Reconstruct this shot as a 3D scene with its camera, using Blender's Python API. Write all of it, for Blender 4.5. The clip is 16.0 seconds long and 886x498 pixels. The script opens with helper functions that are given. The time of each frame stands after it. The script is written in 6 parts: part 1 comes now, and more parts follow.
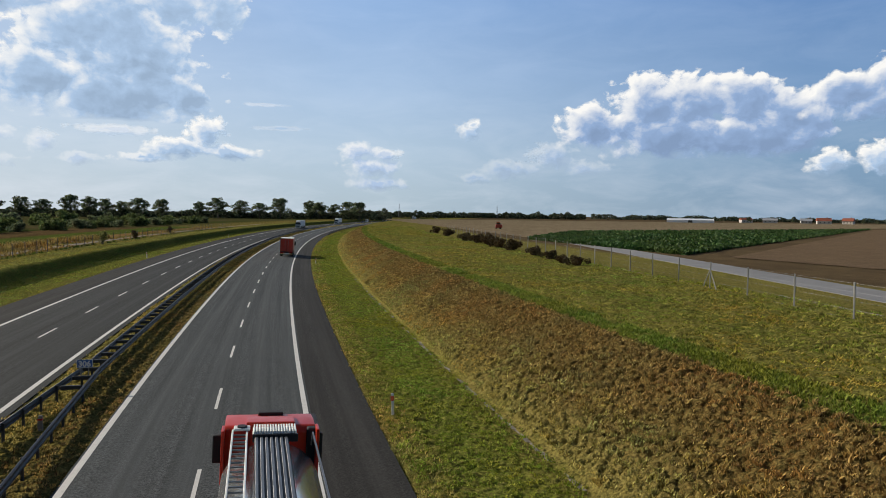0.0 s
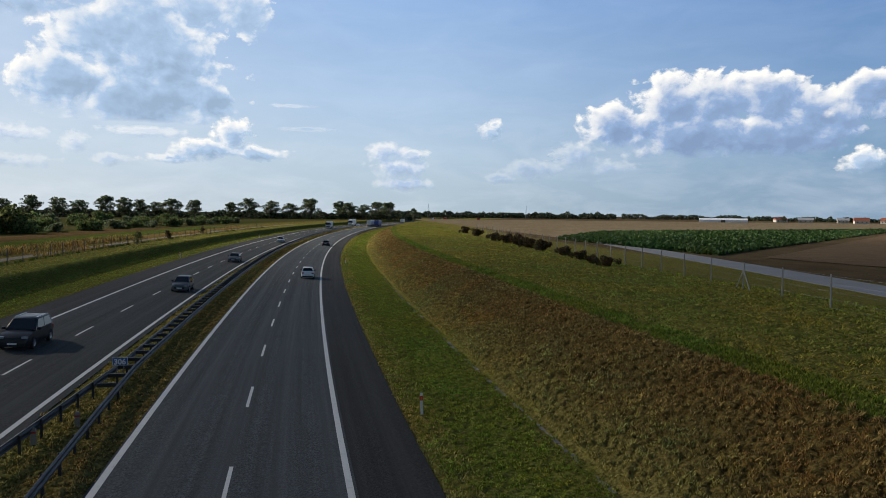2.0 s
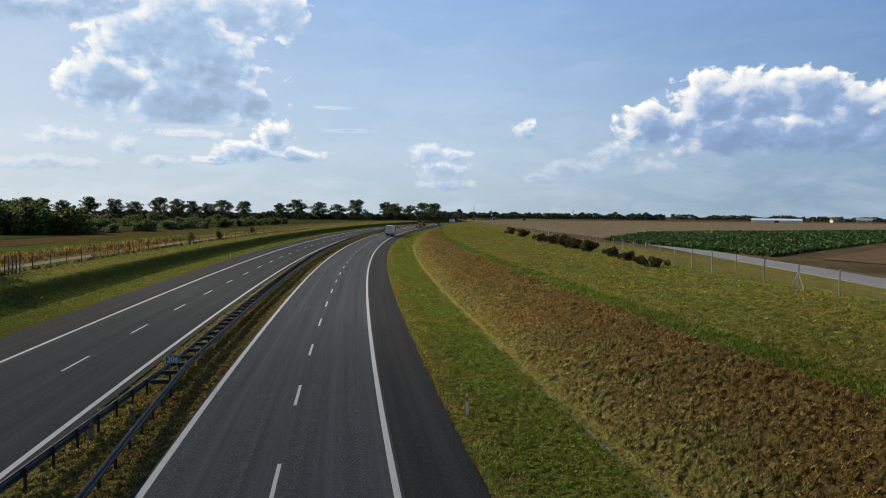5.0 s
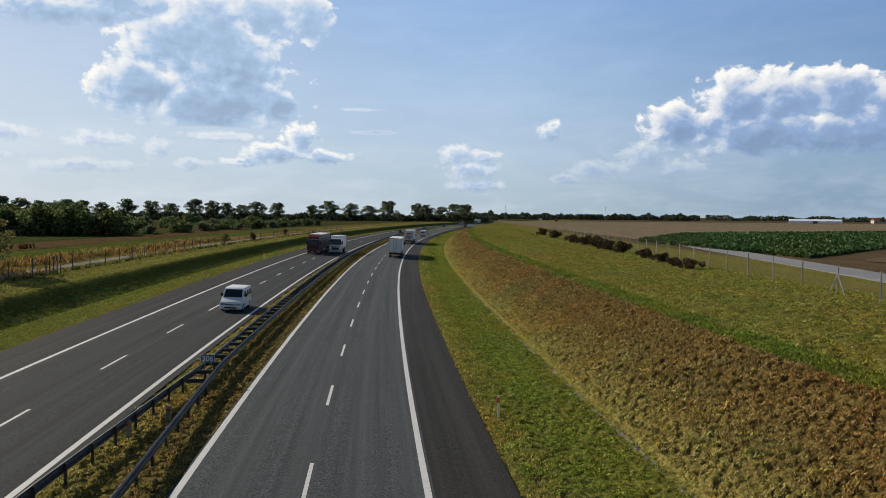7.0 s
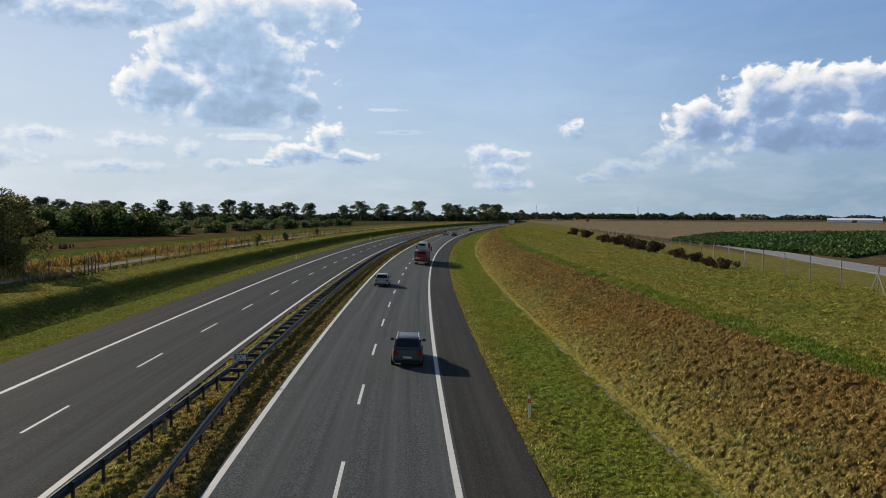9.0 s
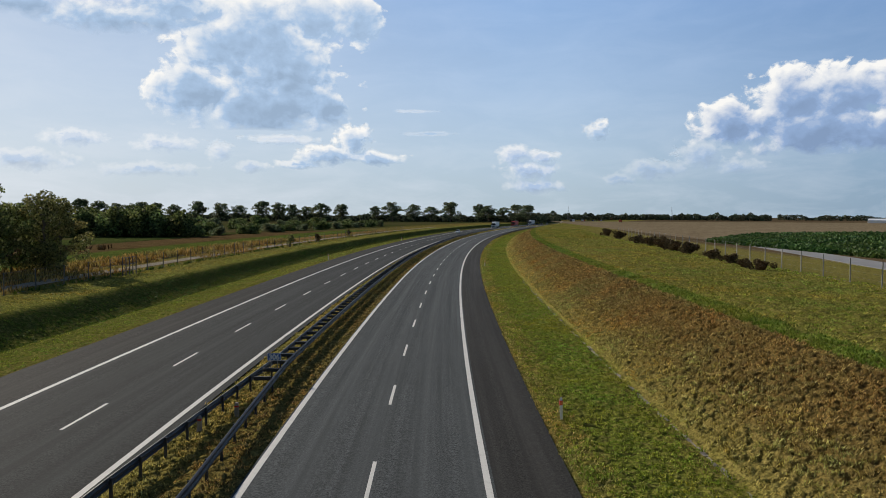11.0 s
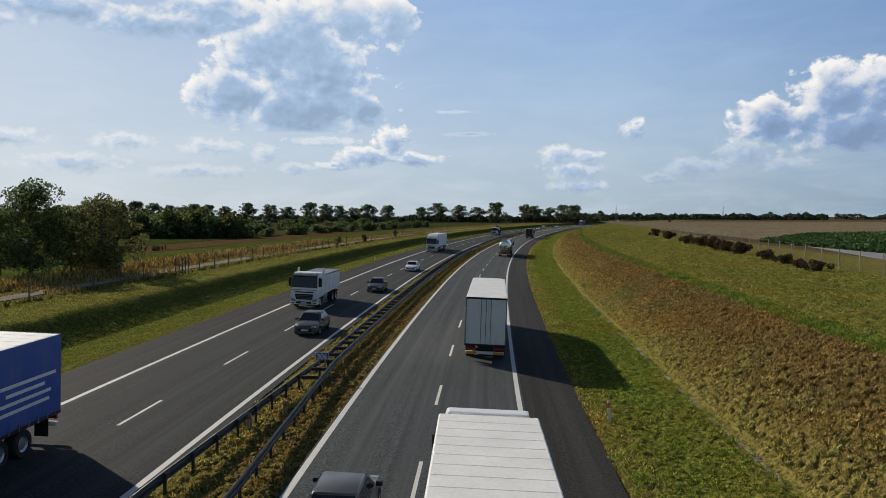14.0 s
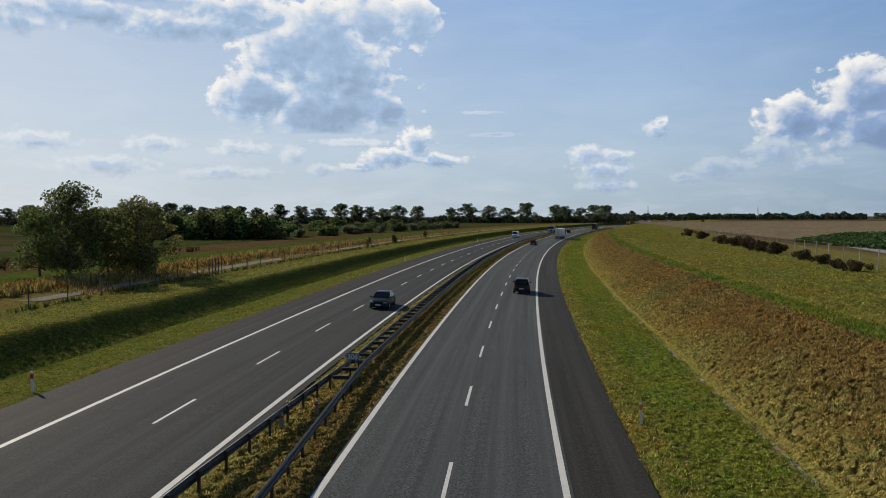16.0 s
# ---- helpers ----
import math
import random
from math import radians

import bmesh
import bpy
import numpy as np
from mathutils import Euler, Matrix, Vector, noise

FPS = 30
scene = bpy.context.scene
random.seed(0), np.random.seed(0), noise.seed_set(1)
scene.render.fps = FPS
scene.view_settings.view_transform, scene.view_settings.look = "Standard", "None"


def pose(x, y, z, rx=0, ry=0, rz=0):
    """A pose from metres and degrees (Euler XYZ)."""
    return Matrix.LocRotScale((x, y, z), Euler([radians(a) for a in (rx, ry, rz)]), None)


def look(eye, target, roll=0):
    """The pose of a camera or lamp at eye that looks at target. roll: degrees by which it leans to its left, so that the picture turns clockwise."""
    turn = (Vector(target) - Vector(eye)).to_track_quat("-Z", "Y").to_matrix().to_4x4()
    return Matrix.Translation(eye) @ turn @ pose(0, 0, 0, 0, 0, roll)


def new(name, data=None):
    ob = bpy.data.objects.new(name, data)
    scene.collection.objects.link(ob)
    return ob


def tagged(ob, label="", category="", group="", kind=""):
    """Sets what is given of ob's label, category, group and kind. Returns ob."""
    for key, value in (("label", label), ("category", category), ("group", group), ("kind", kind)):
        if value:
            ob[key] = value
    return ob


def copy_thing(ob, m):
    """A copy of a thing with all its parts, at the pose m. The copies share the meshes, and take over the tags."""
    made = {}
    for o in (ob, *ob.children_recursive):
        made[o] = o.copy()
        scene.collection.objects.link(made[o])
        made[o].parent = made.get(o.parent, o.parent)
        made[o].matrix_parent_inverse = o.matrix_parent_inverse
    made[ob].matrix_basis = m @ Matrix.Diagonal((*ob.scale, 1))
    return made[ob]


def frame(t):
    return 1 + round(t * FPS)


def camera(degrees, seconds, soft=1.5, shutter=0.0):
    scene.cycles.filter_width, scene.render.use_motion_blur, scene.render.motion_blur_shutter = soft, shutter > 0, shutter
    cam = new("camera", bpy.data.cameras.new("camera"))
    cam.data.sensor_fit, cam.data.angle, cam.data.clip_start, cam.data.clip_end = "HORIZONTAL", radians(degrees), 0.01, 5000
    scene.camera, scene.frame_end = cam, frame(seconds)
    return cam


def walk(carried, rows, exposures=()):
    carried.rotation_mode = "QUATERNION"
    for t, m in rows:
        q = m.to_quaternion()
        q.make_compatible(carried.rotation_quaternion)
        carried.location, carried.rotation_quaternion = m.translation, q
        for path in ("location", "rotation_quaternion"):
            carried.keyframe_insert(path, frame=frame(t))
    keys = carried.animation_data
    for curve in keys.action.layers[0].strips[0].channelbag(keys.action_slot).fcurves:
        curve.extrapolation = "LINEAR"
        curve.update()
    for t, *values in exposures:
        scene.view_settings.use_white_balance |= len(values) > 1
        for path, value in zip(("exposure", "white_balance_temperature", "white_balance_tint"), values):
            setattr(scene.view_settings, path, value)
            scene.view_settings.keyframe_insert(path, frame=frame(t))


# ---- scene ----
cam = camera(62.2, 16.0, soft=0.5)
EYE = 9.02
ROWS = [(0, 87.2, -0.8, 0.0), (0.5, 87.195, -0.782, 0.505), (1, 87.189, -0.759, 1.091), (1.5, 87.182, -0.733, 1.701), (2, 87.176, -0.714, 2.265), (2.5, 87.166, -0.698, 2.871), (3, 87.156, -0.686, 3.472), (3.5, 87.145, -0.675, 4.028), (4, 87.15, -0.66, 4.608), (6.5, 87.248, -0.557, 7.67), (7, 87.255, -0.529, 8.266), (7.5, 87.272, -0.499, 8.851), (8, 87.27, -0.463, 9.445), (8.5, 87.242, -0.425, 10.053), (9, 87.224, -0.392, 10.65), (11.5, 87.304, -0.268, 13.679), (12, 87.31, -0.236, 14.263), (12.5, 87.307, -0.197, 14.846), (13, 87.294, -0.152, 15.446), (13.5, 87.304, -0.106, 16.048), (14, 87.319, -0.062, 16.656), (14.5, 87.336, -0.016, 17.258), (15, 87.349, 0.033, 17.856), (15.5, 87.365, 0.081, 18.427), (16, 87.373, 0.132, 18.979)]
walk(cam, [(t, pose(0, 0, EYE, rx, ry, rz)) for t, rx, ry, rz in ROWS], [(0.0, 0.36), (1.0, 0.41), (4.0, 0.43), (6.5, 0.36), (9.0, 0.36), (12.0, 0.32), (16.0, 0.24)])

# ---- daylight: afternoon sun from the west side of the road ----
SUN_AZ, SUN_EL = -63.0, 26.0      # degrees clockwise from +y, degrees above the horizon
world = bpy.data.worlds.new("sky")
scene.world = world
world.use_nodes = True
wn = world.node_tree.nodes
sky = wn.new("ShaderNodeTexSky")
sky.sky_type, sky.sun_disc = "NISHITA", False
sky.sun_elevation, sky.sun_rotation = radians(SUN_EL), radians(SUN_AZ)
sky.air_density, sky.dust_density, sky.ozone_density = 1.0, 0.35, 2.5
world.node_tree.links.new(sky.outputs["Color"], wn["Background"].inputs["Color"])
wn["Background"].inputs["Strength"].default_value = 0.046
sun = new("sun", bpy.data.lights.new("sun", "SUN"))
sun.data.energy, sun.data.angle, sun.data.color = 5.0, radians(0.6), (1.0, 0.9, 0.76)
sun_dir = Vector((math.sin(radians(SUN_AZ)) * math.cos(radians(SUN_EL)), math.cos(radians(SUN_AZ)) * math.cos(radians(SUN_EL)), math.sin(radians(SUN_EL))))
sun.matrix_world = look((0, 0, 60), Vector((0, 0, 60)) - sun_dir)
scene.view_settings.exposure = 0.36


# ---- materials ----
class Nodes:
    """A short way to write a node material."""

    def __init__(self, name):
        self.m = bpy.data.materials.new(name)
        self.m.use_nodes = True
        self.t = self.m.node_tree
        self.bsdf = self.t.nodes["Principled BSDF"]

    def put(self, socket, value):
        if hasattr(value, "is_output"):
            self.t.links.new(value, socket)
        elif value is not None:
            socket.default_value = value

    def node(self, kind, out=0, **ins):
        n = self.t.nodes.new(kind)
        for k, v in ins.items():
            self.put(n.inputs[int(k[1:]) if k[0] == "i" and k[1:].isdigit() else k], v)
        return n, n.outputs[out]

    def coords(self, which="Object"):
        return self.t.nodes.new("ShaderNodeTexCoord").outputs[which]

    def scaled(self, vec, s):
        n, o = self.node("ShaderNodeMapping", Vector=vec)
        n.inputs["Scale"].default_value = s
        return o

    def noise(self, vec, scale, detail=4.0, rough=0.6, distort=0.0):
        return self.node("ShaderNodeTexNoise", Vector=vec, Scale=scale, Detail=detail, Roughness=rough, Distortion=distort)[1]

    def attr(self, name):
        n = self.t.nodes.new("ShaderNodeAttribute")
        n.attribute_name = name
        return n.outputs["Fac"]

    def math(self, op, a, b=0.0, c=0.0):
        n, o = self.node("ShaderNodeMath", i0=a, i1=b, i2=c)
        n.operation = op
        return o

    def ramp(self, fac, stops, interp="LINEAR"):
        n, o = self.node("ShaderNodeValToRGB", Fac=fac)
        r = n.color_ramp
        r.interpolation = interp
        while len(r.elements) < len(stops):
            r.elements.new(0.5)
        for e, (at, c) in zip(r.elements, stops):
            e.position = at
            e.color = (*c, 1) if len(c) == 3 else c
        return o

    def mix(self, fac, a, b, mode="MIX"):
        n = self.t.nodes.new("ShaderNodeMix")
        n.data_type, n.blend_type = "RGBA", mode
        for s, v in ((n.inputs[0], fac), (n.inputs[6], a), (n.inputs[7], b)):
            self.put(s, (*v, 1) if isinstance(v, tuple) and len(v) == 3 else v)
        return n.outputs[2]

    def range(self, v, a, b, c=0.0, d=1.0):
        return self.node("ShaderNodeMapRange", i0=v, i1=a, i2=b, i3=c, i4=d)[1]

    def bump(self, height, strength, distance):
        return self.node("ShaderNodeBump", Height=height, Strength=strength, Distance=distance)[1]

    def finish(self, color, rough=0.8, metal=0.0, normal=None, **more):
        self.put(self.bsdf.inputs["Base Color"], (*color, 1) if isinstance(color, tuple) else color)
        self.put(self.bsdf.inputs["Roughness"], rough)
        self.put(self.bsdf.inputs["Metallic"], metal)
        if normal is not None:
            self.put(self.bsdf.inputs["Normal"], normal)
        for k, v in more.items():
            self.put(self.bsdf.inputs[k.replace("_", " ")], v)
        return self.m


def grey(v):
    return (v, v, v)


def simple(name, color, rough=0.6, metal=0.0, scale=6.0, vary=0.25, bump=0.15):
    """A plain surface with grain and soiling at two scales."""
    n = Nodes(name)
    c = n.coords()
    big, fine = n.noise(c, scale * 0.25, 3), n.noise(c, scale * 4, 4)
    f = n.math("MULTIPLY", n.math("ADD", big, fine), 0.5)
    dark = tuple(v * (1 - vary) for v in color)
    light = tuple(min(1, v * (1 + vary)) for v in color)
    col = n.ramp(f, [(0.3, dark), (0.7, light)])
    r = n.range(fine, 0.3, 0.7, max(0.05, rough - 0.08), min(1, rough + 0.08))
    return n.finish(col, r, metal, n.bump(fine, bump, 0.01))


# ---- the motorway's line: station s along it, offset o to its right ----
DS = 2.0
STA = np.arange(-1100, 2600, DS)
CURVE = np.interp(STA, [-1, 0, 60, 130, 220, 330, 460, 700, 900], [0, 0.00122, 0.000354, 0.000615, 0.000526, 0.0005, 0.0005, 0.0004, 0])
HEAD = np.concatenate([[0], np.cumsum((CURVE[1:] + CURVE[:-1]) * DS / 2)])
HEAD += -0.264 - np.interp(0, STA, HEAD)
MID = (HEAD[1:] + HEAD[:-1]) / 2
AX = np.concatenate([[0], np.cumsum(np.sin(MID) * DS)])
AY = np.concatenate([[0], np.cumsum(np.cos(MID) * DS)])
AX -= np.interp(0, STA, AX)
AY -= np.interp(0, STA, AY)
CROSSFALL = 0.037


def on_line(s, o):
    h = np.interp(s, STA, HEAD)
    return float(np.interp(s, STA, AX) + o * math.cos(h)), float(np.interp(s, STA, AY) - o * math.sin(h))


def road_z(s, o):
    return -CROSSFALL * (o + 2) * min(1.0, max(0.0, 1.3 - s / 600))


def at_road(s, o, up=0.0):
    return (*on_line(s, o), road_z(s, o) + up)


# ---- ground and road surfaces ----
def ground_material():
    n = Nodes("meadow_and_field_ground")
    pos = n.coords("Object")
    off, sta = n.attr("off"), n.attr("sta")
    wob = n.noise(pos, 0.35, 4, 0.65)
    wob2 = n.noise(pos, 0.05, 3, 0.6)
    o = n.math("ADD", off, n.range(wob, 0.25, 0.75, -1.0, 1.0))
    o = n.math("ADD", o, n.range(wob2, 0.3, 0.7, -0.8, 0.8))
    tuft = n.noise(pos, 2.4, 6, 0.7, 0.6)
    fine = n.noise(pos, 9.0, 4, 0.7)
    patch = n.noise(pos, 0.13, 5, 0.65)
    # colour across the verge, ditch, bank and meadow
    unit = n.math("DIVIDE", n.math("ADD", o, 60.0), 120.0)

    def at(v):
        return (v + 60.0) / 120.0
    # ditch bank darkened and bank top paled: its shade and sun in the colour
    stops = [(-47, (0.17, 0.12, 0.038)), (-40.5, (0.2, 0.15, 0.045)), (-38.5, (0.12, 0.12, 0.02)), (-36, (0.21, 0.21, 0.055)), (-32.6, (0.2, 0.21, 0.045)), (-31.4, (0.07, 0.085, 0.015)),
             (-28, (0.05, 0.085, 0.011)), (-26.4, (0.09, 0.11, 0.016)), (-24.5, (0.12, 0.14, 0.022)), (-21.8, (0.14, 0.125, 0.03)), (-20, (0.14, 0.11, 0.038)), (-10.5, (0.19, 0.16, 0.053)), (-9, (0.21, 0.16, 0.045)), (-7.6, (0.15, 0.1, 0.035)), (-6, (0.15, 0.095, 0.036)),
             (5.1, (0.17, 0.135, 0.034)), (6.3, (0.12, 0.115, 0.019)), (8.5, (0.12, 0.155, 0.02)), (10.7, (0.165, 0.155, 0.028)), (11.8, (0.205, 0.16, 0.052)), (14, (0.175, 0.118, 0.038)),
             (16.5, (0.155, 0.084, 0.028)), (18.2, (0.14, 0.08, 0.027)), (18.9, (0.1, 0.12, 0.018)), (20.6, (0.13, 0.135, 0.02)), (21.8, (0.18, 0.15, 0.035)), (25, (0.13, 0.125, 0.022)), (28.5, (0.11, 0.12, 0.019)), (31, (0.16, 0.14, 0.032)), (33.5, (0.12, 0.125, 0.021)), (45, (0.17, 0.145, 0.04))]
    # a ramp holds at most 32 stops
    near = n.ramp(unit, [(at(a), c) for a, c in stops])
    long = n.node("ShaderNodeCombineXYZ", X=n.math("MULTIPLY", off, 0.42), Y=n.math("MULTIPLY", sta, 0.012))[1]
    swathe = n.noise(long, 1.0, 5, 0.65)
    near = n.mix(n.math("MULTIPLY", n.range(swathe, 0.5, 0.66, 0.0, 0.7), n.range(off, 19.5, 21.0)), near, (0.2, 0.135, 0.045))
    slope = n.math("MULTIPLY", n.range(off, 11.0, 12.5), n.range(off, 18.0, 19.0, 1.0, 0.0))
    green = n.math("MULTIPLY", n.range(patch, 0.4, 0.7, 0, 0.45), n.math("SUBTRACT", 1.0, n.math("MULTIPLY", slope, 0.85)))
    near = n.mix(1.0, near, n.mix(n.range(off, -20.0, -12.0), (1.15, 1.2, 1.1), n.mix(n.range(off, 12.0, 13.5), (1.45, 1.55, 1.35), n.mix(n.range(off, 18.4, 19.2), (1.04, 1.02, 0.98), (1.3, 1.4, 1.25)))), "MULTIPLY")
    near = n.mix(green, near, (0.13, 0.15, 0.025))
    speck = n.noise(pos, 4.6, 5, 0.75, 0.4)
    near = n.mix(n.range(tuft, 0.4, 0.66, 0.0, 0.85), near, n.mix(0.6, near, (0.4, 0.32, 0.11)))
    # random dark and pale specks put shaded gaps and lit tips into the colour
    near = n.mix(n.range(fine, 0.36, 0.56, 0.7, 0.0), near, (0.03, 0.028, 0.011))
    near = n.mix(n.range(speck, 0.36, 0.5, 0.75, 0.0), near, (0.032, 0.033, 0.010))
    near = n.mix(n.range(speck, 0.54, 0.66, 0.0, 0.5), near, n.mix(0.6, near, (0.5, 0.42, 0.14)))
    # field strips farther out
    fieldn = n.noise(n.scaled(pos, (0.004, 0.03, 1)), 1.0, 3)
    fl = n.ramp(fieldn, [(0.32, (0.05, 0.038, 0.024)), (0.44, (0.055, 0.07, 0.02)), (0.54, (0.09, 0.075, 0.035)), (0.66, (0.05, 0.075, 0.02))], "EASE")
    fl = n.mix(n.range(tuft, 0.4, 0.7, 0, 0.35), fl, (0.075, 0.065, 0.03))
    left = n.range(off, -75.0, -55.0, 1.0, 0.0)
    col = n.mix(left, near, fl)
    # beyond the service road: stubble and bare soil
    fr = n.mix(n.range(patch, 0.35, 0.65), (0.1, 0.073, 0.045), (0.155, 0.115, 0.065))
    fr = n.mix(n.range(fine, 0.35, 0.65, 0.35, 0.0), fr, (0.05, 0.035, 0.02))
    col = n.mix(n.range(off, 52.0, 56.0), col, fr)
    h = n.math("ADD", tuft, n.math("MULTIPLY", fine, 0.5))
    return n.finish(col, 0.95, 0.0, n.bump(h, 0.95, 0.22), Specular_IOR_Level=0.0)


def asphalt_material(name, base, track):
    n = Nodes(name)
    pos = n.coords("Object")
    off = n.attr("off")
    grain, mid, big = n.noise(pos, 11.0, 7, 0.95), n.noise(pos, 1.2, 5, 0.6), n.noise(pos, 0.08, 3, 0.6)
    col = n.mix(n.range(grain, 0.44, 0.57), tuple(v * 0.2 for v in base), tuple(v * 2.0 for v in base))
    col = n.mix(n.range(mid, 0.4, 0.75, 0.0, 0.35), col, tuple(v * 0.75 for v in base))
    col = n.mix(n.range(big, 0.35, 0.7, 0.0, 0.4), col, tuple(v * 1.3 for v in base))
    # wheel tracks worn paler along each lane
    worn = n.math("SINE", n.math("MULTIPLY", n.math("ADD", off, n.math("ADD", n.range(mid, 0, 1, -0.12, 0.12), track)), 2 * math.pi / 1.98))
    col = n.mix(n.range(worn, -0.6, 1.0, 0.0, 0.45), col, tuple(v * 1.45 for v in base))
    # lengthwise streaks of tar and oil
    long = n.node("ShaderNodeCombineXYZ", X=n.math("MULTIPLY", off, 2.2), Y=n.math("MULTIPLY", n.attr("sta"), 0.02))[1]
    streak = n.noise(long, 1.0, 5, 0.65)
    col = n.mix(n.range(streak, 0.4, 0.66, 0.0, 0.62), col, tuple(v * 0.55 for v in base))
    return n.finish(col, n.range(grain, 0.3, 0.7, 0.75, 0.92), 0.0, n.bump(grain, 0.35, 0.02), Specular_IOR_Level=0.06)


def paint_material():
    n = Nodes("road_marking_paint")
    pos = n.coords("Object")
    wear, fine = n.noise(pos, 3.0, 6, 0.75), n.noise(pos, 22.0, 4, 0.7)
    col = n.mix(n.range(wear, 0.5, 0.8, 0.0, 0.6), (0.66, 0.65, 0.61), (0.34, 0.33, 0.31))
    col = n.mix(n.range(fine, 0.62, 0.72, 0.0, 0.7), col, (0.12, 0.12, 0.12))
    return n.finish(col, 0.65, 0.0, n.bump(fine, 0.3, 0.01))


M_GROUND = ground_material()
M_ROAD = asphalt_material("worn_grey_asphalt", (0.081, 0.088, 0.09), 0.75)
M_ROAD_DARK = asphalt_material("darker_grey_asphalt", (0.05, 0.053, 0.052), 0.75)
M_SHOULDER = asphalt_material("dark_shoulder_asphalt", (0.044, 0.043, 0.04), 0.3)
M_PAINT = paint_material()
M_STEEL = simple("galvanised_steel", (0.2, 0.205, 0.21), 0.45, 0.75, 5, 0.3)
M_POST = simple("weathered_fence_post", (0.3, 0.29, 0.27), 0.7, 0.0, 5, 0.25)
M_DARKPOST = simple("dark_fence_post", (0.09, 0.085, 0.075), 0.7, 0.0, 5, 0.25)
M_CONCRETE = simple("old_concrete", (0.26, 0.23, 0.19), 0.85, 0.0, 4, 0.3, 0.4)
M_SERVICE = simple("pale_service_road_asphalt", (0.2, 0.2, 0.2), 0.85, 0.0, 1.0, 0.22, 0.4)


def mesh_object(name, verts, faces, material, parent=None, attrs=(), smooth=False):
    me = bpy.data.meshes.new(name)
    me.from_pydata(verts, [], faces)
    for key, values in attrs:
        a = me.attributes.new(key, "FLOAT", "POINT")
        a.data.foreach_set("value", np.asarray(values, dtype=np.float32))
    me.materials.append(material)
    if smooth:
        me.polygons.foreach_set("use_smooth", [True] * len(me.polygons))
    me.update()
    ob = new(name, me)
    ob.parent = parent
    return ob


def part(name, bm, material, parent=None, label="", smooth=False):
    """Links a bmesh as one mesh object under a thing or a part."""
    me = bpy.data.meshes.new(name)
    bm.to_mesh(me)
    bm.free()
    me.materials.append(material)
    if smooth:
        me.polygons.foreach_set("use_smooth", [True] * len(me.polygons))
        me.set_sharp_from_angle(angle=0.75)
    ob = new(name, me)
    ob.parent = parent
    if label:
        ob["label"] = label
    return ob


LEFT_FLAT, RIGHT_FLAT = 1.5, 2.8


def ground_z(s, o):
    """Height of the bare ground at a station and offset: cut slopes on both sides of the road."""
    edge_l, edge_r = road_z(s, -21.7) - 0.04, road_z(s, 5.2) - 0.04
    if o < -21.7:
        z = float(np.interp(o, [-60, -37, -32.0, -30.2, -28.6, -26.5, -21.7], [LEFT_FLAT, 1.5, 1.5, 0.35, -0.3, edge_l - 0.35, edge_l]))
    elif o <= 5.2:
        z = road_z(s, o) - 0.06
    else:
        z = float(np.interp(o, [5.2, 8, 10.7, 11.1, 11.5, 13, 17.6, 19.4, 30], [edge_r, edge_r - 0.06, -0.42, -0.52, -0.32, 0.35, 2.45, 2.8, RIGHT_FLAT]))
    return z


def build_ground():
    srow = np.concatenate([np.arange(-1100, -60, 80), np.arange(-60, 8, 8), np.arange(8, 60, 0.6), np.arange(60, 110, 0.8), np.arange(110, 200, 1.2), np.arange(200, 400, 3), np.arange(400, 700, 12), np.arange(700, 2600, 100)])
    ocol = np.concatenate([[-61], np.arange(-60, -38, 1.5), np.arange(-38, -21.7, 0.45), [-21.7, -21.55, -16, -10.3], np.arange(-10.1, -6.2, 0.3), [-6.04, -2, 2, 5.1], np.arange(5.2, 22, 0.28), np.arange(22, 40, 0.8), np.arange(40, 62, 2)])
    out_l, out_r = [-3600, -1800, -900, -450, -220, -110, -70, -35, -14], [12, 35, 80, 180, 400, 900, 1800, 3600]
    verts, offs, stas = [], [], []
    side = (math.cos(-0.08), -math.sin(-0.08))
    for s in srow:
        for k in out_l:
            x, y = on_line(s, -61)
            h = float(np.interp(s, STA, HEAD))
            verts.append((x + k * math.cos(h), y - k * math.sin(h), LEFT_FLAT))
            offs.append(-61 + k), stas.append(s)
        for o in ocol:
            x, y = on_line(s, o)
            z = ground_z(s, o)
            rough = 0.0
            if 11.6 < o < 18.6:
                rough = 0.2
            elif 5.6 < o < 34 or -60 < o < -22.4:
                rough = 0.06
            elif -9.9 < o < -6.5:
                rough = 0.06
            if rough and -10 < s < 420:
                v = Vector((x, y, 0))
                z += rough * (noise.noise(v * 2.3) + 0.5 * noise.noise(v * 0.55) + 0.6 * noise.noise(v * 4.6))
            verts.append((x, y, z))
            offs.append(o), stas.append(s)
        ex, ey = on_line(s, float(ocol[-1]))
        for k in out_r:
            verts.append((ex + k * side[0], ey + k * side[1], RIGHT_FLAT))
            offs.append(float(ocol[-1]) + k), stas.append(s)
    w = len(out_l) + len(ocol) + len(out_r)
    faces = [(r * w + c, r * w + c + 1, (r + 1) * w + c + 1, (r + 1) * w + c) for r in range(len(srow) - 1) for c in range(w - 1)]
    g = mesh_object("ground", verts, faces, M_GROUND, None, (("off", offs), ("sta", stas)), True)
    return tagged(g, "grassy cut slopes and flat farmland beside the motorway", "ground", kind="structure")


ground = build_ground()


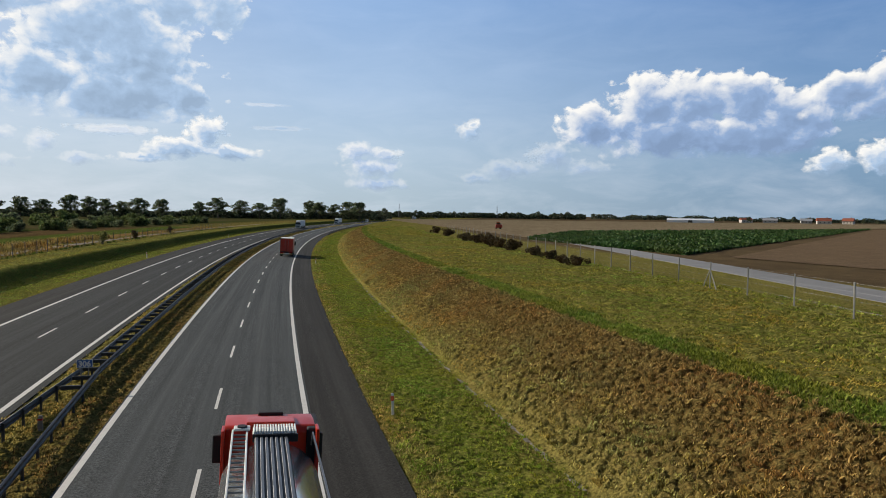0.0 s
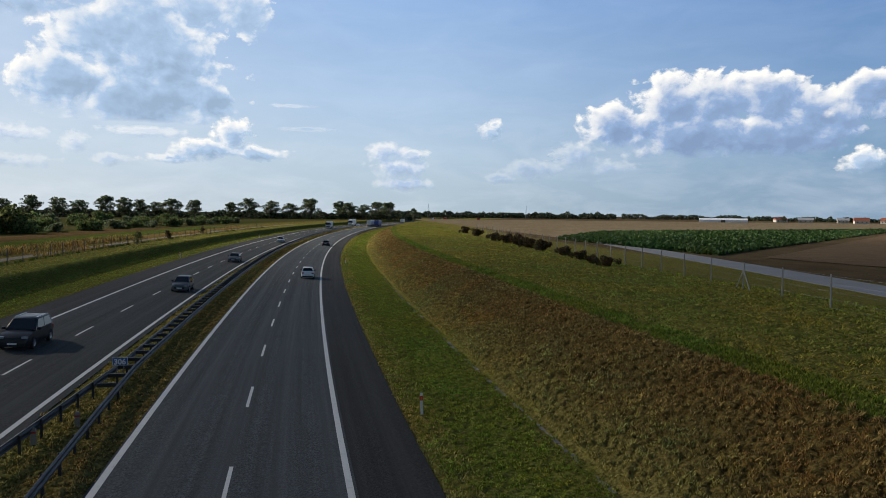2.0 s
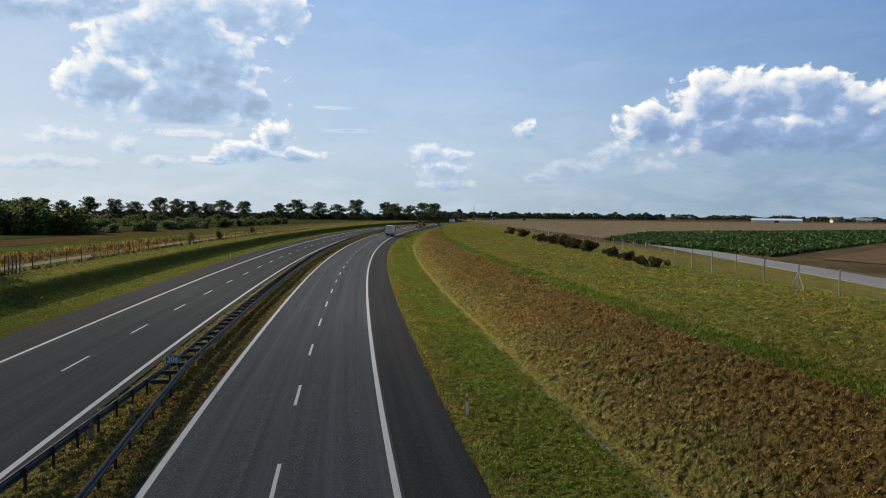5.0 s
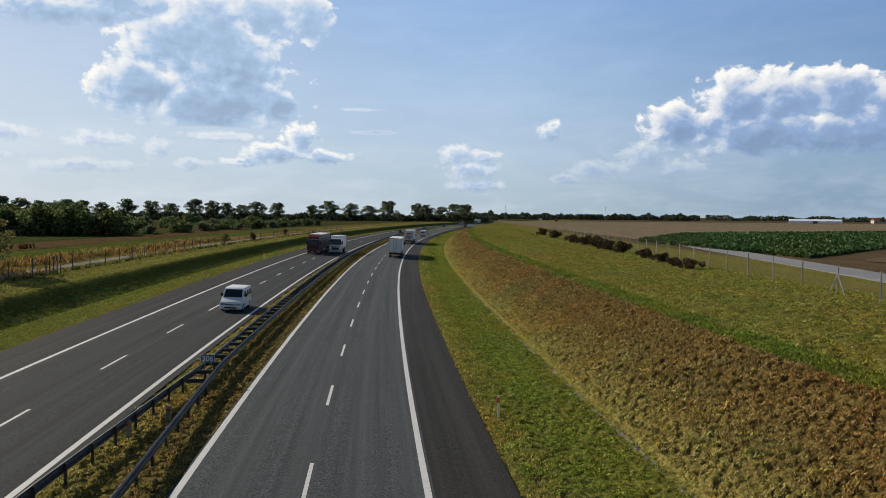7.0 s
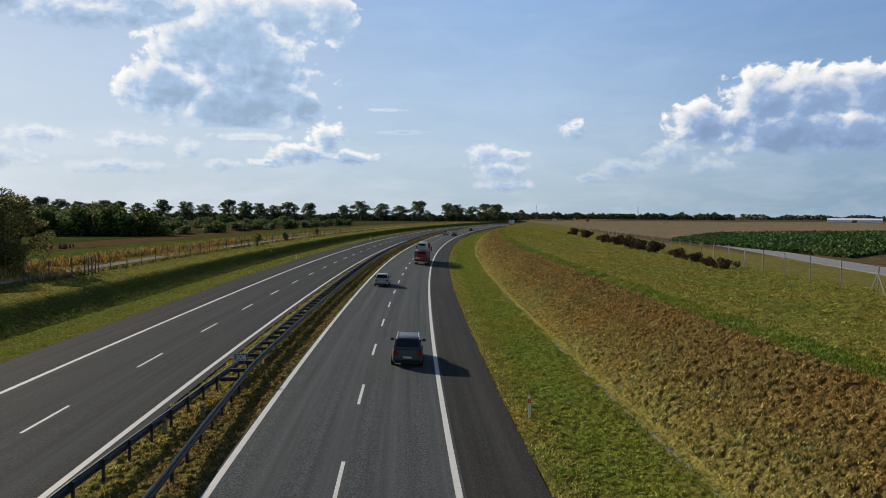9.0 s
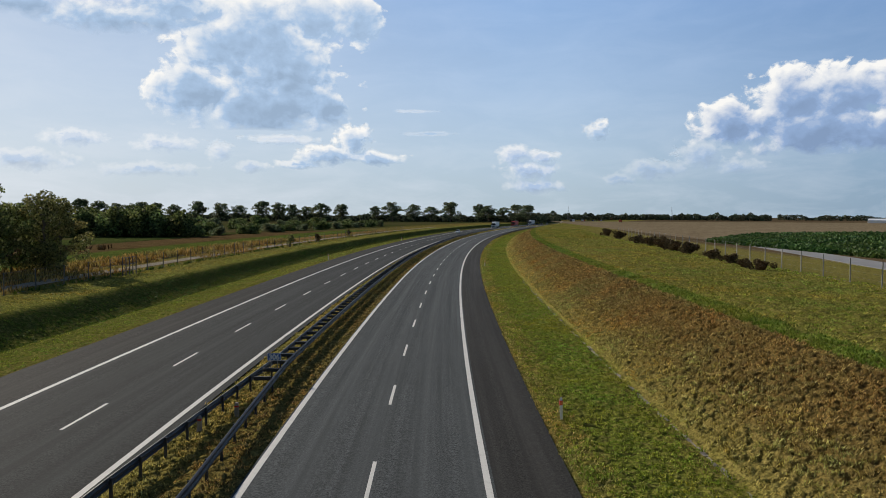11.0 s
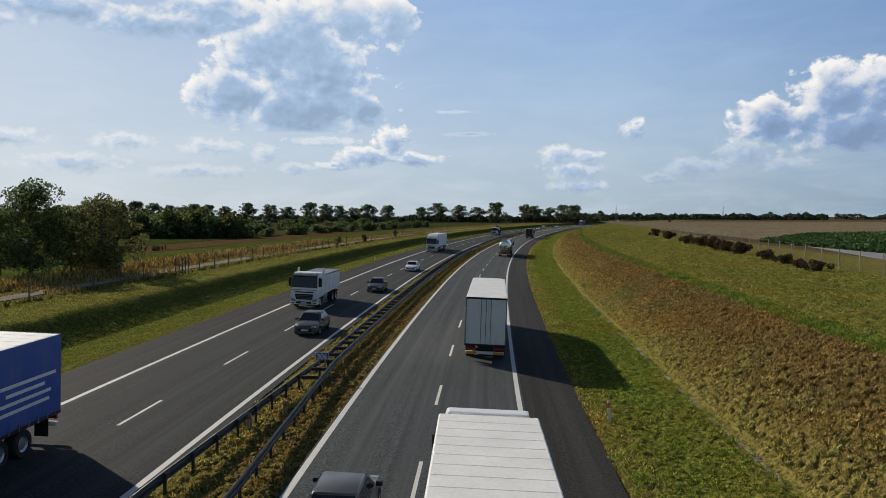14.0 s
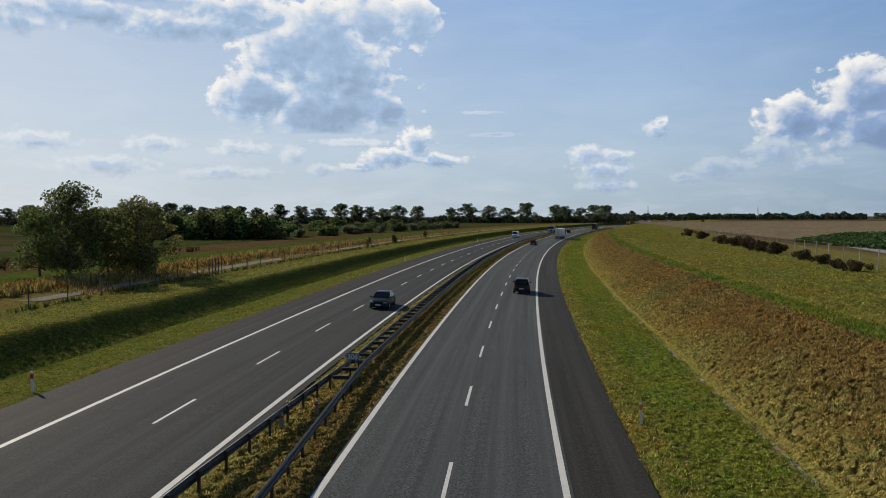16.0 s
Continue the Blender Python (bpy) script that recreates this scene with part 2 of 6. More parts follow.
def ribbon(name, o0, o1, s0, s1, up, material, parent=None, step=4.0, cols=2, thick=0.0):
    """A strip that follows the motorway between two offsets; with thick it gets sides."""
    ss = list(np.arange(s0, s1, step)) + [s1]
    verts, faces, offs, stas = [], [], [], []
    oo = np.linspace(o0, o1, cols)
    for s in ss:
        for o in oo:
            verts.append(at_road(s, o, up))
            offs.append(o), stas.append(s)
        if thick:
            verts.append(at_road(s, o0, up - thick)), verts.append(at_road(s, o1, up - thick))
            offs += [o0, o1]
            stas += [s, s]
    w = cols + (2 if thick else 0)
    for r in range(len(ss) - 1):
        a, b = r * w, (r + 1) * w
        for c in range(cols - 1):
            faces.append((a + c, a + c + 1, b + c + 1, b + c))
        if thick:
            faces.append((a + cols, a, b, b + cols))
            faces.append((a + cols - 1, a + cols + 1, b + cols + 1, b + cols - 1))
    return mesh_object(name, verts, faces, material, parent, (("off", offs), ("sta", stas)))


R_EDGE, R_DASH, R_INNER = 2.12, -1.87, -5.88
L_INNER, L_DASH, L_EDGE = -10.66, -14.42, -18.3
ROAD0, ROAD1 = -1050, 2400
road_r = tagged(ribbon("road_eastbound", -6.08, 2.35, ROAD0, ROAD1, 0.0, M_ROAD, cols=8, thick=0.1), "grey two-lane asphalt carriageway with worn wheel tracks", "road", kind="structure")
road_l = tagged(ribbon("road_westbound", -18.55, -10.15, ROAD0, ROAD1, 0.0, M_ROAD_DARK, cols=8, thick=0.1), "grey two-lane asphalt carriageway with worn wheel tracks", "road", kind="structure")
sh_r = tagged(ribbon("road_shoulder_eastbound", 2.35, 5.16, ROAD0, ROAD1, -0.004, M_SHOULDER, cols=4, thick=0.1), "darker asphalt hard shoulder", "road", kind="structure")
sh_l = tagged(ribbon("road_shoulder_westbound", -21.6, -18.55, ROAD0, ROAD1, -0.004, M_SHOULDER, cols=4, thick=0.1), "darker asphalt hard shoulder", "road", kind="structure")
for o, half in ((R_EDGE, 0.12), (R_INNER, 0.12), (L_INNER, 0.12), (L_EDGE, 0.12)):
    tagged(ribbon("edge_line", o - half, o + half, ROAD0, 1500, 0.006, M_PAINT), "solid white painted edge line", "road marking", kind="structure")


def dash_mesh(o, s0):
    return [at_road(s0, o - 0.07, 0.006), at_road(s0, o + 0.07, 0.006), at_road(s0 + 2, o + 0.07, 0.006), at_road(s0 + 2, o - 0.07, 0.006), at_road(s0 + 4, o + 0.07, 0.006), at_road(s0 + 4, o - 0.07, 0.006)]


for o, end, owner in ((R_DASH, 26.4, road_r), (L_DASH, 32.65, road_l)):
    for k in range(-6, 60):
        mesh_object("lane_dash", dash_mesh(o, end + 12 * k - 4), [(0, 1, 2, 3), (3, 2, 4, 5)], M_PAINT, owner)


# ---- service road and fields on the far side of the fence ----
def straight_strip(name, a, b, width, z, material, thick=0.06, cuts=40):
    a, b = Vector(a), Vector(b)
    d = (b - a).normalized()
    nrm = Vector((d.y, -d.x))
    bm = bmesh.new()
    rows = []
    for i in range(cuts + 1):
        p = a.lerp(b, i / cuts)
        j = 0.15 * noise.noise(Vector((p.x * 0.2, p.y * 0.2, 3)))
        q = p + nrm * (width + j)
        p = p + nrm * j
        rows.append([bm.verts.new((p.x, p.y, z - thick)), bm.verts.new((p.x, p.y, z)), bm.verts.new((q.x, q.y, z)), bm.verts.new((q.x, q.y, z - thick))])
    for r0, r1 in zip(rows, rows[1:]):
        for c in range(3):
            bm.faces.new((r0[c], r0[c + 1], r1[c + 1], r1[c]))
    return part(name, bm, material)


# ---- shapes ----
def box(bm, x, y, z, bevel=0.0):
    """A box between three ranges, its edges rounded by bevel."""
    vs = [bm.verts.new((a, b, c)) for a in x for b in y for c in z]
    fs = [bm.faces.new([vs[i] for i in f]) for f in ((0, 1, 3, 2), (4, 6, 7, 5), (0, 4, 5, 1), (2, 3, 7, 6), (0, 2, 6, 4), (1, 5, 7, 3))]
    if bevel:
        es = {e for f in fs for e in f.edges}
        bmesh.ops.bevel(bm, geom=list(es), offset=bevel, segments=2 if bevel >= 0.025 else 1, affect="EDGES", profile=0.6)
    return bm


def boxed(x, y, z, bevel=0.0):
    return box(bmesh.new(), x, y, z, bevel)


def side_extrude(outline, half, bevel=0.05, top=1.0):
    """A body from its side outline (y, z), as wide as 2 * half, narrowing to top towards its highest point."""
    bm = bmesh.new()
    zmin, zmax = min(p[1] for p in outline), max(p[1] for p in outline)
    rows = []
    for sgn in (-1, 1):
        row = []
        for y, z in outline:
            f = max(0.0, (z - zmin) / (zmax - zmin) - 0.45) / 0.55
            row.append(bm.verts.new((sgn * half * (1 - (1 - top) * f), y, z)))
        rows.append(row)
    n = len(outline)
    bm.faces.new(rows[0])
    bm.faces.new(rows[1][::-1])
    for i in range(n):
        j = (i + 1) % n
        bm.faces.new((rows[0][j], rows[0][i], rows[1][i], rows[1][j]))
    bmesh.ops.recalc_face_normals(bm, faces=bm.faces[:])
    if bevel:
        bmesh.ops.bevel(bm, geom=bm.edges[:], offset=bevel, segments=2, affect="EDGES", profile=0.6, clamp_overlap=True)
    return bm


def loft(rings, close=True):
    bm = bmesh.new()
    rows = [[bm.verts.new(p) for p in r] for r in rings]
    n = len(rows[0])
    for a, b in zip(rows, rows[1:]):
        for i in range(n):
            bm.faces.new((a[i], a[(i + 1) % n], b[(i + 1) % n], b[i]))
    if close:
        bm.faces.new(rows[0][::-1])
        bm.faces.new(rows[-1])
    bmesh.ops.recalc_face_normals(bm, faces=bm.faces[:])
    return bm


def pane(corners, out=0.012, thick=0.02):
    """A flat pane on four corners, standing out of them by a little."""
    c = [Vector(p) for p in corners]
    nrm = (c[1] - c[0]).cross(c[3] - c[0]).normalized()
    return loft([[p - nrm * thick for p in c], [p + nrm * out for p in c]])
P1, P2 = Vector(on_line(45.5, 44.9)), Vector(on_line(156.6, 60.8))
SV = (P2 - P1).normalized()
tagged(straight_strip("service_road", P1 - SV * 300, P1 + SV * 600, 5.6, RIGHT_FLAT + 0.05, M_SERVICE), "pale grey asphalt service road behind the fence", "road", kind="structure")


# ---- clouds: far sheets of vapour on the sky, each drifting as one ----
SKY_R = 4700.0


def cloud_material(name, puffs, base, seed, scale, bright, shade, soft, lift):
    """Puffs (azimuth, elevation, half-width, half-height in degrees) broken up by turbulence, lit from the sun's side, flat below base."""
    n = Nodes(name)
    az, el = n.attr("az"), n.attr("el")

    def density(da, de):
        a, e = n.math("ADD", az, da), n.math("ADD", el, de)
        vec = n.node("ShaderNodeCombineXYZ", X=a, Y=n.math("MULTIPLY", e, 1.25), Z=seed)[1]
        d = None
        for ca, ce, ra, re in puffs:
            q = n.math("ADD", n.math("POWER", n.math("ABSOLUTE", n.math("DIVIDE", n.math("SUBTRACT", a, ca), ra)), 2.0), n.math("POWER", n.math("ABSOLUTE", n.math("DIVIDE", n.math("SUBTRACT", e, ce), re)), 2.0))
            q = n.math("SUBTRACT", 1.0, n.math("SQRT", q))
            d = q if d is None else n.math("SMOOTH_MAX", d, q, 0.25)
        fb = n.noise(vec, scale, 10.0, 0.57, 0.25)
        vo = n.t.nodes.new("ShaderNodeTexVoronoi")
        vo.feature = "SMOOTH_F1"
        n.put(vo.inputs["Vector"], n.node("ShaderNodeVectorMath", i0=vec, i1=n.node("ShaderNodeTexNoise", out=1, Vector=vec, Scale=scale * 2, Detail=3.0)[1])[1])
        n.put(vo.inputs["Scale"], scale * 2.0)
        t = n.math("ADD", n.math("MULTIPLY", n.math("SUBTRACT", fb, 0.5), 1.75), n.math("MULTIPLY", n.math("SUBTRACT", 0.5, vo.outputs["Distance"]), 0.42))
        d = n.math("ADD", d, t)
        floor = n.math("ADD", n.math("MULTIPLY", n.math("SUBTRACT", e, base), 1.6), n.math("MULTIPLY", n.math("SUBTRACT", fb, 0.5), 0.9))
        return n.math("MINIMUM", d, floor), fb
    d0, fb = density(0.0, 0.0)
    d1, _ = density(0.4, 0.42)
    # crests turned to the sun are white, thin edges glow, the deep body and the flat base are blue-grey
    crest = n.range(n.math("SUBTRACT", d0, d1), -0.3, 0.5, 0.0, 1.0)
    rim = n.range(d0, 0.04, 0.8, 1.0, 0.0)
    high = n.range(el, base + 0.3, base + lift, 0.0, 1.0)
    light = n.math("ADD", n.math("MULTIPLY", crest, n.math("ADD", 0.26, n.math("MULTIPLY", rim, 0.62))), n.math("MULTIPLY", rim, 0.14))
    light = n.math("ADD", light, n.math("MULTIPLY", high, 0.2))
    deep = tuple(0.78 * v for v in shade)
    pale = tuple(0.4 * u + 0.6 * v for u, v in zip(shade, bright))
    col = n.ramp(light, [(0.08, deep), (0.28, shade), (0.52, pale), (0.76, bright)])
    edge = n.math("ADD", soft, n.math("MULTIPLY", n.range(el, base + 0.2, base + 2.2, 1.0, 0.0), 0.35))
    alpha = n.node("ShaderNodeMapRange", i0=d0, i1=0.0, i2=edge, i3=0.0, i4=0.97)[1]
    em = n.t.nodes.new("ShaderNodeEmission")
    n.put(em.inputs["Color"], col)
    em.inputs["Strength"].default_value = 0.77
    tr = n.t.nodes.new("ShaderNodeBsdfTransparent")
    mx = n.t.nodes.new("ShaderNodeMixShader")
    n.put(mx.inputs[0], alpha)
    n.t.links.new(tr.outputs[0], mx.inputs[1])
    n.t.links.new(em.outputs[0], mx.inputs[2])
    n.t.links.new(mx.outputs[0], n.t.nodes["Material Output"].inputs[0])
    return n.m


def sky_sheet(name, az0, az1, el0, el1, material, radius):
    aa, ee = np.arange(az0, az1 + 0.01, 2.0), np.arange(el0, el1 + 0.01, 1.0)
    verts, va, ve = [], [], []
    for a in aa:
        for e in ee:
            c = math.cos(radians(e)) * radius
            verts.append((-c * math.sin(radians(a)), c * math.cos(radians(a)), radius * math.sin(radians(e))))
            va.append(a), ve.append(e)
    w = len(ee)
    faces = [(i * w + j, (i + 1) * w + j, (i + 1) * w + j + 1, i * w + j + 1) for i in range(len(aa) - 1) for j in range(w - 1)]
    ob = mesh_object(name, verts, faces, material, None, (("az", va), ("el", ve)))
    ob.location = (0, 0, EYE)
    return ob


WHITE, BLUEGREY = (1.0, 0.985, 0.95), (0.42, 0.57, 0.78)
SHEETS = []


def cloud(puffs, base, seed, drift, scale=0.42, soft=0.22, bright=WHITE, shade=BLUEGREY, depth=0.0, label=""):
    """drift: degrees a second to the left; the puffs are where they stand at the start."""
    a0, a1 = min(p[0] - p[2] for p in puffs) - 5, max(p[0] + p[2] for p in puffs) + 5
    e0, e1 = base - 1.5, max(p[1] + p[3] for p in puffs) + 4
    ob = sky_sheet("cloud", a0, a1, max(-0.5, e0), e1, cloud_material("cumulus_cloud", puffs, base, seed, scale, bright, shade, soft, max(p[1] + p[3] for p in puffs) - base), SKY_R - depth)
    tagged(ob, label or "white cumulus cloud with a blue-grey base drifting over the plain", "cloud", "clouds over the plain")
    SHEETS.append((ob, drift))
    return ob


# the tower cloud over the left horizon and the bank trailing from its top
cloud([(17.4, 14.4, 2.4, 1.9), (20.6, 14.6, 3.4, 2.1), (23.6, 13.2, 4.6, 3.2), (26.6, 12.4, 4.2, 2.6), (22.2, 10.4, 4.0, 3.8), (23.6, 8.2, 6.4, 2.6), (29.0, 9.0, 3.4, 2.1), (19.6, 8.2, 2.2, 2.0), (29.6, 14.6, 3.8, 1.7)], 6.2, 3.1, 0.26, 0.5, 0.16, depth=40)
cloud([(34.5, 13.6, 6.5, 1.2), (30.5, 15.0, 4.0, 1.2), (41.0, 14.0, 6.0, 1.2), (46.0, 12.8, 5.0, 1.0), (37.0, 15.6, 5.0, 0.9)], 11.6, 8.6, 0.26, 0.6, 0.5, depth=60, label="ragged white cloud streak high over the fields")
# the long heap over the right horizon
cloud([(-11.4, 6.8, 2.8, 1.6), (-15.6, 8.1, 3.2, 2.1), (-18.6, 8.4, 3.0, 2.1), (-22.0, 8.3, 3.6, 2.2), (-25.0, 7.2, 2.8, 1.7), (-17.0, 6.0, 6.4, 2.0), (-23.0, 5.8, 5.4, 1.8)], 4.2, 14.2, 0.3, 0.5, 0.16, shade=(0.3, 0.43, 0.67), depth=80)
cloud([(-28.6, 8.8, 2.4, 1.4), (-32.0, 9.4, 3.0, 1.7), (-36.5, 9.0, 4.0, 2.2), (-31.5, 7.6, 5.0, 1.2)], 6.6, 21.7, 0.3, 0.5, 0.2, shade=(0.3, 0.43, 0.67), depth=100)
# the pale foot of the right heap and small low heaps
cloud([(-8.4, 4.5, 2.0, 1.1), (-5.0, 3.4, 2.6, 0.8), (-2.4, 2.8, 1.6, 0.5), (-11.0, 3.6, 2.0, 0.7)], 2.0, 39.4, 0.2, 0.9, 1.0, (0.8, 0.84, 0.88), (0.4, 0.53, 0.73), depth=110)
cloud([(18.0, 5.7, 1.5, 1.2), (19.8, 4.5, 2.6, 0.8), (16.2, 4.3, 2.4, 0.6), (22.0, 3.7, 2.0, 0.4)], 3.2, 27.5, 0.2, 0.9, 0.3, depth=120)
cloud([(6.8, 4.7, 1.3, 0.8), (4.6, 4.5, 1.4, 0.6), (5.6, 3.4, 2.4, 0.9), (5.0, 2.2, 2.4, 0.6)], 1.5, 33.3, 0.08, 0.9, 0.6, (0.9, 0.91, 0.92), (0.44, 0.57, 0.78), depth=140)
cloud([(-1.9, 6.3, 1.0, 0.8), (-2.2, 6.8, 0.7, 0.5)], 5.5, 44.0, 0.3, 1.0, 0.4, depth=170)
cloud([(28.6, 4.6, 1.0, 0.9), (26.4, 3.5, 1.6, 0.5), (32.5, 5.0, 2.4, 0.7), (33.5, 3.1, 4.0, 0.6), (38.5, 5.2, 2.2, 0.7), (41.5, 3.6, 4.0, 0.8), (24.0, 5.6, 3.0, 0.4), (46.0, 5.2, 3.0, 0.8)], 2.6, 51.0, 0.12, 1.0, 0.9, (0.95, 0.95, 0.95), (0.5, 0.62, 0.8), depth=180)
cloud([(-27.6, 3.9, 1.5, 0.9), (-30.8, 4.2, 1.6, 1.2)], 2.6, 57.0, 0.12, 0.9, 0.3, depth=190)
cloud([(12.6, 6.2, 2.2, 0.2), (13.6, 7.9, 1.8, 0.16)], 5.6, 62.0, 0.15, 0.9, 1.1, (0.85, 0.88, 0.93), depth=200, label="thin flat streak of white cloud")


def haze_veil():
    """Pale haze low over the horizon and thin high veil, out to the sides of the view."""
    n = Nodes("pale_haze")
    az, el = n.attr("az"), n.attr("el")
    vec = n.node("ShaderNodeCombineXYZ", X=n.math("MULTIPLY", az, 0.3), Y=el, Z=5.0)[1]
    streak = n.noise(vec, 0.5, 6, 0.6, 0.4)
    low = n.range(el, 0.0, 12.0, 0.92, 0.72)
    side = n.range(az, 8.0, 55.0, 0.0, 0.7)
    a = n.math("ADD", low, n.range(streak, 0.3, 0.7, -0.03, 0.05))
    a = n.math("MULTIPLY", n.math("MINIMUM", n.math("MAXIMUM", a, 0.0), 0.95), n.range(el, 18.0, 30.0, 1.0, 0.0))
    col = n.ramp(n.range(el, 0.0, 16.0), [(0.0, (0.45, 0.565, 0.66)), (0.3, (0.5, 0.64, 0.8)), (0.65, (0.46, 0.635, 0.9)), (1.0, (0.36, 0.565, 0.92))])
    col = n.mix(n.range(az, 4.0, -26.0, 0.0, 1.0), col, n.mix(1.0, col, (0.45, 0.58, 0.72), "MULTIPLY"))
    col = n.mix(n.math("MINIMUM", n.math("ADD", side, n.math("MULTIPLY", n.range(streak, 0.42, 0.7, 0.0, 0.3), n.range(el, 1.0, 9.0, 1.0, 0.25))), 1.0), col, (0.76, 0.81, 0.88))
    em = n.t.nodes.new("ShaderNodeEmission")
    n.put(em.inputs["Color"], col)
    em.inputs["Strength"].default_value = 0.77
    tr = n.t.nodes.new("ShaderNodeBsdfTransparent")
    mx = n.t.nodes.new("ShaderNodeMixShader")
    n.put(mx.inputs[0], a)
    n.t.links.new(tr.outputs[0], mx.inputs[1])
    n.t.links.new(em.outputs[0], mx.inputs[2])
    n.t.links.new(mx.outputs[0], n.t.nodes["Material Output"].inputs[0])
    ob = sky_sheet("backdrop_haze", -110, 110, -1.0, 30.0, n.m, SKY_R + 60)
    tagged(ob, "pale blue-white haze low over the horizon", "sky", kind="structure")


haze_veil()


def shading_cloud():
    """An unseen broad cloud, added to cross the sun and shade the near ground from 1 s to 5 s: a flat heap of vapour
    that lets part of the sunlight through.
    """
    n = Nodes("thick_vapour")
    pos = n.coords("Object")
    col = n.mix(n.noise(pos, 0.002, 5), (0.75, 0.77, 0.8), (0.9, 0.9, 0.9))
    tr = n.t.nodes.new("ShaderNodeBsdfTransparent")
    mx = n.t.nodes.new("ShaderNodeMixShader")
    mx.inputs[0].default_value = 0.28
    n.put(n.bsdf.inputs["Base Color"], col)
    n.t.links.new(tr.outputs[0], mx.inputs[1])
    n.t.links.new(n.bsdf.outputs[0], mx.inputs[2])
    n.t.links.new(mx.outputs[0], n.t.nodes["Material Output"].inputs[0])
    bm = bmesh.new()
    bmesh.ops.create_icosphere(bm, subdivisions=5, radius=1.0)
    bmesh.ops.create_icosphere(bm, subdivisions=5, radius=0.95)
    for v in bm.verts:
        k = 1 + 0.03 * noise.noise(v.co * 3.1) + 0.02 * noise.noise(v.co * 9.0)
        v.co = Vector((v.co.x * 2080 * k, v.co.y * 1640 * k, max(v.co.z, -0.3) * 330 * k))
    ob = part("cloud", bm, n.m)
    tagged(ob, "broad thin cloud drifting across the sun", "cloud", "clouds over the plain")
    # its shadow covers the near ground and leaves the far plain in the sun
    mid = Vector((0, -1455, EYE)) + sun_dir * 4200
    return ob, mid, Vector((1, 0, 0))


SUN_CLOUD = shading_cloud()


# ---- crop fields beyond the service road ----
def crop_material(name, a, b, scale, rows=0.0):
    n = Nodes(name)
    pos = n.coords("Object")
    mid, fine = n.noise(pos, scale, 6, 0.7), n.noise(pos, scale * 7, 4, 0.7)
    col = n.mix(n.range(mid, 0.3, 0.7), a, b)
    col = n.mix(n.range(fine, 0.35, 0.6, 0.6, 0.0), col, tuple(v * 0.3 for v in a))
    return n.finish(col, 0.9, 0.0, n.bump(n.math("ADD", mid, fine), 0.8, 0.2), Specular_IOR_Level=0.0)


M_SOIL = crop_material("ploughed_soil", (0.16, 0.115, 0.075), (0.23, 0.165, 0.105), 0.5)
M_STUBBLE = crop_material("harvested_stubble", (0.2, 0.155, 0.098), (0.3, 0.245, 0.16), 0.06)


def field_sheet(name, corners, z, material, label, cuts=60, furrow=0.0):
    a, b, c, d = [Vector(p) for p in corners]
    verts, faces = [], []
    for i in range(cuts + 1):
        for j in range(cuts + 1):
            u, v = i / cuts, j / cuts
            p = a.lerp(b, u).lerp(d.lerp(c, u), v)
            zz = z + furrow * (0.5 * math.sin(j * 2.1) + noise.noise(Vector((p.x * 0.3, p.y * 0.3, 1))))
            verts.append((p.x, p.y, zz))
    w = cuts + 1
    faces = [(i * w + j, (i + 1) * w + j, (i + 1) * w + j + 1, i * w + j + 1) for i in range(cuts) for j in range(cuts)]
    ob = mesh_object(name, verts, faces, material)
    return tagged(ob, label, "field", kind="structure")


BEET = [(21.3, 181.9), (38.8, 117.7), (248.5, 426.7), (46.4, 266.3)]
field_sheet("ground_ploughed_field", [(44, 112), (120, -60), (420, 200), (250, 424)], RIGHT_FLAT + 0.1, M_SOIL, "bare brown ploughed field with shallow furrows", 110, 0.07)
field_sheet("ground_stubble_field", [(24, 188), (46.4, 268), (760, 900), (-60, 700)], RIGHT_FLAT + 0.06, M_STUBBLE, "tawny harvested field", 30)


# ---- leaves, grass and trees ----
def leaf_material(name, dark, light, rough=0.7, through_light=0.24):
    n = Nodes(name)
    isl = n.node("ShaderNodeNewGeometry")[0].outputs["Random Per Island"]
    pos = n.coords("Object")
    blot = n.noise(pos, 0.6, 3)
    dry = n.noise(pos, 0.11, 4, 0.65)
    col = n.mix(n.range(isl, 0.12, 0.92), tuple(0.62 * v for v in dark), tuple(1.3 * v for v in light))
    col = n.mix(n.range(blot, 0.35, 0.7, 0.0, 0.5), col, tuple(v * 0.75 for v in dark))
    col = n.mix(1.0, col, n.mix(n.range(dry, 0.36, 0.64), (0.84, 1.06, 1.0), (1.2, 0.96, 0.78)), "MULTIPLY")
    m = n.finish(col, rough, 0.0, None, Specular_IOR_Level=0.2)
    tr = n.t.nodes.new("ShaderNodeBsdfTranslucent")
    n.put(tr.inputs["Color"], col)
    mx = n.t.nodes.new("ShaderNodeMixShader")
    mx.inputs[0].default_value = through_light
    out = n.t.nodes["Material Output"]
    n.t.links.new(n.bsdf.outputs[0], mx.inputs[1])
    n.t.links.new(tr.outputs[0], mx.inputs[2])
    n.t.links.new(mx.outputs[0], out.inputs[0])
    return m


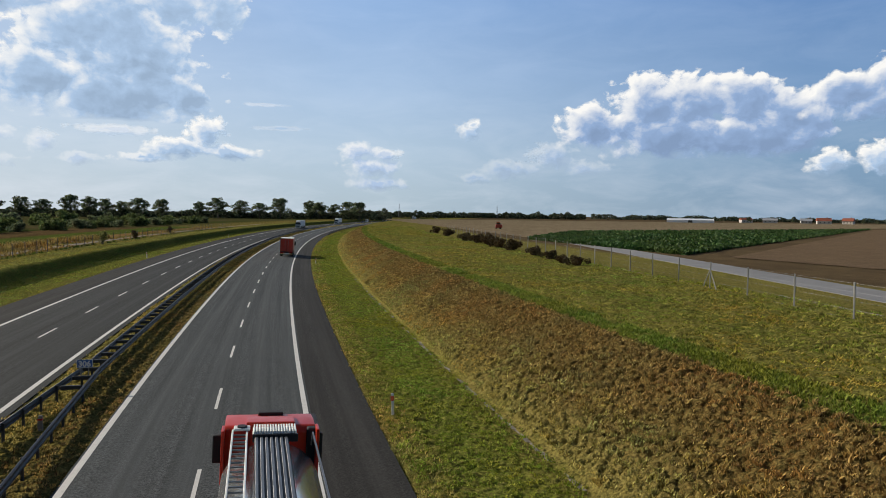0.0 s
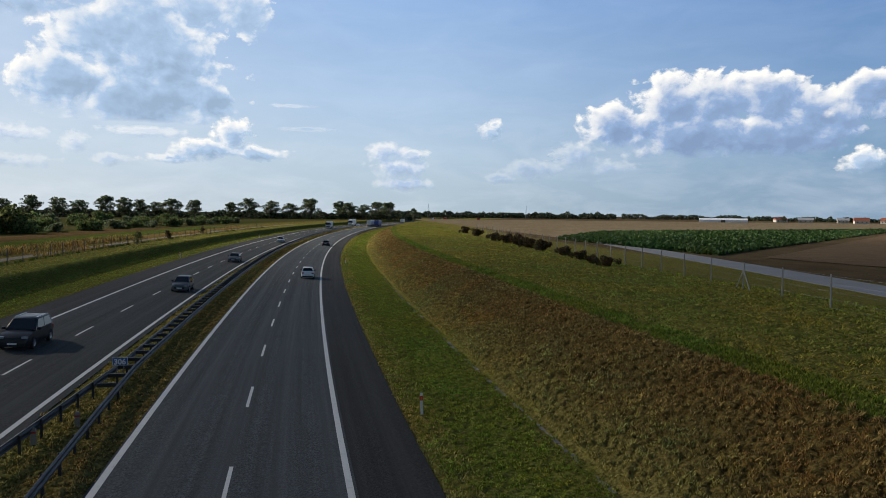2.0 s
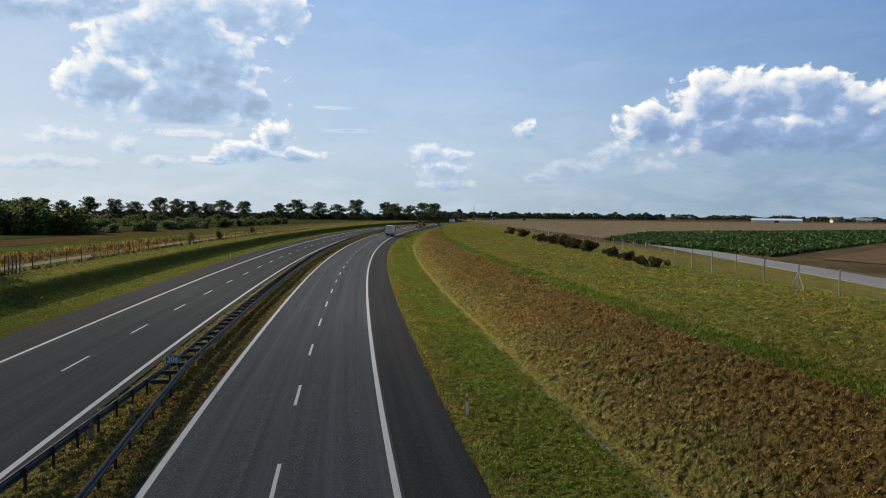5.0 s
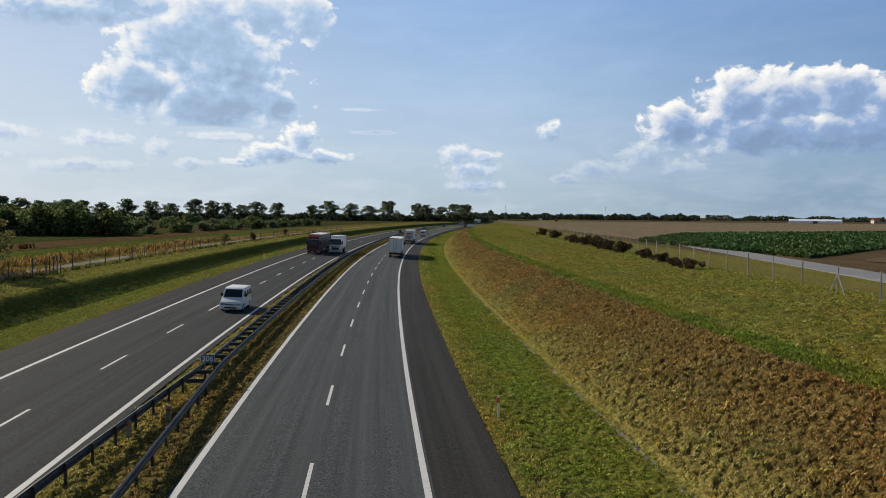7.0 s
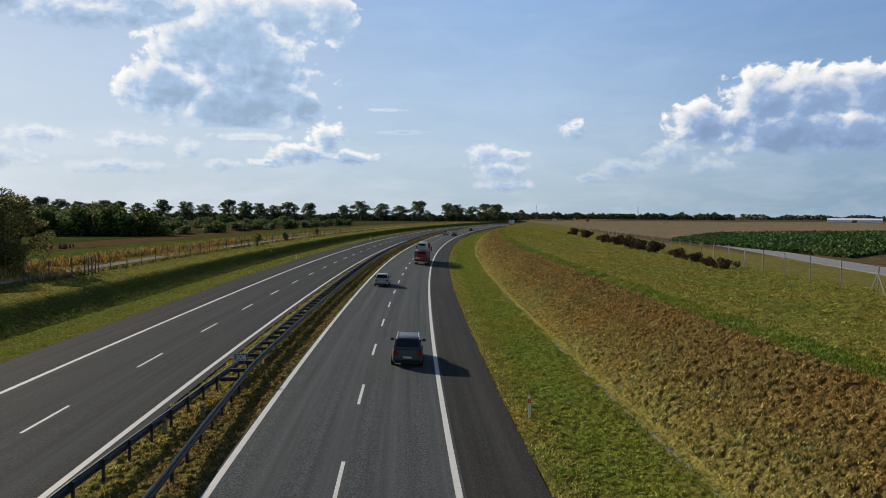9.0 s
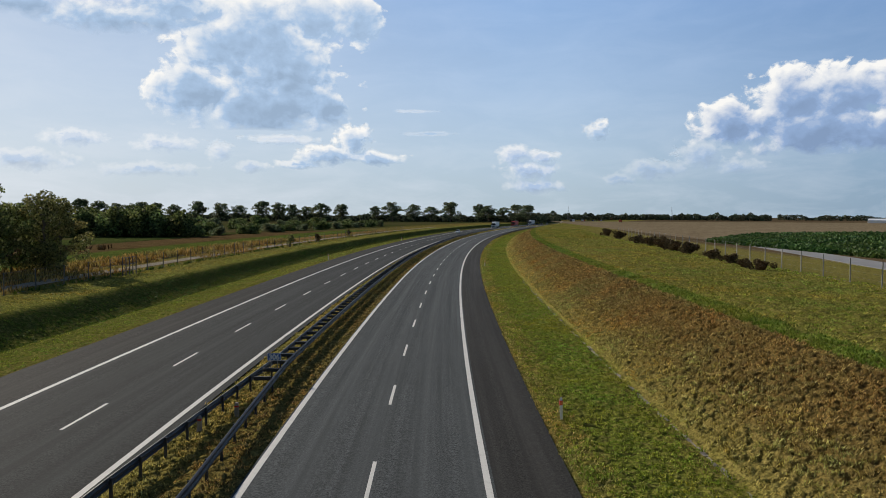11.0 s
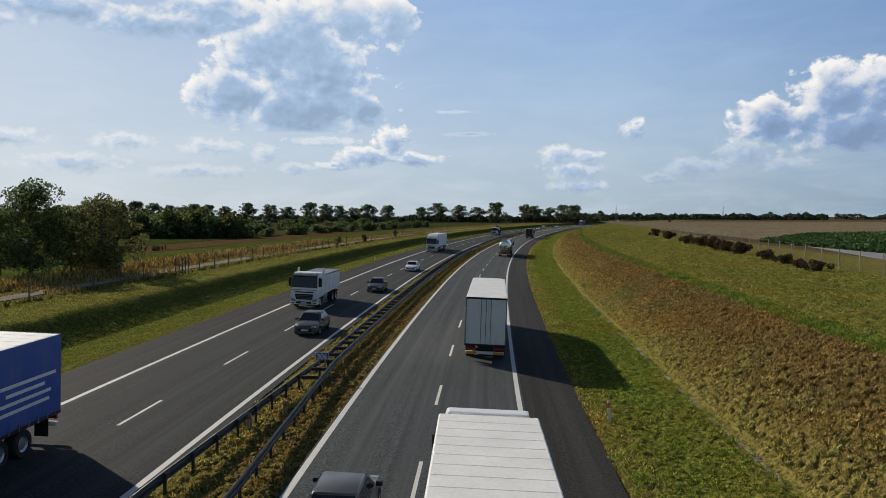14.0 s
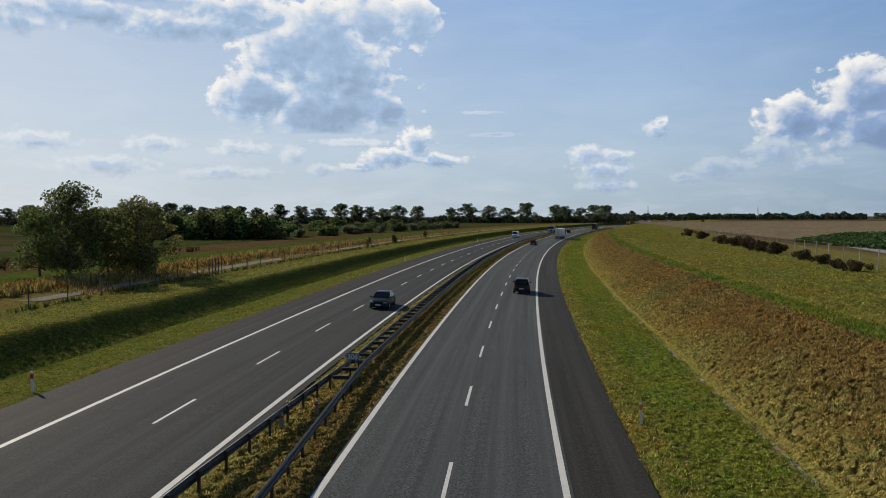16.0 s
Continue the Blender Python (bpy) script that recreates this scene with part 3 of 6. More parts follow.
M_LEAF = leaf_material("tree_leaves", (0.06, 0.08, 0.028), (0.2, 0.24, 0.09), through_light=0.42)
M_LEAFDRY = leaf_material("yellowing_leaves", (0.09, 0.1, 0.036), (0.27, 0.26, 0.1), through_light=0.42)
# far trees' leaves paled and greyed, with some distance haze in the colour
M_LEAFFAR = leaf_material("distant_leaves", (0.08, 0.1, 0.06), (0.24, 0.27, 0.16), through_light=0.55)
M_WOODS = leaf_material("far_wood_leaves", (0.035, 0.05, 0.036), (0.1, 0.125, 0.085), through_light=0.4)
M_SCRUB = leaf_material("reddish_scrub_leaves", (0.045, 0.03, 0.014), (0.1, 0.065, 0.03))
M_BEET = leaf_material("beet_leaves", (0.03, 0.075, 0.02), (0.075, 0.135, 0.035), 0.65)
M_STRAW = leaf_material("dry_grass_blades", (0.16, 0.1, 0.032), (0.54, 0.4, 0.145))
M_STRAW2 = leaf_material("pale_dry_grass_blades", (0.3, 0.24, 0.065), (0.68, 0.56, 0.187))
M_GRASS = leaf_material("green_grass_blades", (0.14, 0.2, 0.014), (0.42, 0.48, 0.065))
M_GREEN = leaf_material("green_strip_blades", (0.09, 0.15, 0.012), (0.3, 0.37, 0.055))
M_LUSH = leaf_material("lush_grass_blades", (0.12, 0.22, 0.010), (0.32, 0.46, 0.045))
M_MEADOW = leaf_material("meadow_grass_blades", (0.18, 0.18, 0.029), (0.5, 0.44, 0.1))
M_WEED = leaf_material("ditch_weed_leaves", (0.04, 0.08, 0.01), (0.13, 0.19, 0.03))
M_REED = leaf_material("dry_reed_blades", (0.2, 0.13, 0.036), (0.5, 0.36, 0.115))
M_BARK = simple("tree_bark", (0.1, 0.085, 0.065), 0.9, 0.0, 6, 0.35, 0.8)

RNG = np.random.default_rng(7)


def leaf_cloud(centres, radii, count, size, flat=0.75):
    """Points spread in blobs, each turned into one leaf-like pointed quad."""
    centres, radii = np.array(centres, float), np.array(radii, float)
    pick = RNG.choice(len(centres), count, p=radii ** 2 / (radii ** 2).sum())
    d = RNG.normal(size=(count, 3))
    d /= np.linalg.norm(d, axis=1, keepdims=True)
    rad = RNG.uniform(0.35, 1.0, count) ** 0.5
    p = centres[pick] + d * (radii[pick] * rad)[:, None] * [1, 1, flat]
    return quads_at(p, size)


def quads_at(p, size):
    n = len(p)
    a = RNG.normal(size=(n, 3))
    a /= np.linalg.norm(a, axis=1, keepdims=True)
    b = np.cross(a, RNG.normal(size=(n, 3)))
    b /= np.linalg.norm(b, axis=1, keepdims=True)
    s = size * RNG.uniform(0.6, 1.4, n)[:, None]
    v = np.stack([p - a * s, p + b * s * 0.55, p + a * s, p - b * s * 0.55], 1).reshape(-1, 3)
    f = np.arange(4 * n).reshape(-1, 4)
    return v.tolist(), f.tolist()


def limb(bm, a, b, r0, r1, n=7):
    a, b = Vector(a), Vector(b)
    d = (b - a).normalized()
    u = d.orthogonal().normalized()
    w = d.cross(u)
    rows = [[bm.verts.new(p + (u * math.cos(2 * math.pi * i / n) + w * math.sin(2 * math.pi * i / n)) * r) for i in range(n)] for p, r in ((a, r0), (b, r1))]
    for i in range(n):
        bm.faces.new((rows[0][i], rows[0][(i + 1) % n], rows[1][(i + 1) % n], rows[1][i]))


def build_tree(name, height, spread, leaves, size, material, seed, bare=0.35, blobs=22, fill=0.255):
    """A tapered trunk with limbs, and a crown of many small leaves in uneven clumps."""
    r = random.Random(seed)
    root = new(name)
    bm = bmesh.new()
    top = Vector((r.uniform(-0.3, 0.3), r.uniform(-0.3, 0.3), height * 0.8))
    mid = Vector((r.uniform(-0.15, 0.15), r.uniform(-0.15, 0.15), height * bare))
    limb(bm, (0, 0, -0.3), mid, height * 0.022, height * 0.016)
    limb(bm, mid, top, height * 0.016, height * 0.004)
    cs, rs = [], []
    for i in range(blobs):
        t = r.uniform(0.0, 1.0)
        z = height * (bare + (0.93 - bare) * t)
        wide = spread * (0.35 + 0.65 * math.sin(math.pi * min(1, 0.18 + 0.8 * t)))
        ang, rad = r.uniform(0, 2 * math.pi), wide * r.uniform(0.25, 1.0)
        c = Vector((rad * math.cos(ang), rad * math.sin(ang), z))
        limb(bm, mid.lerp(top, max(0, t - 0.15)), c, height * 0.007, height * 0.002, 5)
        cs.append(c), rs.append(spread * fill * r.uniform(0.67, 1.33))
    part("trunk", bm, M_BARK, root)
    v, f = leaf_cloud(cs, rs, leaves, size)
    mesh_object("crown", v, f, material, root)
    return root


def build_bush(name, height, spread, leaves, size, material, seed, blobs=14):
    r = random.Random(seed)
    root = new(name)
    bm = bmesh.new()
    cs, rs = [], []
    for i in range(blobs):
        ang, rad = r.uniform(0, 2 * math.pi), spread * r.uniform(0, 0.75)
        z = height * r.uniform(0.2, 0.8) * (1 - 0.4 * (rad / spread) ** 2)
        c = Vector((rad * math.cos(ang), rad * math.sin(ang), z))
        limb(bm, (c.x * 0.2, c.y * 0.2, -0.1), c, 0.05, 0.02, 5)
        cs.append(c), rs.append(min(height * 0.42, spread * 0.5) * r.uniform(0.6, 1.0))
    part("stem", bm, M_BARK, root)
    v, f = leaf_cloud(cs, rs, leaves, size, 0.85)
    mesh_object("crown", v, f, material, root)
    return root


def polar(az, dist):
    return -dist * math.sin(radians(az)), dist * math.cos(radians(az))


# the avenue of tall thin trees along the skyline
AVENUE = [49.6, 48.4, 46.2, 44.4, 42.6, 41.3, 40.4, 39.3, 38.2, 37.1, 36.3, 35.5, 34.4, 33.2, 31.5, 29.9, 28.6, 26.9, 25.7, 24.6, 23.6, 22.5, 20.9, 18.3, 17.0, 15.4, 14.0, 12.5, 10.2, 9.5, 8.4, 7.3, 6.5]
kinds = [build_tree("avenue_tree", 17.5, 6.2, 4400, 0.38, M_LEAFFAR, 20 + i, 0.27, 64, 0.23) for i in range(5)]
for i, az in enumerate(AVENUE):
    x, y = polar(az, 705 + 14 * math.sin(i * 2.3))
    m = pose(x, y, LEFT_FLAT, 0, 0, i * 77.0)
    t = kinds[i] if i < 5 else copy_thing(kinds[i % 5], m)
    t.matrix_basis = m
    k = 0.85 + 0.3 * ((i * 37) % 10) / 10
    t.scale = (k * 1.38, k * 1.38, k)
    tagged(t, "tall roadside tree with a thin high crown on the skyline", "tree", "trees of the distant avenue")
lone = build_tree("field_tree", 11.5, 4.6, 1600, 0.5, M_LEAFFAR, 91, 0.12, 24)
lone.matrix_basis = pose(*polar(4.6, 760), LEFT_FLAT + 0.6)
tagged(lone, "dark round-crowned tree standing alone on the horizon", "tree")


def wood_belt(name, az0, az1, dist, height, count, size, label, z):
    """A far belt of woodland as one mass of leaf clumps with an uneven top."""
    az = RNG.uniform(az0, az1, count)
    top = height * (0.62 + 0.38 * np.array([noise.noise(Vector((a * 1.3, 2.0, dist * 0.01))) + 0.6 * noise.noise(Vector((a * 4.0, 7.0, 0))) for a in az]))
    dd = dist + RNG.uniform(-14, 14, count)
    zz = z + np.maximum(top, height * 0.25) * RNG.uniform(0, 1, count) ** 0.8
    p = np.stack([-dd * np.sin(np.radians(az)), dd * np.cos(np.radians(az)), zz], 1)
    v, f = quads_at(p, size)
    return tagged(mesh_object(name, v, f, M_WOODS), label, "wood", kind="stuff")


wood_belt("far_woods", 4.0, 60.0, 725, 10.0, 24000, 1.2, "low dark woodland belt behind the avenue", LEFT_FLAT)
wood_belt("far_woods", -11.0, 7.5, 1000, 11.0, 9000, 1.4, "dark woodland belt on the horizon", RIGHT_FLAT)
wood_belt("far_woods", -44.0, -11.4, 1150, 9.5, 11000, 1.4, "dark woodland belt on the horizon", RIGHT_FLAT)

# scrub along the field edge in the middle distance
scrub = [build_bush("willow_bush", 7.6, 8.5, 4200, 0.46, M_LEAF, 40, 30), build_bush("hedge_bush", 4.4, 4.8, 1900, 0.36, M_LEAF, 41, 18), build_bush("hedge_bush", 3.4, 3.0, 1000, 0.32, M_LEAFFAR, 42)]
used = set()
used.add(lone.name)


def plant(kind, x, y, z, k, turn, label, group, category="bush"):
    m = pose(x, y, z, 0, 0, turn)
    ob = copy_thing(kind, m) if kind.name in used else kind
    used.add(kind.name)
    ob.matrix_basis = m
    ob.scale = (k, k, k)
    tagged(ob, label, category, group)
    return ob


for i, (x, y) in enumerate([(-172, 192), (-160, 196), (-150, 199), (-141, 203), (-134, 209), (-180, 178), (-166, 206), (-153, 212)]):
    plant(scrub[0], x, y, LEFT_FLAT, 1.0 + 0.06 * (i % 4), i * 50, "dense dark green willow scrub at the field edge", "bushes of the field hedge")
for i in range(30):
    f = i / 29
    x, y = -133 - 6 * f + 5 * math.sin(i * 1.9), 214 + 215 * f
    plant(scrub[1 + i % 2], x, y, LEFT_FLAT, 0.75 + 0.45 * ((i * 7) % 5) / 5, i * 40, "dark green hedge bush at the field edge", "bushes of the field hedge")
for i in range(14):
    x, y = -150 - 22 * (i % 3), 250 + 16 * i
    plant(scrub[1 + i % 2], x, y, LEFT_FLAT, 1.0 + 0.3 * (i % 3), i * 33, "dark green hedge bush at the field edge", "bushes of the field hedge")

big = build_tree("birch_tree", 11.6, 4.4, 13000, 0.16, M_LEAF, 61, 0.12, 60, 0.33)
big.matrix_basis = pose(*polar(46.0, 99), LEFT_FLAT)
tagged(big, "tall leafy birch with branches down to the ground", "tree", "trees beside the fence")
for i, (az, d, h) in enumerate(((43.6, 103, 8.6), (41.6, 100, 10.2), (40.6, 104, 9.3), (47.8, 104, 8.6))):
    t = build_tree("poplar_tree", h, 3.2, 6500, 0.15, M_LEAFDRY if i in (1, 2) else M_LEAF, 63 + i, 0.12, 46, 0.3)
    t.matrix_basis = pose(*polar(az, d), LEFT_FLAT)
    tagged(t, "slender young tree with yellowing leaves" if i in (1, 2) else "slender young tree with dull green leaves", "tree", "trees beside the fence")
for i, (x, y, k) in enumerate(((-71.5, 154.3, 0.75), (-75.8, 181.1, 0.62), (-85.1, 229.5, 0.6))):
    b = build_bush("fence_bush", 4.2, 1.8, 700, 0.2, M_LEAFDRY if i == 0 else M_SCRUB, 80 + i, 12)
    b.matrix_basis = pose(x, y, LEFT_FLAT, 0, 0, i * 60)
    b.scale = (k, k, k)
    tagged(b, "sparse bush with brownish twigs by the fence", "bush", "bushes along the fence")
thorn = build_bush("thorn_bush", 2.0, 2.6, 1500, 0.17, M_SCRUB, 90)
for i, (x, y, k) in enumerate(((-1.7, 226.7, 1.3), (1.5, 200, 1.2), (5.0, 167.0, 1.15), (7.4, 155, 1.2), (9.3, 143.3, 1.35), (10.6, 134, 1.2), (11.9, 125.5, 1.15), (13.7, 110.0, 0.9), (14.8, 100.6, 0.8), (15.4, 92.7, 0.7), (16.4, 88.6, 0.8))):
    plant(thorn, x, y, RIGHT_FLAT, k * 0.8, i * 70, "low reddish-brown thorn bush in the meadow", "thorn bushes in the meadow")


# ---- grasses ----
def blades(name, s0, s1, o0, o1, per_m2, tall, wide, lean, material, label, count_blades=5, falloff=True, patch=(1.7, -0.2), lumps=()):
    """Clumps of grass blades over a stretch of ground, thinning with distance."""
    area = (s1 - s0) * (o1 - o0)
    n = int(area * per_m2)
    s = s0 + (s1 - s0) * (RNG.uniform(0, 1, n) ** (1.25 if falloff else 1.0))
    o = RNG.uniform(o0, o1, n)
    h = np.interp(s, STA, HEAD)
    x = np.interp(s, STA, AX) + o * np.cos(h)
    y = np.interp(s, STA, AY) - o * np.sin(h)
    keep = np.array([noise.noise(Vector((a * patch[0], b * patch[0], 4.0))) > patch[1] for a, b in zip(x, y)])
    s, o, x, y = s[keep], o[keep], x[keep], y[keep]
    z = np.array([ground_z(a, b) for a, b in zip(s, o)]) - 0.02
    if lumps:
        lift = tussock(s, o, *lumps)
        z = z + lift * 0.8
        grown = 0.35 + 0.65 * lift / lumps[1]
    else:
        grown = np.ones(len(s))
    vs = []
    for k in range(count_blades):
        a = RNG.uniform(0, 2 * math.pi, len(x))
        hgt = tall * grown * RNG.uniform(0.55, 1.25, len(x))
        out = hgt * lean * RNG.uniform(0.3, 1.2, len(x))
        w = wide * RNG.uniform(0.6, 1.3, len(x))
        jx, jy = RNG.normal(0, 0.07, len(x)), RNG.normal(0, 0.07, len(x))
        p = np.stack([x + jx, y + jy, z], 1)
        d = np.stack([np.cos(a), np.sin(a), 0 * a], 1)
        e = np.stack([-np.sin(a), np.cos(a), 0 * a], 1)
        up = np.array([0, 0, 1.0])
        vs.append(np.stack([p - e * w[:, None] / 2, p + e * w[:, None] / 2, p + d * (out * 0.45)[:, None] + up * (hgt * 0.7)[:, None] + e * w[:, None] * 0.35, p + d * out[:, None] + up * hgt[:, None]], 1))
    v = np.concatenate(vs).reshape(-1, 3)
    f = np.arange(len(v)).reshape(-1, 4)
    return tagged(mesh_object(name, v.tolist(), f.tolist(), material), label, "grass", kind="stuff")


def tussock(s, o, cell, tall):
    """Height of a cover of rounded grass tussocks with gaps, at arrays of stations and offsets."""
    ci, cj = np.floor(s / cell), np.floor(o / cell)
    best = np.zeros_like(s)
    for a in (-1, 0, 1):
        for b in (-1, 0, 1):
            i, j = ci + a, cj + b
            r1 = np.modf(np.abs(np.sin(i * 12.9898 + j * 78.233) * 43758.5453))[0]
            r2 = np.modf(np.abs(np.sin(i * 39.346 + j * 11.135) * 24634.6345))[0]
            r3 = np.modf(np.abs(np.sin(i * 73.156 + j * 52.235) * 17345.1234))[0]
            d2 = (((s - (i + r1) * cell) * 0.8) ** 2 + (o - (j + r2) * cell) ** 2) / (cell * (0.38 + 0.34 * r3)) ** 2
            best = np.maximum(best, tall * (0.45 + 0.75 * r3) * np.sqrt(np.maximum(0.0, 1.0 - d2)))
    return best


def tussock_cover(name, s0, s1, o0, o1, step, cell, tall, label):
    """A lumpy sheet of tussocks over a stretch of the ground."""
    sa, oa = np.arange(s0, s1, step), np.arange(o0, o1, step)
    ss, oo = np.meshgrid(sa, oa, indexing="ij")
    ss = (ss + RNG.uniform(-0.3, 0.3, ss.shape) * step).ravel()
    oo = (oo + RNG.uniform(-0.3, 0.3, oo.shape) * step).ravel()
    h = np.interp(ss, STA, HEAD)
    fade = np.clip(np.minimum(oo - o0, o1 - oo) / 0.35, 0.0, 1.0)
    up = tussock(ss, oo, cell, tall) * fade
    x, y = np.interp(ss, STA, AX) + oo * np.cos(h), np.interp(ss, STA, AY) - oo * np.sin(h)
    z = np.array([ground_z(a, b) for a, b in zip(ss, oo)]) + up - 0.03
    n, m = len(sa), len(oa)
    k = (np.arange(n - 1)[:, None] * m + np.arange(m - 1)[None, :]).ravel()
    f = np.stack([k, k + 1, k + m + 1, k + m], 1)
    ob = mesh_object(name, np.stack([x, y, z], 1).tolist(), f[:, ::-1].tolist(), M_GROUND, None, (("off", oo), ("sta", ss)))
    return tagged(ob, label, "grass", kind="stuff")


for s0, s1, step in ((8, 48, 0.075), (48, 95, 0.11), (95, 200, 0.22)):
    tussock_cover("slope_tussocks", s0, s1, 11.3, 18.8, step, 0.3 if s0 < 90 else 0.5, 0.2 if s0 < 90 else 0.28, "lumpy brown grass tussocks on the cut slope")
    tussock_cover("median_tussocks", s0, s1, -10.1, -6.04, step, 0.3 if s0 < 90 else 0.5, 0.13, "lumpy dry grass tussocks in the central reserve")
    tussock_cover("meadow_tussocks", s0, s1, 20.4, 38.0, step * 2.2, 0.75, 0.17, "uneven dry grass tussocks in the meadow")
    tussock_cover("verge_tussocks", s0, s1, 5.6, 10.8, step * 1.2, 0.32, 0.1, "short uneven grass on the verge")


for s0, s1, den, big in ((8, 60, 1.0, 1.0), (60, 150, 0.45, 1.5), (150, 330, 0.14, 2.6)):
    blades("dry_grass", s0, s1, 13.4, 18.5, 46 * den, 0.16, 0.05 * big, 0.9, M_STRAW, "tufted brown dry grass on the cut slope", 6, patch=(2.6, -0.1), lumps=(0.3, 0.2))
    blades("dry_grass", s0, s1, 11.4, 14.8, 34 * den, 0.15, 0.055 * big, 0.9, M_STRAW2, "pale dry grass at the foot of the slope", 6, patch=(2.6, -0.08), lumps=(0.3, 0.2))
    blades("verge_grass", s0, s1, 5.4, 11.2, 34 * den, 0.09, 0.05 * big, 0.9, M_GRASS, "short mown green grass on the verge", 5, lumps=(0.32, 0.1))
    blades("verge_grass", s0, s1, 6.6, 10.6, 9 * den, 0.1, 0.05 * big, 0.9, M_LUSH, "lush green grass on the verge", 5)
    blades("verge_grass", s0, s1, 5.2, 6.8, 22 * den, 0.13, 0.045 * big, 0.9, M_STRAW2, "dry grass along the asphalt edge", 5)
    blades("verge_grass", s0, s1, 4.98, 5.4, 16 * den, 0.07, 0.045 * big, 1.0, M_STRAW2, "ragged dry grass creeping over the asphalt edge", 5, patch=(0.9, 0.0))
    blades("lush_grass", s0, s1, 18.5, 20.4, 30 * den, 0.17, 0.06 * big, 0.8, M_GREEN, "strip of fresh green grass on top of the slope", 5, patch=(0.22, -0.25))
    blades("meadow_grass", s0, s1, 20.4, 38, 13 * den, 0.18, 0.07 * big, 1.0, M_MEADOW, "olive and straw meadow grass", 5)
    blades("meadow_grass", s0, s1, 20.6, 40, 5 * den, 0.16, 0.08 * big, 1.0, M_GRASS, "scattered green grass in the meadow", 5)
    blades("median_grass", s0, s1, -10.05, -8.3, 30 * den, 0.11, 0.045 * big, 0.9, M_STRAW2, "dry grass of the central reserve", 5, lumps=(0.3, 0.13))
    blades("median_grass", s0, s1, -8.5, -6.1, 24 * den, 0.1, 0.05 * big, 0.9, M_STRAW, "brown grass of the central reserve", 5, lumps=(0.3, 0.13))
    blades("verge_grass", max(s0, 26), s1, -27.0, -21.8, 9 * den, 0.07, 0.05 * big, 0.9, M_GRASS, "mown olive grass on the verge", 5)
    blades("verge_grass", max(s0, 26), s1, -27.0, -21.8, 7 * den, 0.08, 0.05 * big, 0.9, M_GREEN, "mown green grass on the verge", 5)
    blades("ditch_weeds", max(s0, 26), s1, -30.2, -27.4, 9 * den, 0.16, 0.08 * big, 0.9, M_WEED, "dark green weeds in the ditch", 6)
    # the dark weed colour on the bank also deepens its shaded face
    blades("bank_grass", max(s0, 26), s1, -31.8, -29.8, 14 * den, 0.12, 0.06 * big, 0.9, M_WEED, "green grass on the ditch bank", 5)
    blades("bank_grass", max(s0, 30), s1, -38.0, -32.0, 12 * den, 0.1, 0.06 * big, 0.9, M_MEADOW, "pale meadow grass beside the fence", 5)
    blades("dry_reeds", max(s0, 38), s1, -50, -39.4, 3.2 * den, 0.45, 0.07 * big, 0.5, M_REED, "yellow-brown dry reeds behind the fence", 6, patch=(0.075, 0.06))
    blades("fence_weeds", max(s0, 33), s1, -39.3, -38.5, 5 * den, 0.4, 0.1 * big, 0.8, M_WEED, "tall weeds at the foot of the fence", 5)


def beet_rows():
    """Rows of leafy beet plants over the whole field."""
    a, b, c, d = [Vector(p) for p in BEET]
    n = 26000
    u, v = RNG.uniform(0, 1, n) ** 1.3, RNG.uniform(0, 1, n) ** 1.6
    u = np.round(u * 170) / 170 + RNG.normal(0, 0.0006, n)
    lo = np.outer(1 - v, np.array(b)) + np.outer(v, np.array(c))
    hi = np.outer(1 - v, np.array(a)) + np.outer(v, np.array(d))
    p = lo * (1 - u)[:, None] + hi * u[:, None]
    z = RIGHT_FLAT + RNG.uniform(0.1, 0.55, n)
    vv, ff = quads_at(np.column_stack([p, z]), 0.55)
    tagged(mesh_object("beet_plants", vv, ff, M_BEET), "leafy dark green beet crop in rows", "crop", kind="stuff")


beet_rows()
M_BEETSOIL = crop_material("beet_field_soil", (0.05, 0.06, 0.025), (0.09, 0.085, 0.04), 0.6)
field_sheet("ground_beet_field", BEET, RIGHT_FLAT + 0.14, M_BEETSOIL, "dark earth under the beet crop", 30)


# ---- crash barrier in the central reserve ----
def swept(line, section, closed=False):
    """A section (sideways, up) swept along a line of points."""
    bm = bmesh.new()
    rows = []
    for i, p in enumerate(line):
        a, b = Vector(line[max(0, i - 1)]), Vector(line[min(len(line) - 1, i + 1)])
        d = (b - a).normalized()
        side = Vector((d.y, -d.x, 0)).normalized()
        rows.append([bm.verts.new(Vector(p) + side * u + Vector((0, 0, w))) for u, w in section])
    n = len(section)
    for r0, r1 in zip(rows, rows[1:]):
        for i in range(n if closed else n - 1):
            bm.faces.new((r0[i], r0[(i + 1) % n], r1[(i + 1) % n], r1[i]))
    if closed:
        bm.faces.new(rows[0])
        bm.faces.new(rows[-1][::-1])
    bmesh.ops.recalc_face_normals(bm, faces=bm.faces[:])
    return bm


W_BEAM = [(0.0, 0.44), (0.06, 0.47), (0.06, 0.53), (0.01, 0.58), (0.01, 0.62), (0.06, 0.67), (0.06, 0.73), (0.0, 0.76), (-0.025, 0.76), (0.03, 0.72), (0.03, 0.68), (-0.015, 0.62), (-0.015, 0.58), (0.03, 0.52), (0.03, 0.48), (-0.025, 0.44)]


def rail_o(s, side):
    f = min(1.0, max(0.0, (40 - s) / 19))
    return (-8.76 - 0.85 * f) if side < 0 else (-7.92 + 0.88 * f)


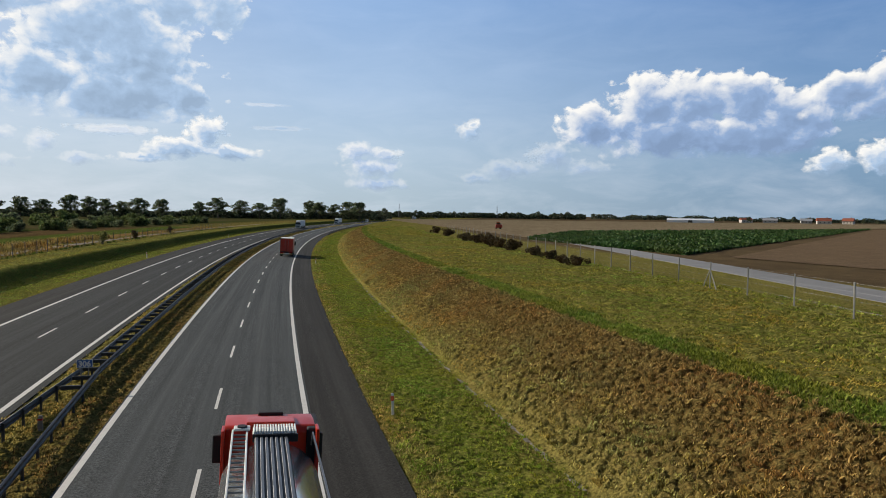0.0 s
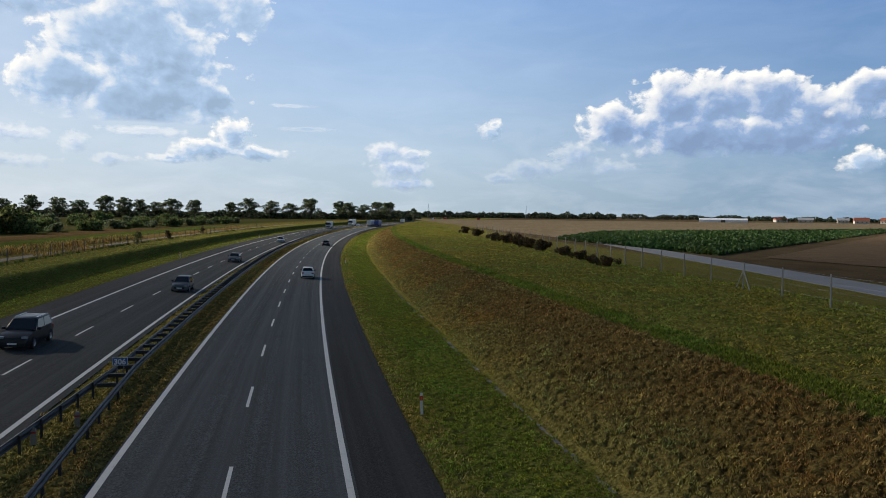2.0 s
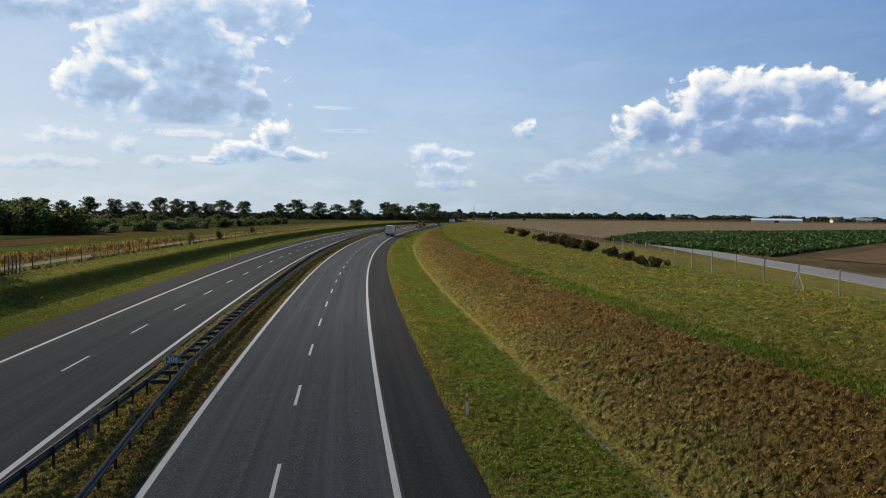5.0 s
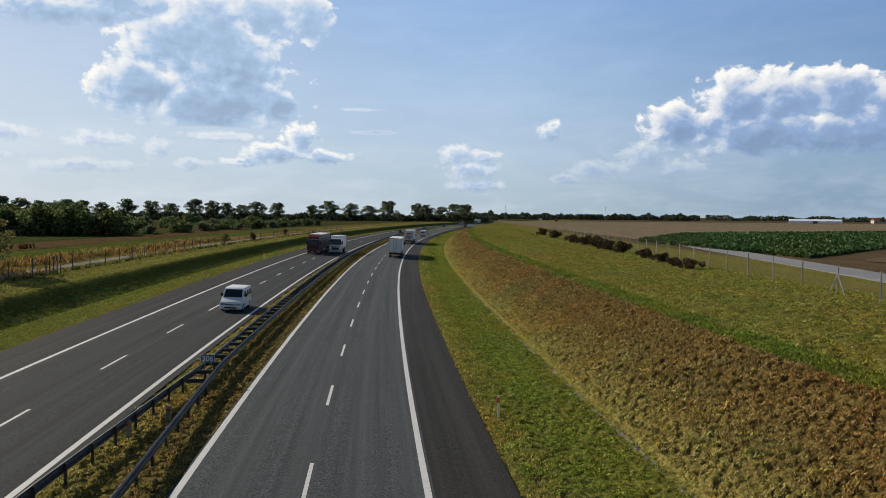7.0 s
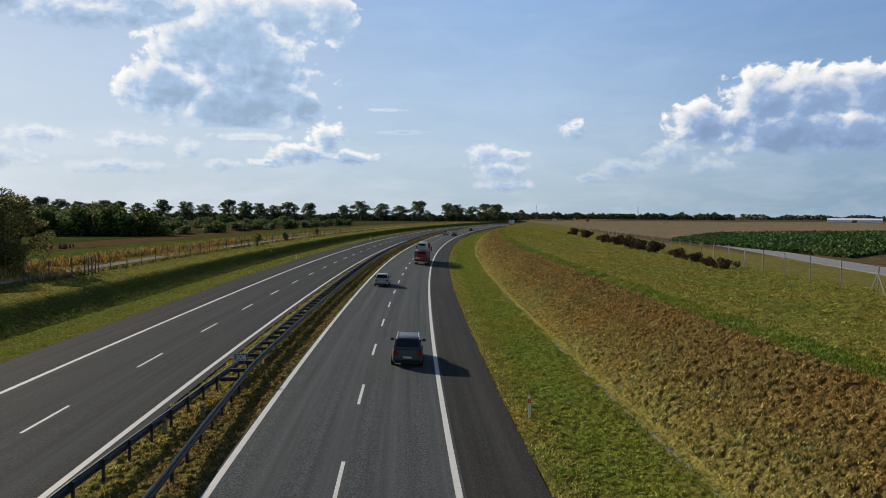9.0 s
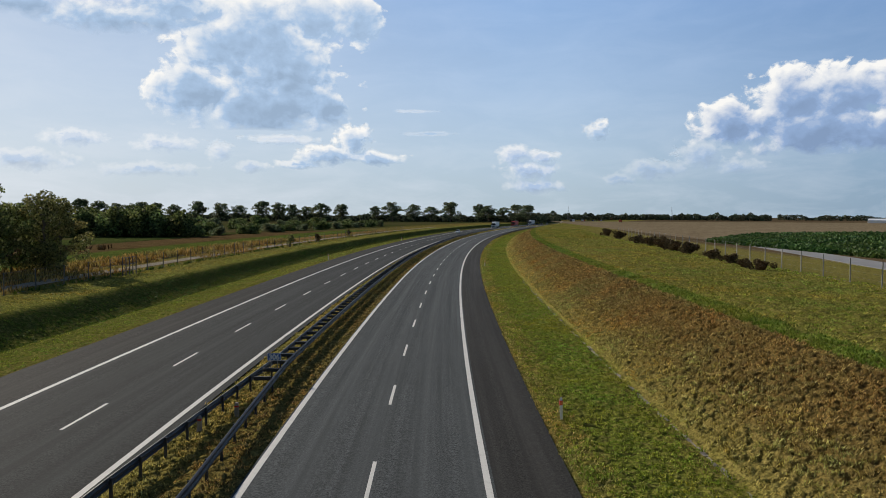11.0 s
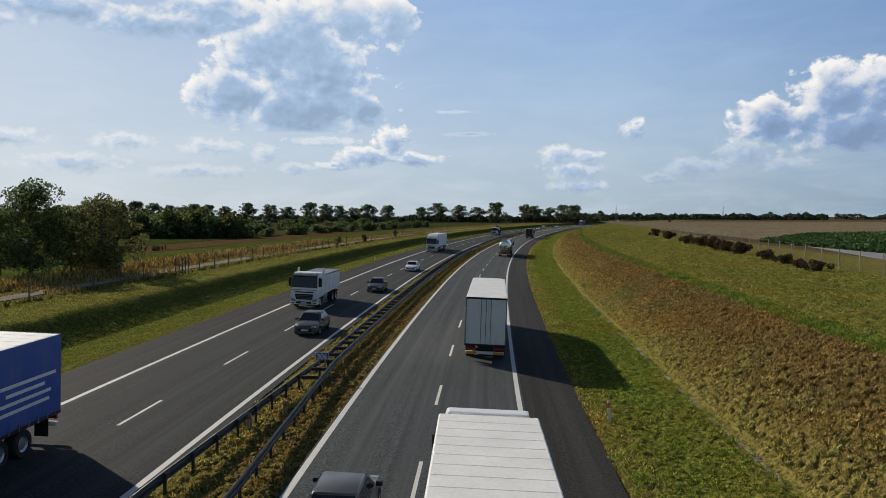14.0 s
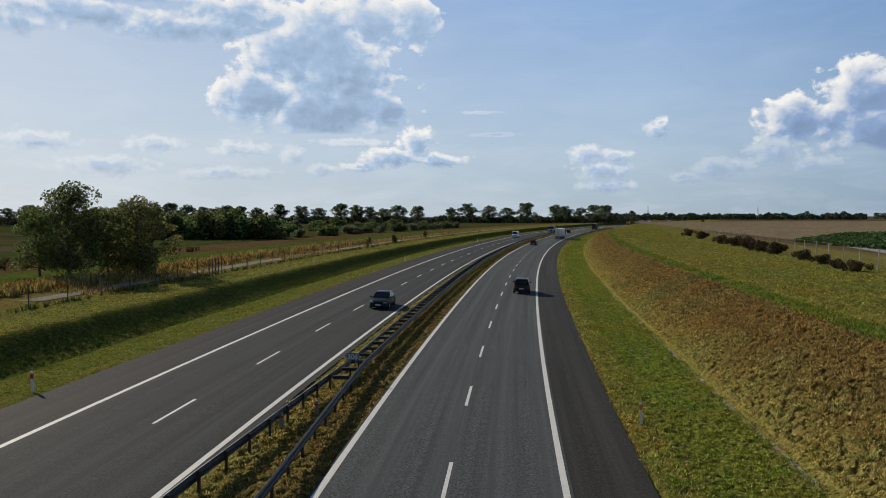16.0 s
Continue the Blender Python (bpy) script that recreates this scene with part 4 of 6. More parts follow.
def barrier():
    root = new("crash_barrier")
    root.location = (*on_line(20, -8.3), road_z(20, -8.3))
    back = Matrix.Translation(-root.location)
    M_RAIL = simple("dull_galvanised_rail", (0.035, 0.038, 0.044), 0.55, 0.35, 4, 0.35)
    stations = list(np.arange(6, 60, 2.0)) + list(np.arange(60, 420, 6.0))
    for side in (-1, 1):
        bm = swept([at_road(s, rail_o(s, side), -0.02) for s in stations], [(u * side, w) for u, w in W_BEAM], True)
        bmesh.ops.transform(bm, matrix=back, verts=bm.verts[:])
        part("rail", bm, M_RAIL, root)
    post_mesh = boxed((-0.05, 0.05), (-0.03, 0.03), (-0.35, 0.72), 0.008)
    cross_mesh = boxed((-0.42, 0.42), (-0.07, 0.07), (0.54, 0.72), 0.015)
    first_p = first_c = None
    for k in range(170):
        s = 12 + 2.0 * k
        turn = -math.degrees(float(np.interp(s, STA, HEAD)))
        if s < 38:
            spots = [rail_o(s, -1) + 0.06, rail_o(s, 1) - 0.06]
        else:
            spots = [-8.29]
        for o in spots:
            x, y, z = at_road(s, o, 0.0)
            if first_p is None:
                first_p = ob = part("post", post_mesh, M_RAIL, root)
            else:
                ob = new("post", first_p.data)
                ob.parent = root
            ob.matrix_basis = back @ pose(x, y, z, 0, 0, turn)
        if s >= 36:
            x, y, z = at_road(s, -8.29, 0.0)
            if first_c is None:
                first_c = ob = part("spacer", cross_mesh, M_RAIL, root)
            else:
                ob = new("spacer", first_c.data)
                ob.parent = root
            ob.matrix_basis = back @ pose(x, y, z, 0, 0, turn)
    tagged(root, "double-sided dark galvanised steel crash barrier in the grass reserve", "crash barrier")


barrier()


def side_barrier():
    root = new("roadside_barrier")
    M_RAIL = bpy.data.materials["dull_galvanised_rail"]
    part("rail", swept([at_road(s, 5.75, 0.05) for s in np.arange(286, 520, 6.0)], [(-u, w) for u, w in W_BEAM], True), M_RAIL, root)
    first = None
    for k in range(58):
        s = 287 + 4.0 * k
        if first is None:
            first = ob = part("post", boxed((-0.05, 0.05), (-0.03, 0.03), (-0.35, 0.8), 0.008), M_RAIL, root)
        else:
            ob = new("post", first.data)
            ob.parent = root
        ob.matrix_basis = pose(*at_road(s, 5.86))
    tagged(root, "steel crash barrier on the edge of the hard shoulder", "crash barrier")


side_barrier()


# ---- fences ----
def fence(name, line, height, material, label, wire_count=6, post=0.05, brace_at=()):
    root = new(name)
    first = None
    for i, (x, y, z) in enumerate(line):
        if first is None:
            first = ob = part("post", boxed((-post, post), (-post, post), (-0.3, height), 0.015), material, root)
        else:
            ob = new("post", first.data)
            ob.parent = root
        ob.matrix_basis = pose(x, y, z, 1.2 * math.sin(i * 5.1), 1.2 * math.sin(i * 3.7), i * 7.0)
    for k in range(wire_count):
        h = 0.08 + (height - 0.16) * k / (wire_count - 1)
        part("wire", swept([(x, y, z + h) for x, y, z in line], [(-0.003, -0.003), (0.003, -0.003), (0.0, 0.004)], True), M_STEEL, root)
    for i in brace_at:
        x, y, z = line[i]
        d = (Vector(line[i + 1]) - Vector(line[i - 1])).normalized()
        for sg in (-1, 1):
            bm = bmesh.new()
            limb(bm, (x + d.x * 1.3 * sg, y + d.y * 1.3 * sg, z - 0.1), (x, y, z + height * 0.72), 0.045, 0.045, 6)
            part("brace", bm, material, root)
    tagged(root, label, "fence")
    return root


FA, FB = Vector((25.3, 44.8)), Vector((20.1, 89.2))
FD = (FB - FA).normalized()
fence("wildlife_fence", [(*(FA + FD * (6.2 * k)), RIGHT_FLAT) for k in range(-6, 34)], 2.35, M_POST, "pale post and wire wildlife fence along the meadow", 5, 0.05, (9, 22))
fence("wildlife_fence", [(*on_line(s, -38.9), LEFT_FLAT) for s in np.arange(30, 330, 5.0)], 2.1, M_DARKPOST, "dark post and wire wildlife fence along the bank", 6, 0.05)


def service_gate():
    root = new("culvert_railing")
    for i in range(5):
        x, y = on_line(86.4 + 0.9 * i, -38.1)
        part("post", boxed((x - 0.05, x + 0.05), (y - 0.05, y + 0.05), (LEFT_FLAT - 0.4, LEFT_FLAT + 2.2), 0.01), M_DARKPOST, root)
    for h in (0.5, 1.3, 2.1):
        part("bar", swept([(*on_line(s, -38.1), LEFT_FLAT + h) for s in (86.4, 88.2, 90.0)], [(-0.03, -0.03), (0.03, -0.03), (0.03, 0.03), (-0.03, 0.03)], True), M_DARKPOST, root)
    tagged(root, "dark steel gate frame standing at the fence", "gate")


service_gate()
tagged(ribbon("farm_track", -43.6, -41.2, 60, 420, 0.0, crop_material("pale_sandy_track", (0.3, 0.26, 0.2), (0.4, 0.35, 0.28), 0.8)), "pale sandy farm track behind the fence", "track", kind="structure")
for v in bpy.data.objects["farm_track"].data.vertices:
    v.co.z = LEFT_FLAT + 0.06


# ---- delineator posts and the kilometre sign ----
def delineator():
    root = new("delineator_post")
    bm = loft([[(-0.06, -0.045, z), (0.06, -0.045, z), (0.05, 0.05, z), (-0.05, 0.05, z)] for z in (-0.2, 0.6, 0.95)] + [[(-0.045, -0.03, 1.02), (0.045, -0.03, 1.02), (0.04, 0.03, 0.98), (-0.04, 0.03, 0.98)]])
    part("post", bm, M_PLATE, root)
    part("red_band", boxed((-0.066, 0.066), (-0.055, 0.058), (0.66, 0.88), 0.01), M_TAIL_RED, root, "red band with a reflector")
    part("reflector", boxed((-0.03, 0.03), (-0.064, -0.05), (0.7, 0.84), 0.004), M_REFLECT, root)
    return root


M_PLATE = simple("white_plastic", (0.72, 0.72, 0.7), 0.5, 0.0, 9, 0.12, 0.05)
M_TAIL_RED = simple("red_band", (0.5, 0.03, 0.02), 0.45, 0.0, 9, 0.15, 0.05)
M_REFLECT = simple("reflector_glass", (0.8, 0.25, 0.1), 0.15, 0.0, 9, 0.1, 0.05)
d0 = delineator()
for i, (s, o) in enumerate([(33.1, 6.05), (133, 6.05), (233, 6.05), (32.5, -22.4), (132.5, -22.4), (232.5, -22.4)]):
    ob = d0 if i == 0 else copy_thing(d0, Matrix.Identity(4))
    ob.matrix_basis = pose(*on_line(s, o), ground_z(s, o) + 0.02, 0, 2 if i else -2, -math.degrees(float(np.interp(s, STA, HEAD))) + (0 if o > 0 else 180))
    tagged(ob, "white delineator post with a red band in the verge", "delineator", "delineator posts")


def km_sign():
    root = new("kilometre_sign")
    M_SIGN = simple("blue_sign_sheet", (0.06, 0.13, 0.33), 0.4, 0.0, 4, 0.12, 0.03)
    part("plate", boxed((-0.4, 0.4), (-0.012, 0.012), (1.12, 1.54), 0.008), M_SIGN, root, "blue sheet with white figures")
    part("border", boxed((-0.42, 0.42), (-0.004, 0.016), (1.1, 1.56), 0.01), M_PLATE, root)
    for sx in (-1, 1):
        bm = bmesh.new()
        limb(bm, (sx * 0.2, 0.03, 0), (sx * 0.2, 0.03, 1.5), 0.03, 0.03, 8)
        part("stake", bm, M_STEEL, root)
    cu = bpy.data.curves.new("figures", "FONT")
    cu.body, cu.size, cu.align_x, cu.extrude, cu.offset = "306", 0.44, "CENTER", 0.006, 0.014
    tmp = new("figures", cu)
    bpy.context.view_layer.update()
    me = bpy.data.meshes.new_from_object(tmp.evaluated_get(bpy.context.evaluated_depsgraph_get()))
    bpy.data.objects.remove(tmp)
    me.materials.clear()
    me.materials.append(M_PLATE)
    ob = new("numeral", me)
    ob.parent = root
    ob.matrix_basis = pose(0, -0.022, 1.17, 90, 0, 0)
    root.matrix_basis = pose(*at_road(38.6, -8.3, 0.05), 0, 0, 14) @ Matrix.Scale(0.86, 4)
    tagged(root, "small blue kilometre sign with the white number 306", "sign")
    # little marker posts between the rails
    for s, o in ((29.3, -9.2), (31.5, -8.3), (19.0, -9.0)):
        st = new("marker_stone")
        part("stone", loft([[(-0.09 * k, -0.09 * k, z), (0.09 * k, -0.09 * k, z), (0.09 * k, 0.09 * k, z), (-0.09 * k, 0.09 * k, z)] for z, k in ((-0.1, 1.0), (0.5, 0.95), (0.6, 0.6))]), M_CONCRETE, st)
        part("cap_band", boxed((-0.092, 0.092), (-0.092, 0.092), (0.4, 0.48), 0.01), M_TAIL_RED, st)
        st.matrix_basis = pose(*at_road(s, o), 0, 0, 20)
        tagged(st, "short pale marker post with a red band between the rails", "marker post", "marker posts")


km_sign()


# ---- the ditch at the foot of the slope: rough concrete channel slabs ----
def channel():
    root = new("drain_channel")
    first = None
    for k in range(150):
        s = 14 + 0.62 * k
        if first is None:
            first = ob = part("slab", boxed((-0.2, 0.2), (-0.28, 0.28), (-0.08, 0.06), 0.02), M_CONCRETE, root)
        else:
            ob = new("slab", first.data)
            ob.parent = root
        x, y = on_line(s, 11.1 + 0.03 * math.sin(k * 1.7))
        hid = 0.05 * noise.noise(Vector((k * 0.35, 0, 0)))
        ob.matrix_basis = pose(x, y, ground_z(s, 11.1) - 0.04 + 1.6 * hid, 0, 8 * math.sin(k * 2.9), -math.degrees(float(np.interp(s, STA, HEAD))) + 4 * math.sin(k * 5.3))
    tagged(root, "narrow concrete drain channel half grown over with grass", "drain", kind="structure")


channel()


# ---- far buildings and machines ----
M_WALL = simple("rendered_wall", (0.6, 0.56, 0.5), 0.8, 0.0, 2, 0.15)
M_ROOFRED = simple("red_tile_roof", (0.3, 0.09, 0.05), 0.75, 0.0, 3, 0.25)
M_ROOFGREY = simple("grey_sheet_roof", (0.35, 0.36, 0.38), 0.6, 0.0, 3, 0.2)


def house(w, d, h, roof, az, dist, roof_mat, label, turn=0.0):
    root = new("farm_house")
    part("wall", boxed((-w / 2, w / 2), (-d / 2, d / 2), (-0.3, h), 0.03), M_WALL, root)
    out = [(-d / 2 - 0.5, h - 0.05), (0, h + roof), (d / 2 + 0.5, h - 0.05), (0, h + 0.1)]
    part("roof", side_extrude([(-d / 2 - 0.5, h - 0.05), (0, h + roof), (d / 2 + 0.5, h - 0.05)], w / 2 + 0.4, 0.0), roof_mat, root)
    part("chimney", boxed((w * 0.2, w * 0.2 + 0.7), (-0.3, 0.4), (h + roof * 0.4, h + roof + 0.9), 0.02), M_ROOFRED, root)
    for sx in (-0.3, 0.0, 0.3):
        part("window", boxed((sx * w - 0.6, sx * w + 0.6), (-d / 2 - 0.04, -d / 2 + 0.1), (1.0, 2.3), 0.02), M_DARKPOST, root)
    root.matrix_basis = pose(*polar(az, dist), RIGHT_FLAT, 0, 0, az + turn)
    tagged(root, label, "house", "houses of the distant village")


house(14, 9, 3.4, 3.2, -27.4, 900, M_ROOFRED, "pale farmhouse with a red tiled roof on the horizon", 10)
house(11, 9, 3.4, 3.4, -28.9, 930, M_ROOFRED, "pale farmhouse with a red tiled roof on the horizon", -15)
house(12, 9, 3.2, 2.6, -26.3, 960, M_ROOFGREY, "pale farmhouse with a grey roof on the horizon", 5)
house(13, 8, 3.2, 2.4, -22.4, 940, M_ROOFRED, "pale farmhouse with a red tiled roof on the horizon", 25)
house(16, 8, 3.0, 2.4, -24.0, 960, M_ROOFGREY, "pale farmhouse with a grey roof on the horizon", 0)
shed = new("greenhouse_shed")
part("roof", side_extrude([(-8, 0), (-8, 2.6), (0, 4.2), (8, 2.6), (8, 0)], 23, 0.1), simple("white_sheet_roof", (0.85, 0.86, 0.87), 0.4, 0.0, 1, 0.06), shed)
part("door", boxed((-2, 2), (-8.1, -7.9), (0, 2.4), 0.02), M_DARKPOST, shed)
shed.matrix_basis = pose(*polar(-18.6, 800), RIGHT_FLAT, 0, 0, -18)
tagged(shed, "long low white shed on the horizon", "shed")
for i, (az, d, k) in enumerate(((-25.5, 880, 0.85), (-22.6, 930, 0.8), (-20.3, 960, 0.75), (-20.7, 900, 0.55), (-29.8, 900, 0.7), (-31.5, 900, 0.8), (-33.5, 880, 0.9), (-30.6, 940, 0.6))):
    plant(lone, *polar(az, d), RIGHT_FLAT, k * 0.8, i * 50, "dark round-crowned tree among the village houses", "village trees", "tree")


def lattice_mast(az, dist, h):
    root = new("radio_mast")
    for sx in (-1, 1):
        for sy in (-1, 1):
            bm = bmesh.new()
            limb(bm, (sx * 1.2, sy * 1.2, 0), (sx * 0.15, sy * 0.15, h), 0.14, 0.08, 5)
            part("leg", bm, M_STEEL, root)
    for i in range(8):
        z, k = h * (i + 0.5) / 8, 1.2 - 1.05 * (i + 0.5) / 8
        part("brace", boxed((-k, k), (-0.05, 0.05), (z - 0.06, z + 0.06)), M_STEEL, root)
    root.matrix_basis = pose(*polar(az, dist), RIGHT_FLAT)
    tagged(root, "thin steel lattice mast on the horizon", "mast", "masts on the horizon")


lattice_mast(-4.2, 980, 17)
lattice_mast(3.4, 960, 18)


# ---- strips of field beyond the track ----
def strip_field(name, o0, o1, s0, s1, a, b, label, scale=0.4):
    ob = ribbon(name, o0, o1, s0, s1, 0.0, crop_material(name + "_cover", a, b, scale), step=8.0)
    for i, v in enumerate(ob.data.vertices):
        v.co.z = LEFT_FLAT + 0.05
    tagged(ob, label, "field", kind="structure")


strip_field("ground_reed_strip", -52, -47, 40, 330, (0.2, 0.12, 0.045), (0.34, 0.22, 0.09), "orange-brown dry reed strip")
strip_field("ground_green_strip", -66, -53, 60, 330, (0.07, 0.1, 0.02), (0.14, 0.17, 0.04), "green crop strip")
strip_field("ground_weedy_strip", -84, -68, 60, 300, (0.1, 0.065, 0.03), (0.19, 0.13, 0.06), "brown weedy fallow strip")
strip_field("ground_crop_strip", -108, -86, 40, 260, (0.05, 0.075, 0.02), (0.1, 0.115, 0.035), "dull green crop strip")
strip_field("ground_bare_strip", -150, -112, 20, 160, (0.1, 0.075, 0.05), (0.15, 0.115, 0.075), "bare brown field strip")
blades("dry_reeds", 60, 200, -53, -46.5, 1.6, 0.9, 0.16, 0.5, M_REED, "orange-brown dry reeds in clumps", 6)
blades("dry_reeds", 60, 150, -84, -70, 0.5, 0.9, 0.25, 0.6, M_SCRUB, "brown weeds on the fallow strip", 6)


# ---- vehicles ----
def paint_shop():
    """Vehicle paint: each panel's own colour, clear coat, a film of road dust."""
    n = Nodes("vehicle_paint")
    own = n.t.nodes.new("ShaderNodeObjectInfo").outputs["Color"]
    pos = n.coords("Object")
    dust = n.noise(pos, 1.4, 5, 0.65)
    col = n.mix(n.range(dust, 0.45, 0.75, 0.0, 0.09), own, (0.24, 0.22, 0.19))
    return n.finish(col, n.range(dust, 0.3, 0.7, 0.28, 0.45), 0.0, None, Specular_IOR_Level=0.2, Coat_Weight=0.18, Coat_Roughness=0.08)


def tarp_cloth():
    n = Nodes("trailer_panel")
    own = n.t.nodes.new("ShaderNodeObjectInfo").outputs["Color"]
    pos = n.coords("Object")
    dirt, streak = n.noise(pos, 0.9, 5, 0.65), n.noise(n.scaled(pos, (3.0, 3.0, 0.25)), 2.0, 4, 0.6)
    col = n.mix(n.range(dirt, 0.42, 0.75, 0.0, 0.13), own, (0.3, 0.28, 0.24))
    col = n.mix(n.range(streak, 0.52, 0.75, 0.0, 0.15), col, (0.2, 0.19, 0.17))
    return n.finish(col, 0.5, 0.0, n.bump(streak, 0.12, 0.02))


M_VPAINT, M_TARP = paint_shop(), tarp_cloth()
M_GLASS = Nodes("tinted_vehicle_glass").finish((0.012, 0.014, 0.016), 0.06, 0.0, None, Specular_IOR_Level=0.7)
M_TYRE = simple("tyre_rubber", (0.018, 0.018, 0.018), 0.85, 0.0, 20, 0.3)
M_RIM = simple("wheel_rim_metal", (0.4, 0.4, 0.41), 0.35, 0.85, 12, 0.2)
M_BLACK = simple("black_plastic", (0.012, 0.012, 0.013), 0.65, 0.0, 12, 0.3)
M_ROOF = simple("pale_roof_sheet", (0.84, 0.83, 0.79), 0.6, 0.0, 3, 0.14)
M_CHROME = simple("polished_steel", (0.7, 0.71, 0.72), 0.18, 1.0, 4, 0.1, 0.03)
M_LAMP = simple("headlamp_glass", (0.3, 0.32, 0.34), 0.08, 0.0, 9, 0.15, 0.05)
M_TAIL = simple("red_tail_lamp", (0.42, 0.012, 0.01), 0.2, 0.0, 9, 0.2, 0.05)
M_AMBER = simple("amber_marker", (0.7, 0.26, 0.02), 0.3, 0.0, 9, 0.2, 0.05)
M_PLATE = simple("white_plate", (0.75, 0.75, 0.72), 0.4, 0.0, 9, 0.1, 0.05)
M_RED = simple("red_lettering", (0.45, 0.02, 0.025), 0.5, 0.0, 4, 0.15, 0.05)
M_INK = simple("dark_lettering", (0.03, 0.04, 0.09), 0.5, 0.0, 4, 0.15, 0.05)


def wheel(parent, x, y, r, w):
    n = 20
    prof = [(-w / 2, r * 0.62), (-w / 2, r * 0.93), (-w * 0.38, r), (w * 0.38, r), (w / 2, r * 0.93), (w / 2, r * 0.62)]
    tyre = part("wheel", loft([[(a, rad * math.cos(2 * math.pi * i / n), rad * math.sin(2 * math.pi * i / n)) for a, rad in prof] for i in range(n + 1)][:-1] + [[(a, rad, 0.0) for a, rad in prof]], False), M_TYRE, parent, smooth=False)
    tyre.location = (x, y, r)
    sgn = 1 if x > 0 else -1
    bm = bmesh.new()
    ring = []
    for a, rad in ((0.3, 0.63), (0.46, 0.6), (0.36, 0.45), (0.4, 0.2)):
        ring.append([(sgn * w * a, r * rad * math.cos(2 * math.pi * i / 12), r * rad * math.sin(2 * math.pi * i / 12)) for i in range(12)])
    bm.free()
    part("rim", loft(ring), M_RIM, tyre)
    return tyre


PAINTED = {"body", "roof", "cab", "bonnet", "box", "skirt", "tipper_body", "tank", "flap", "deflector", "side_panel", "boom"}


def base(name):
    return new(name)


def build_car(style):
    """A passenger car: sedan, hatch, wagon or suv."""
    L, W, H, belt, gc = {"sedan": (4.65, 1.8, 1.45, 0.93, 0.19), "hatch": (4.15, 1.76, 1.5, 0.94, 0.19), "wagon": (4.7, 1.8, 1.5, 0.94, 0.19), "suv": (4.6, 1.86, 1.7, 1.06, 0.25)}[style]
    root = base({"sedan": "sedan_car", "hatch": "hatchback_car", "wagon": "estate_car", "suv": "suv_car"}[style])
    h, hw = L / 2, W / 2
    tail = {"sedan": 0.95, "hatch": 0.97, "wagon": 0.97, "suv": 1.06}[style]
    rings = []
    for y, top, k in ((-h, 0.7, 0.8), (-h + 0.06, tail - 0.06, 0.9), (-h + 0.35, tail, 0.97), (-h + 1.0, belt + 0.01, 1.0), (0.0, belt, 1.0), (h - 1.35, belt - 0.01, 1.0), (h - 0.75, belt - 0.09, 0.98), (h - 0.25, belt - 0.2, 0.92), (h - 0.05, belt - 0.33, 0.84), (h, 0.5, 0.78)):
        w = hw * k
        rings.append([(-w * 0.9, y, gc), (-w, y, gc + 0.14), (-w, y, min(0.62, top - 0.05)), (-w * 0.94, y, top - 0.02), (-w * 0.5, y, top + 0.025), (w * 0.5, y, top + 0.025), (w * 0.94, y, top - 0.02), (w, y, min(0.62, top - 0.05)), (w, y, gc + 0.14), (w * 0.9, y, gc)])
    part("body", loft(rings), M_VPAINT, root, smooth=True)
    yb0, yt0 = {"sedan": (-h + 0.55, -h + 1.25), "hatch": (-h + 0.1, -h + 0.55), "wagon": (-h + 0.08, -h + 0.4), "suv": (-h + 0.08, -h + 0.4)}[style]
    yb1, yt1 = h - 1.2, h - 1.95
    wb, wt = hw * 0.93, hw * 0.74
    z0 = belt - 0.03

    def ring(y0, y1, w, z):
        return [(-w, y0, z), (w, y0, z), (w, y1, z), (-w, y1, z)]
    cabin = loft([ring(yb0, yb1, wb, z0), ring(yt0, yt1, wt, H - 0.05), ring(yt0 + 0.1, yt1 - 0.1, wt - 0.08, H)])
    bmesh.ops.bevel(cabin, geom=cabin.edges[:], offset=0.09, segments=3, affect="EDGES", clamp_overlap=True)
    part("roof", cabin, M_VPAINT, root, smooth=True)

    def lerp4(a, b, u, v):
        # a: bottom pair, b: top pair of points
        lo = Vector(a[0]).lerp(Vector(a[1]), u)
        hi = Vector(b[0]).lerp(Vector(b[1]), u)
        return lo.lerp(hi, v)
    B, T = ring(yb0, yb1, wb, z0), ring(yt0, yt1, wt, H - 0.05)
    for name, i, j, u0, u1 in (("rear_window", 0, 1, 0.07, 0.93), ("windscreen", 2, 3, 0.05, 0.95), ("side_window", 1, 2, 0.1, 0.5), ("side_window", 1, 2, 0.53, 0.9), ("side_window", 3, 0, 0.1, 0.47), ("side_window", 3, 0, 0.5, 0.9)):
        lo, hi = (B[i], B[j]), (T[i], T[j])
        v0 = 0.26 if (name == "rear_window" and style != "sedan") else 0.14
        part(name, pane([lerp4(lo, hi, u0, v0), lerp4(lo, hi, u1, v0), lerp4(lo, hi, u1, 0.94), lerp4(lo, hi, u0, 0.94)]), M_GLASS, root)
    for sx in (-1, 1):
        a, b = sorted((sx * hw * 0.52, sx * hw * 0.87))
        part("headlight", boxed((a, b), (h - 0.28, h - 0.03), (belt - 0.35, belt - 0.22), 0.03), M_LAMP, root)
        a, b = sorted((sx * hw * 0.6, sx * hw * 0.9))
        part("tail_light", boxed((a, b), (-h - 0.012, -h + 0.2), (0.7, 0.85 if style != "suv" else 0.98), 0.02), M_TAIL, root)
        a, b = sorted((sx * hw * 0.96, sx * (hw + 0.17)))
        part("wing_mirror", boxed((a, b), (yb1 - 0.35, yb1 - 0.2), (belt, belt + 0.15), 0.03), M_BLACK, root)
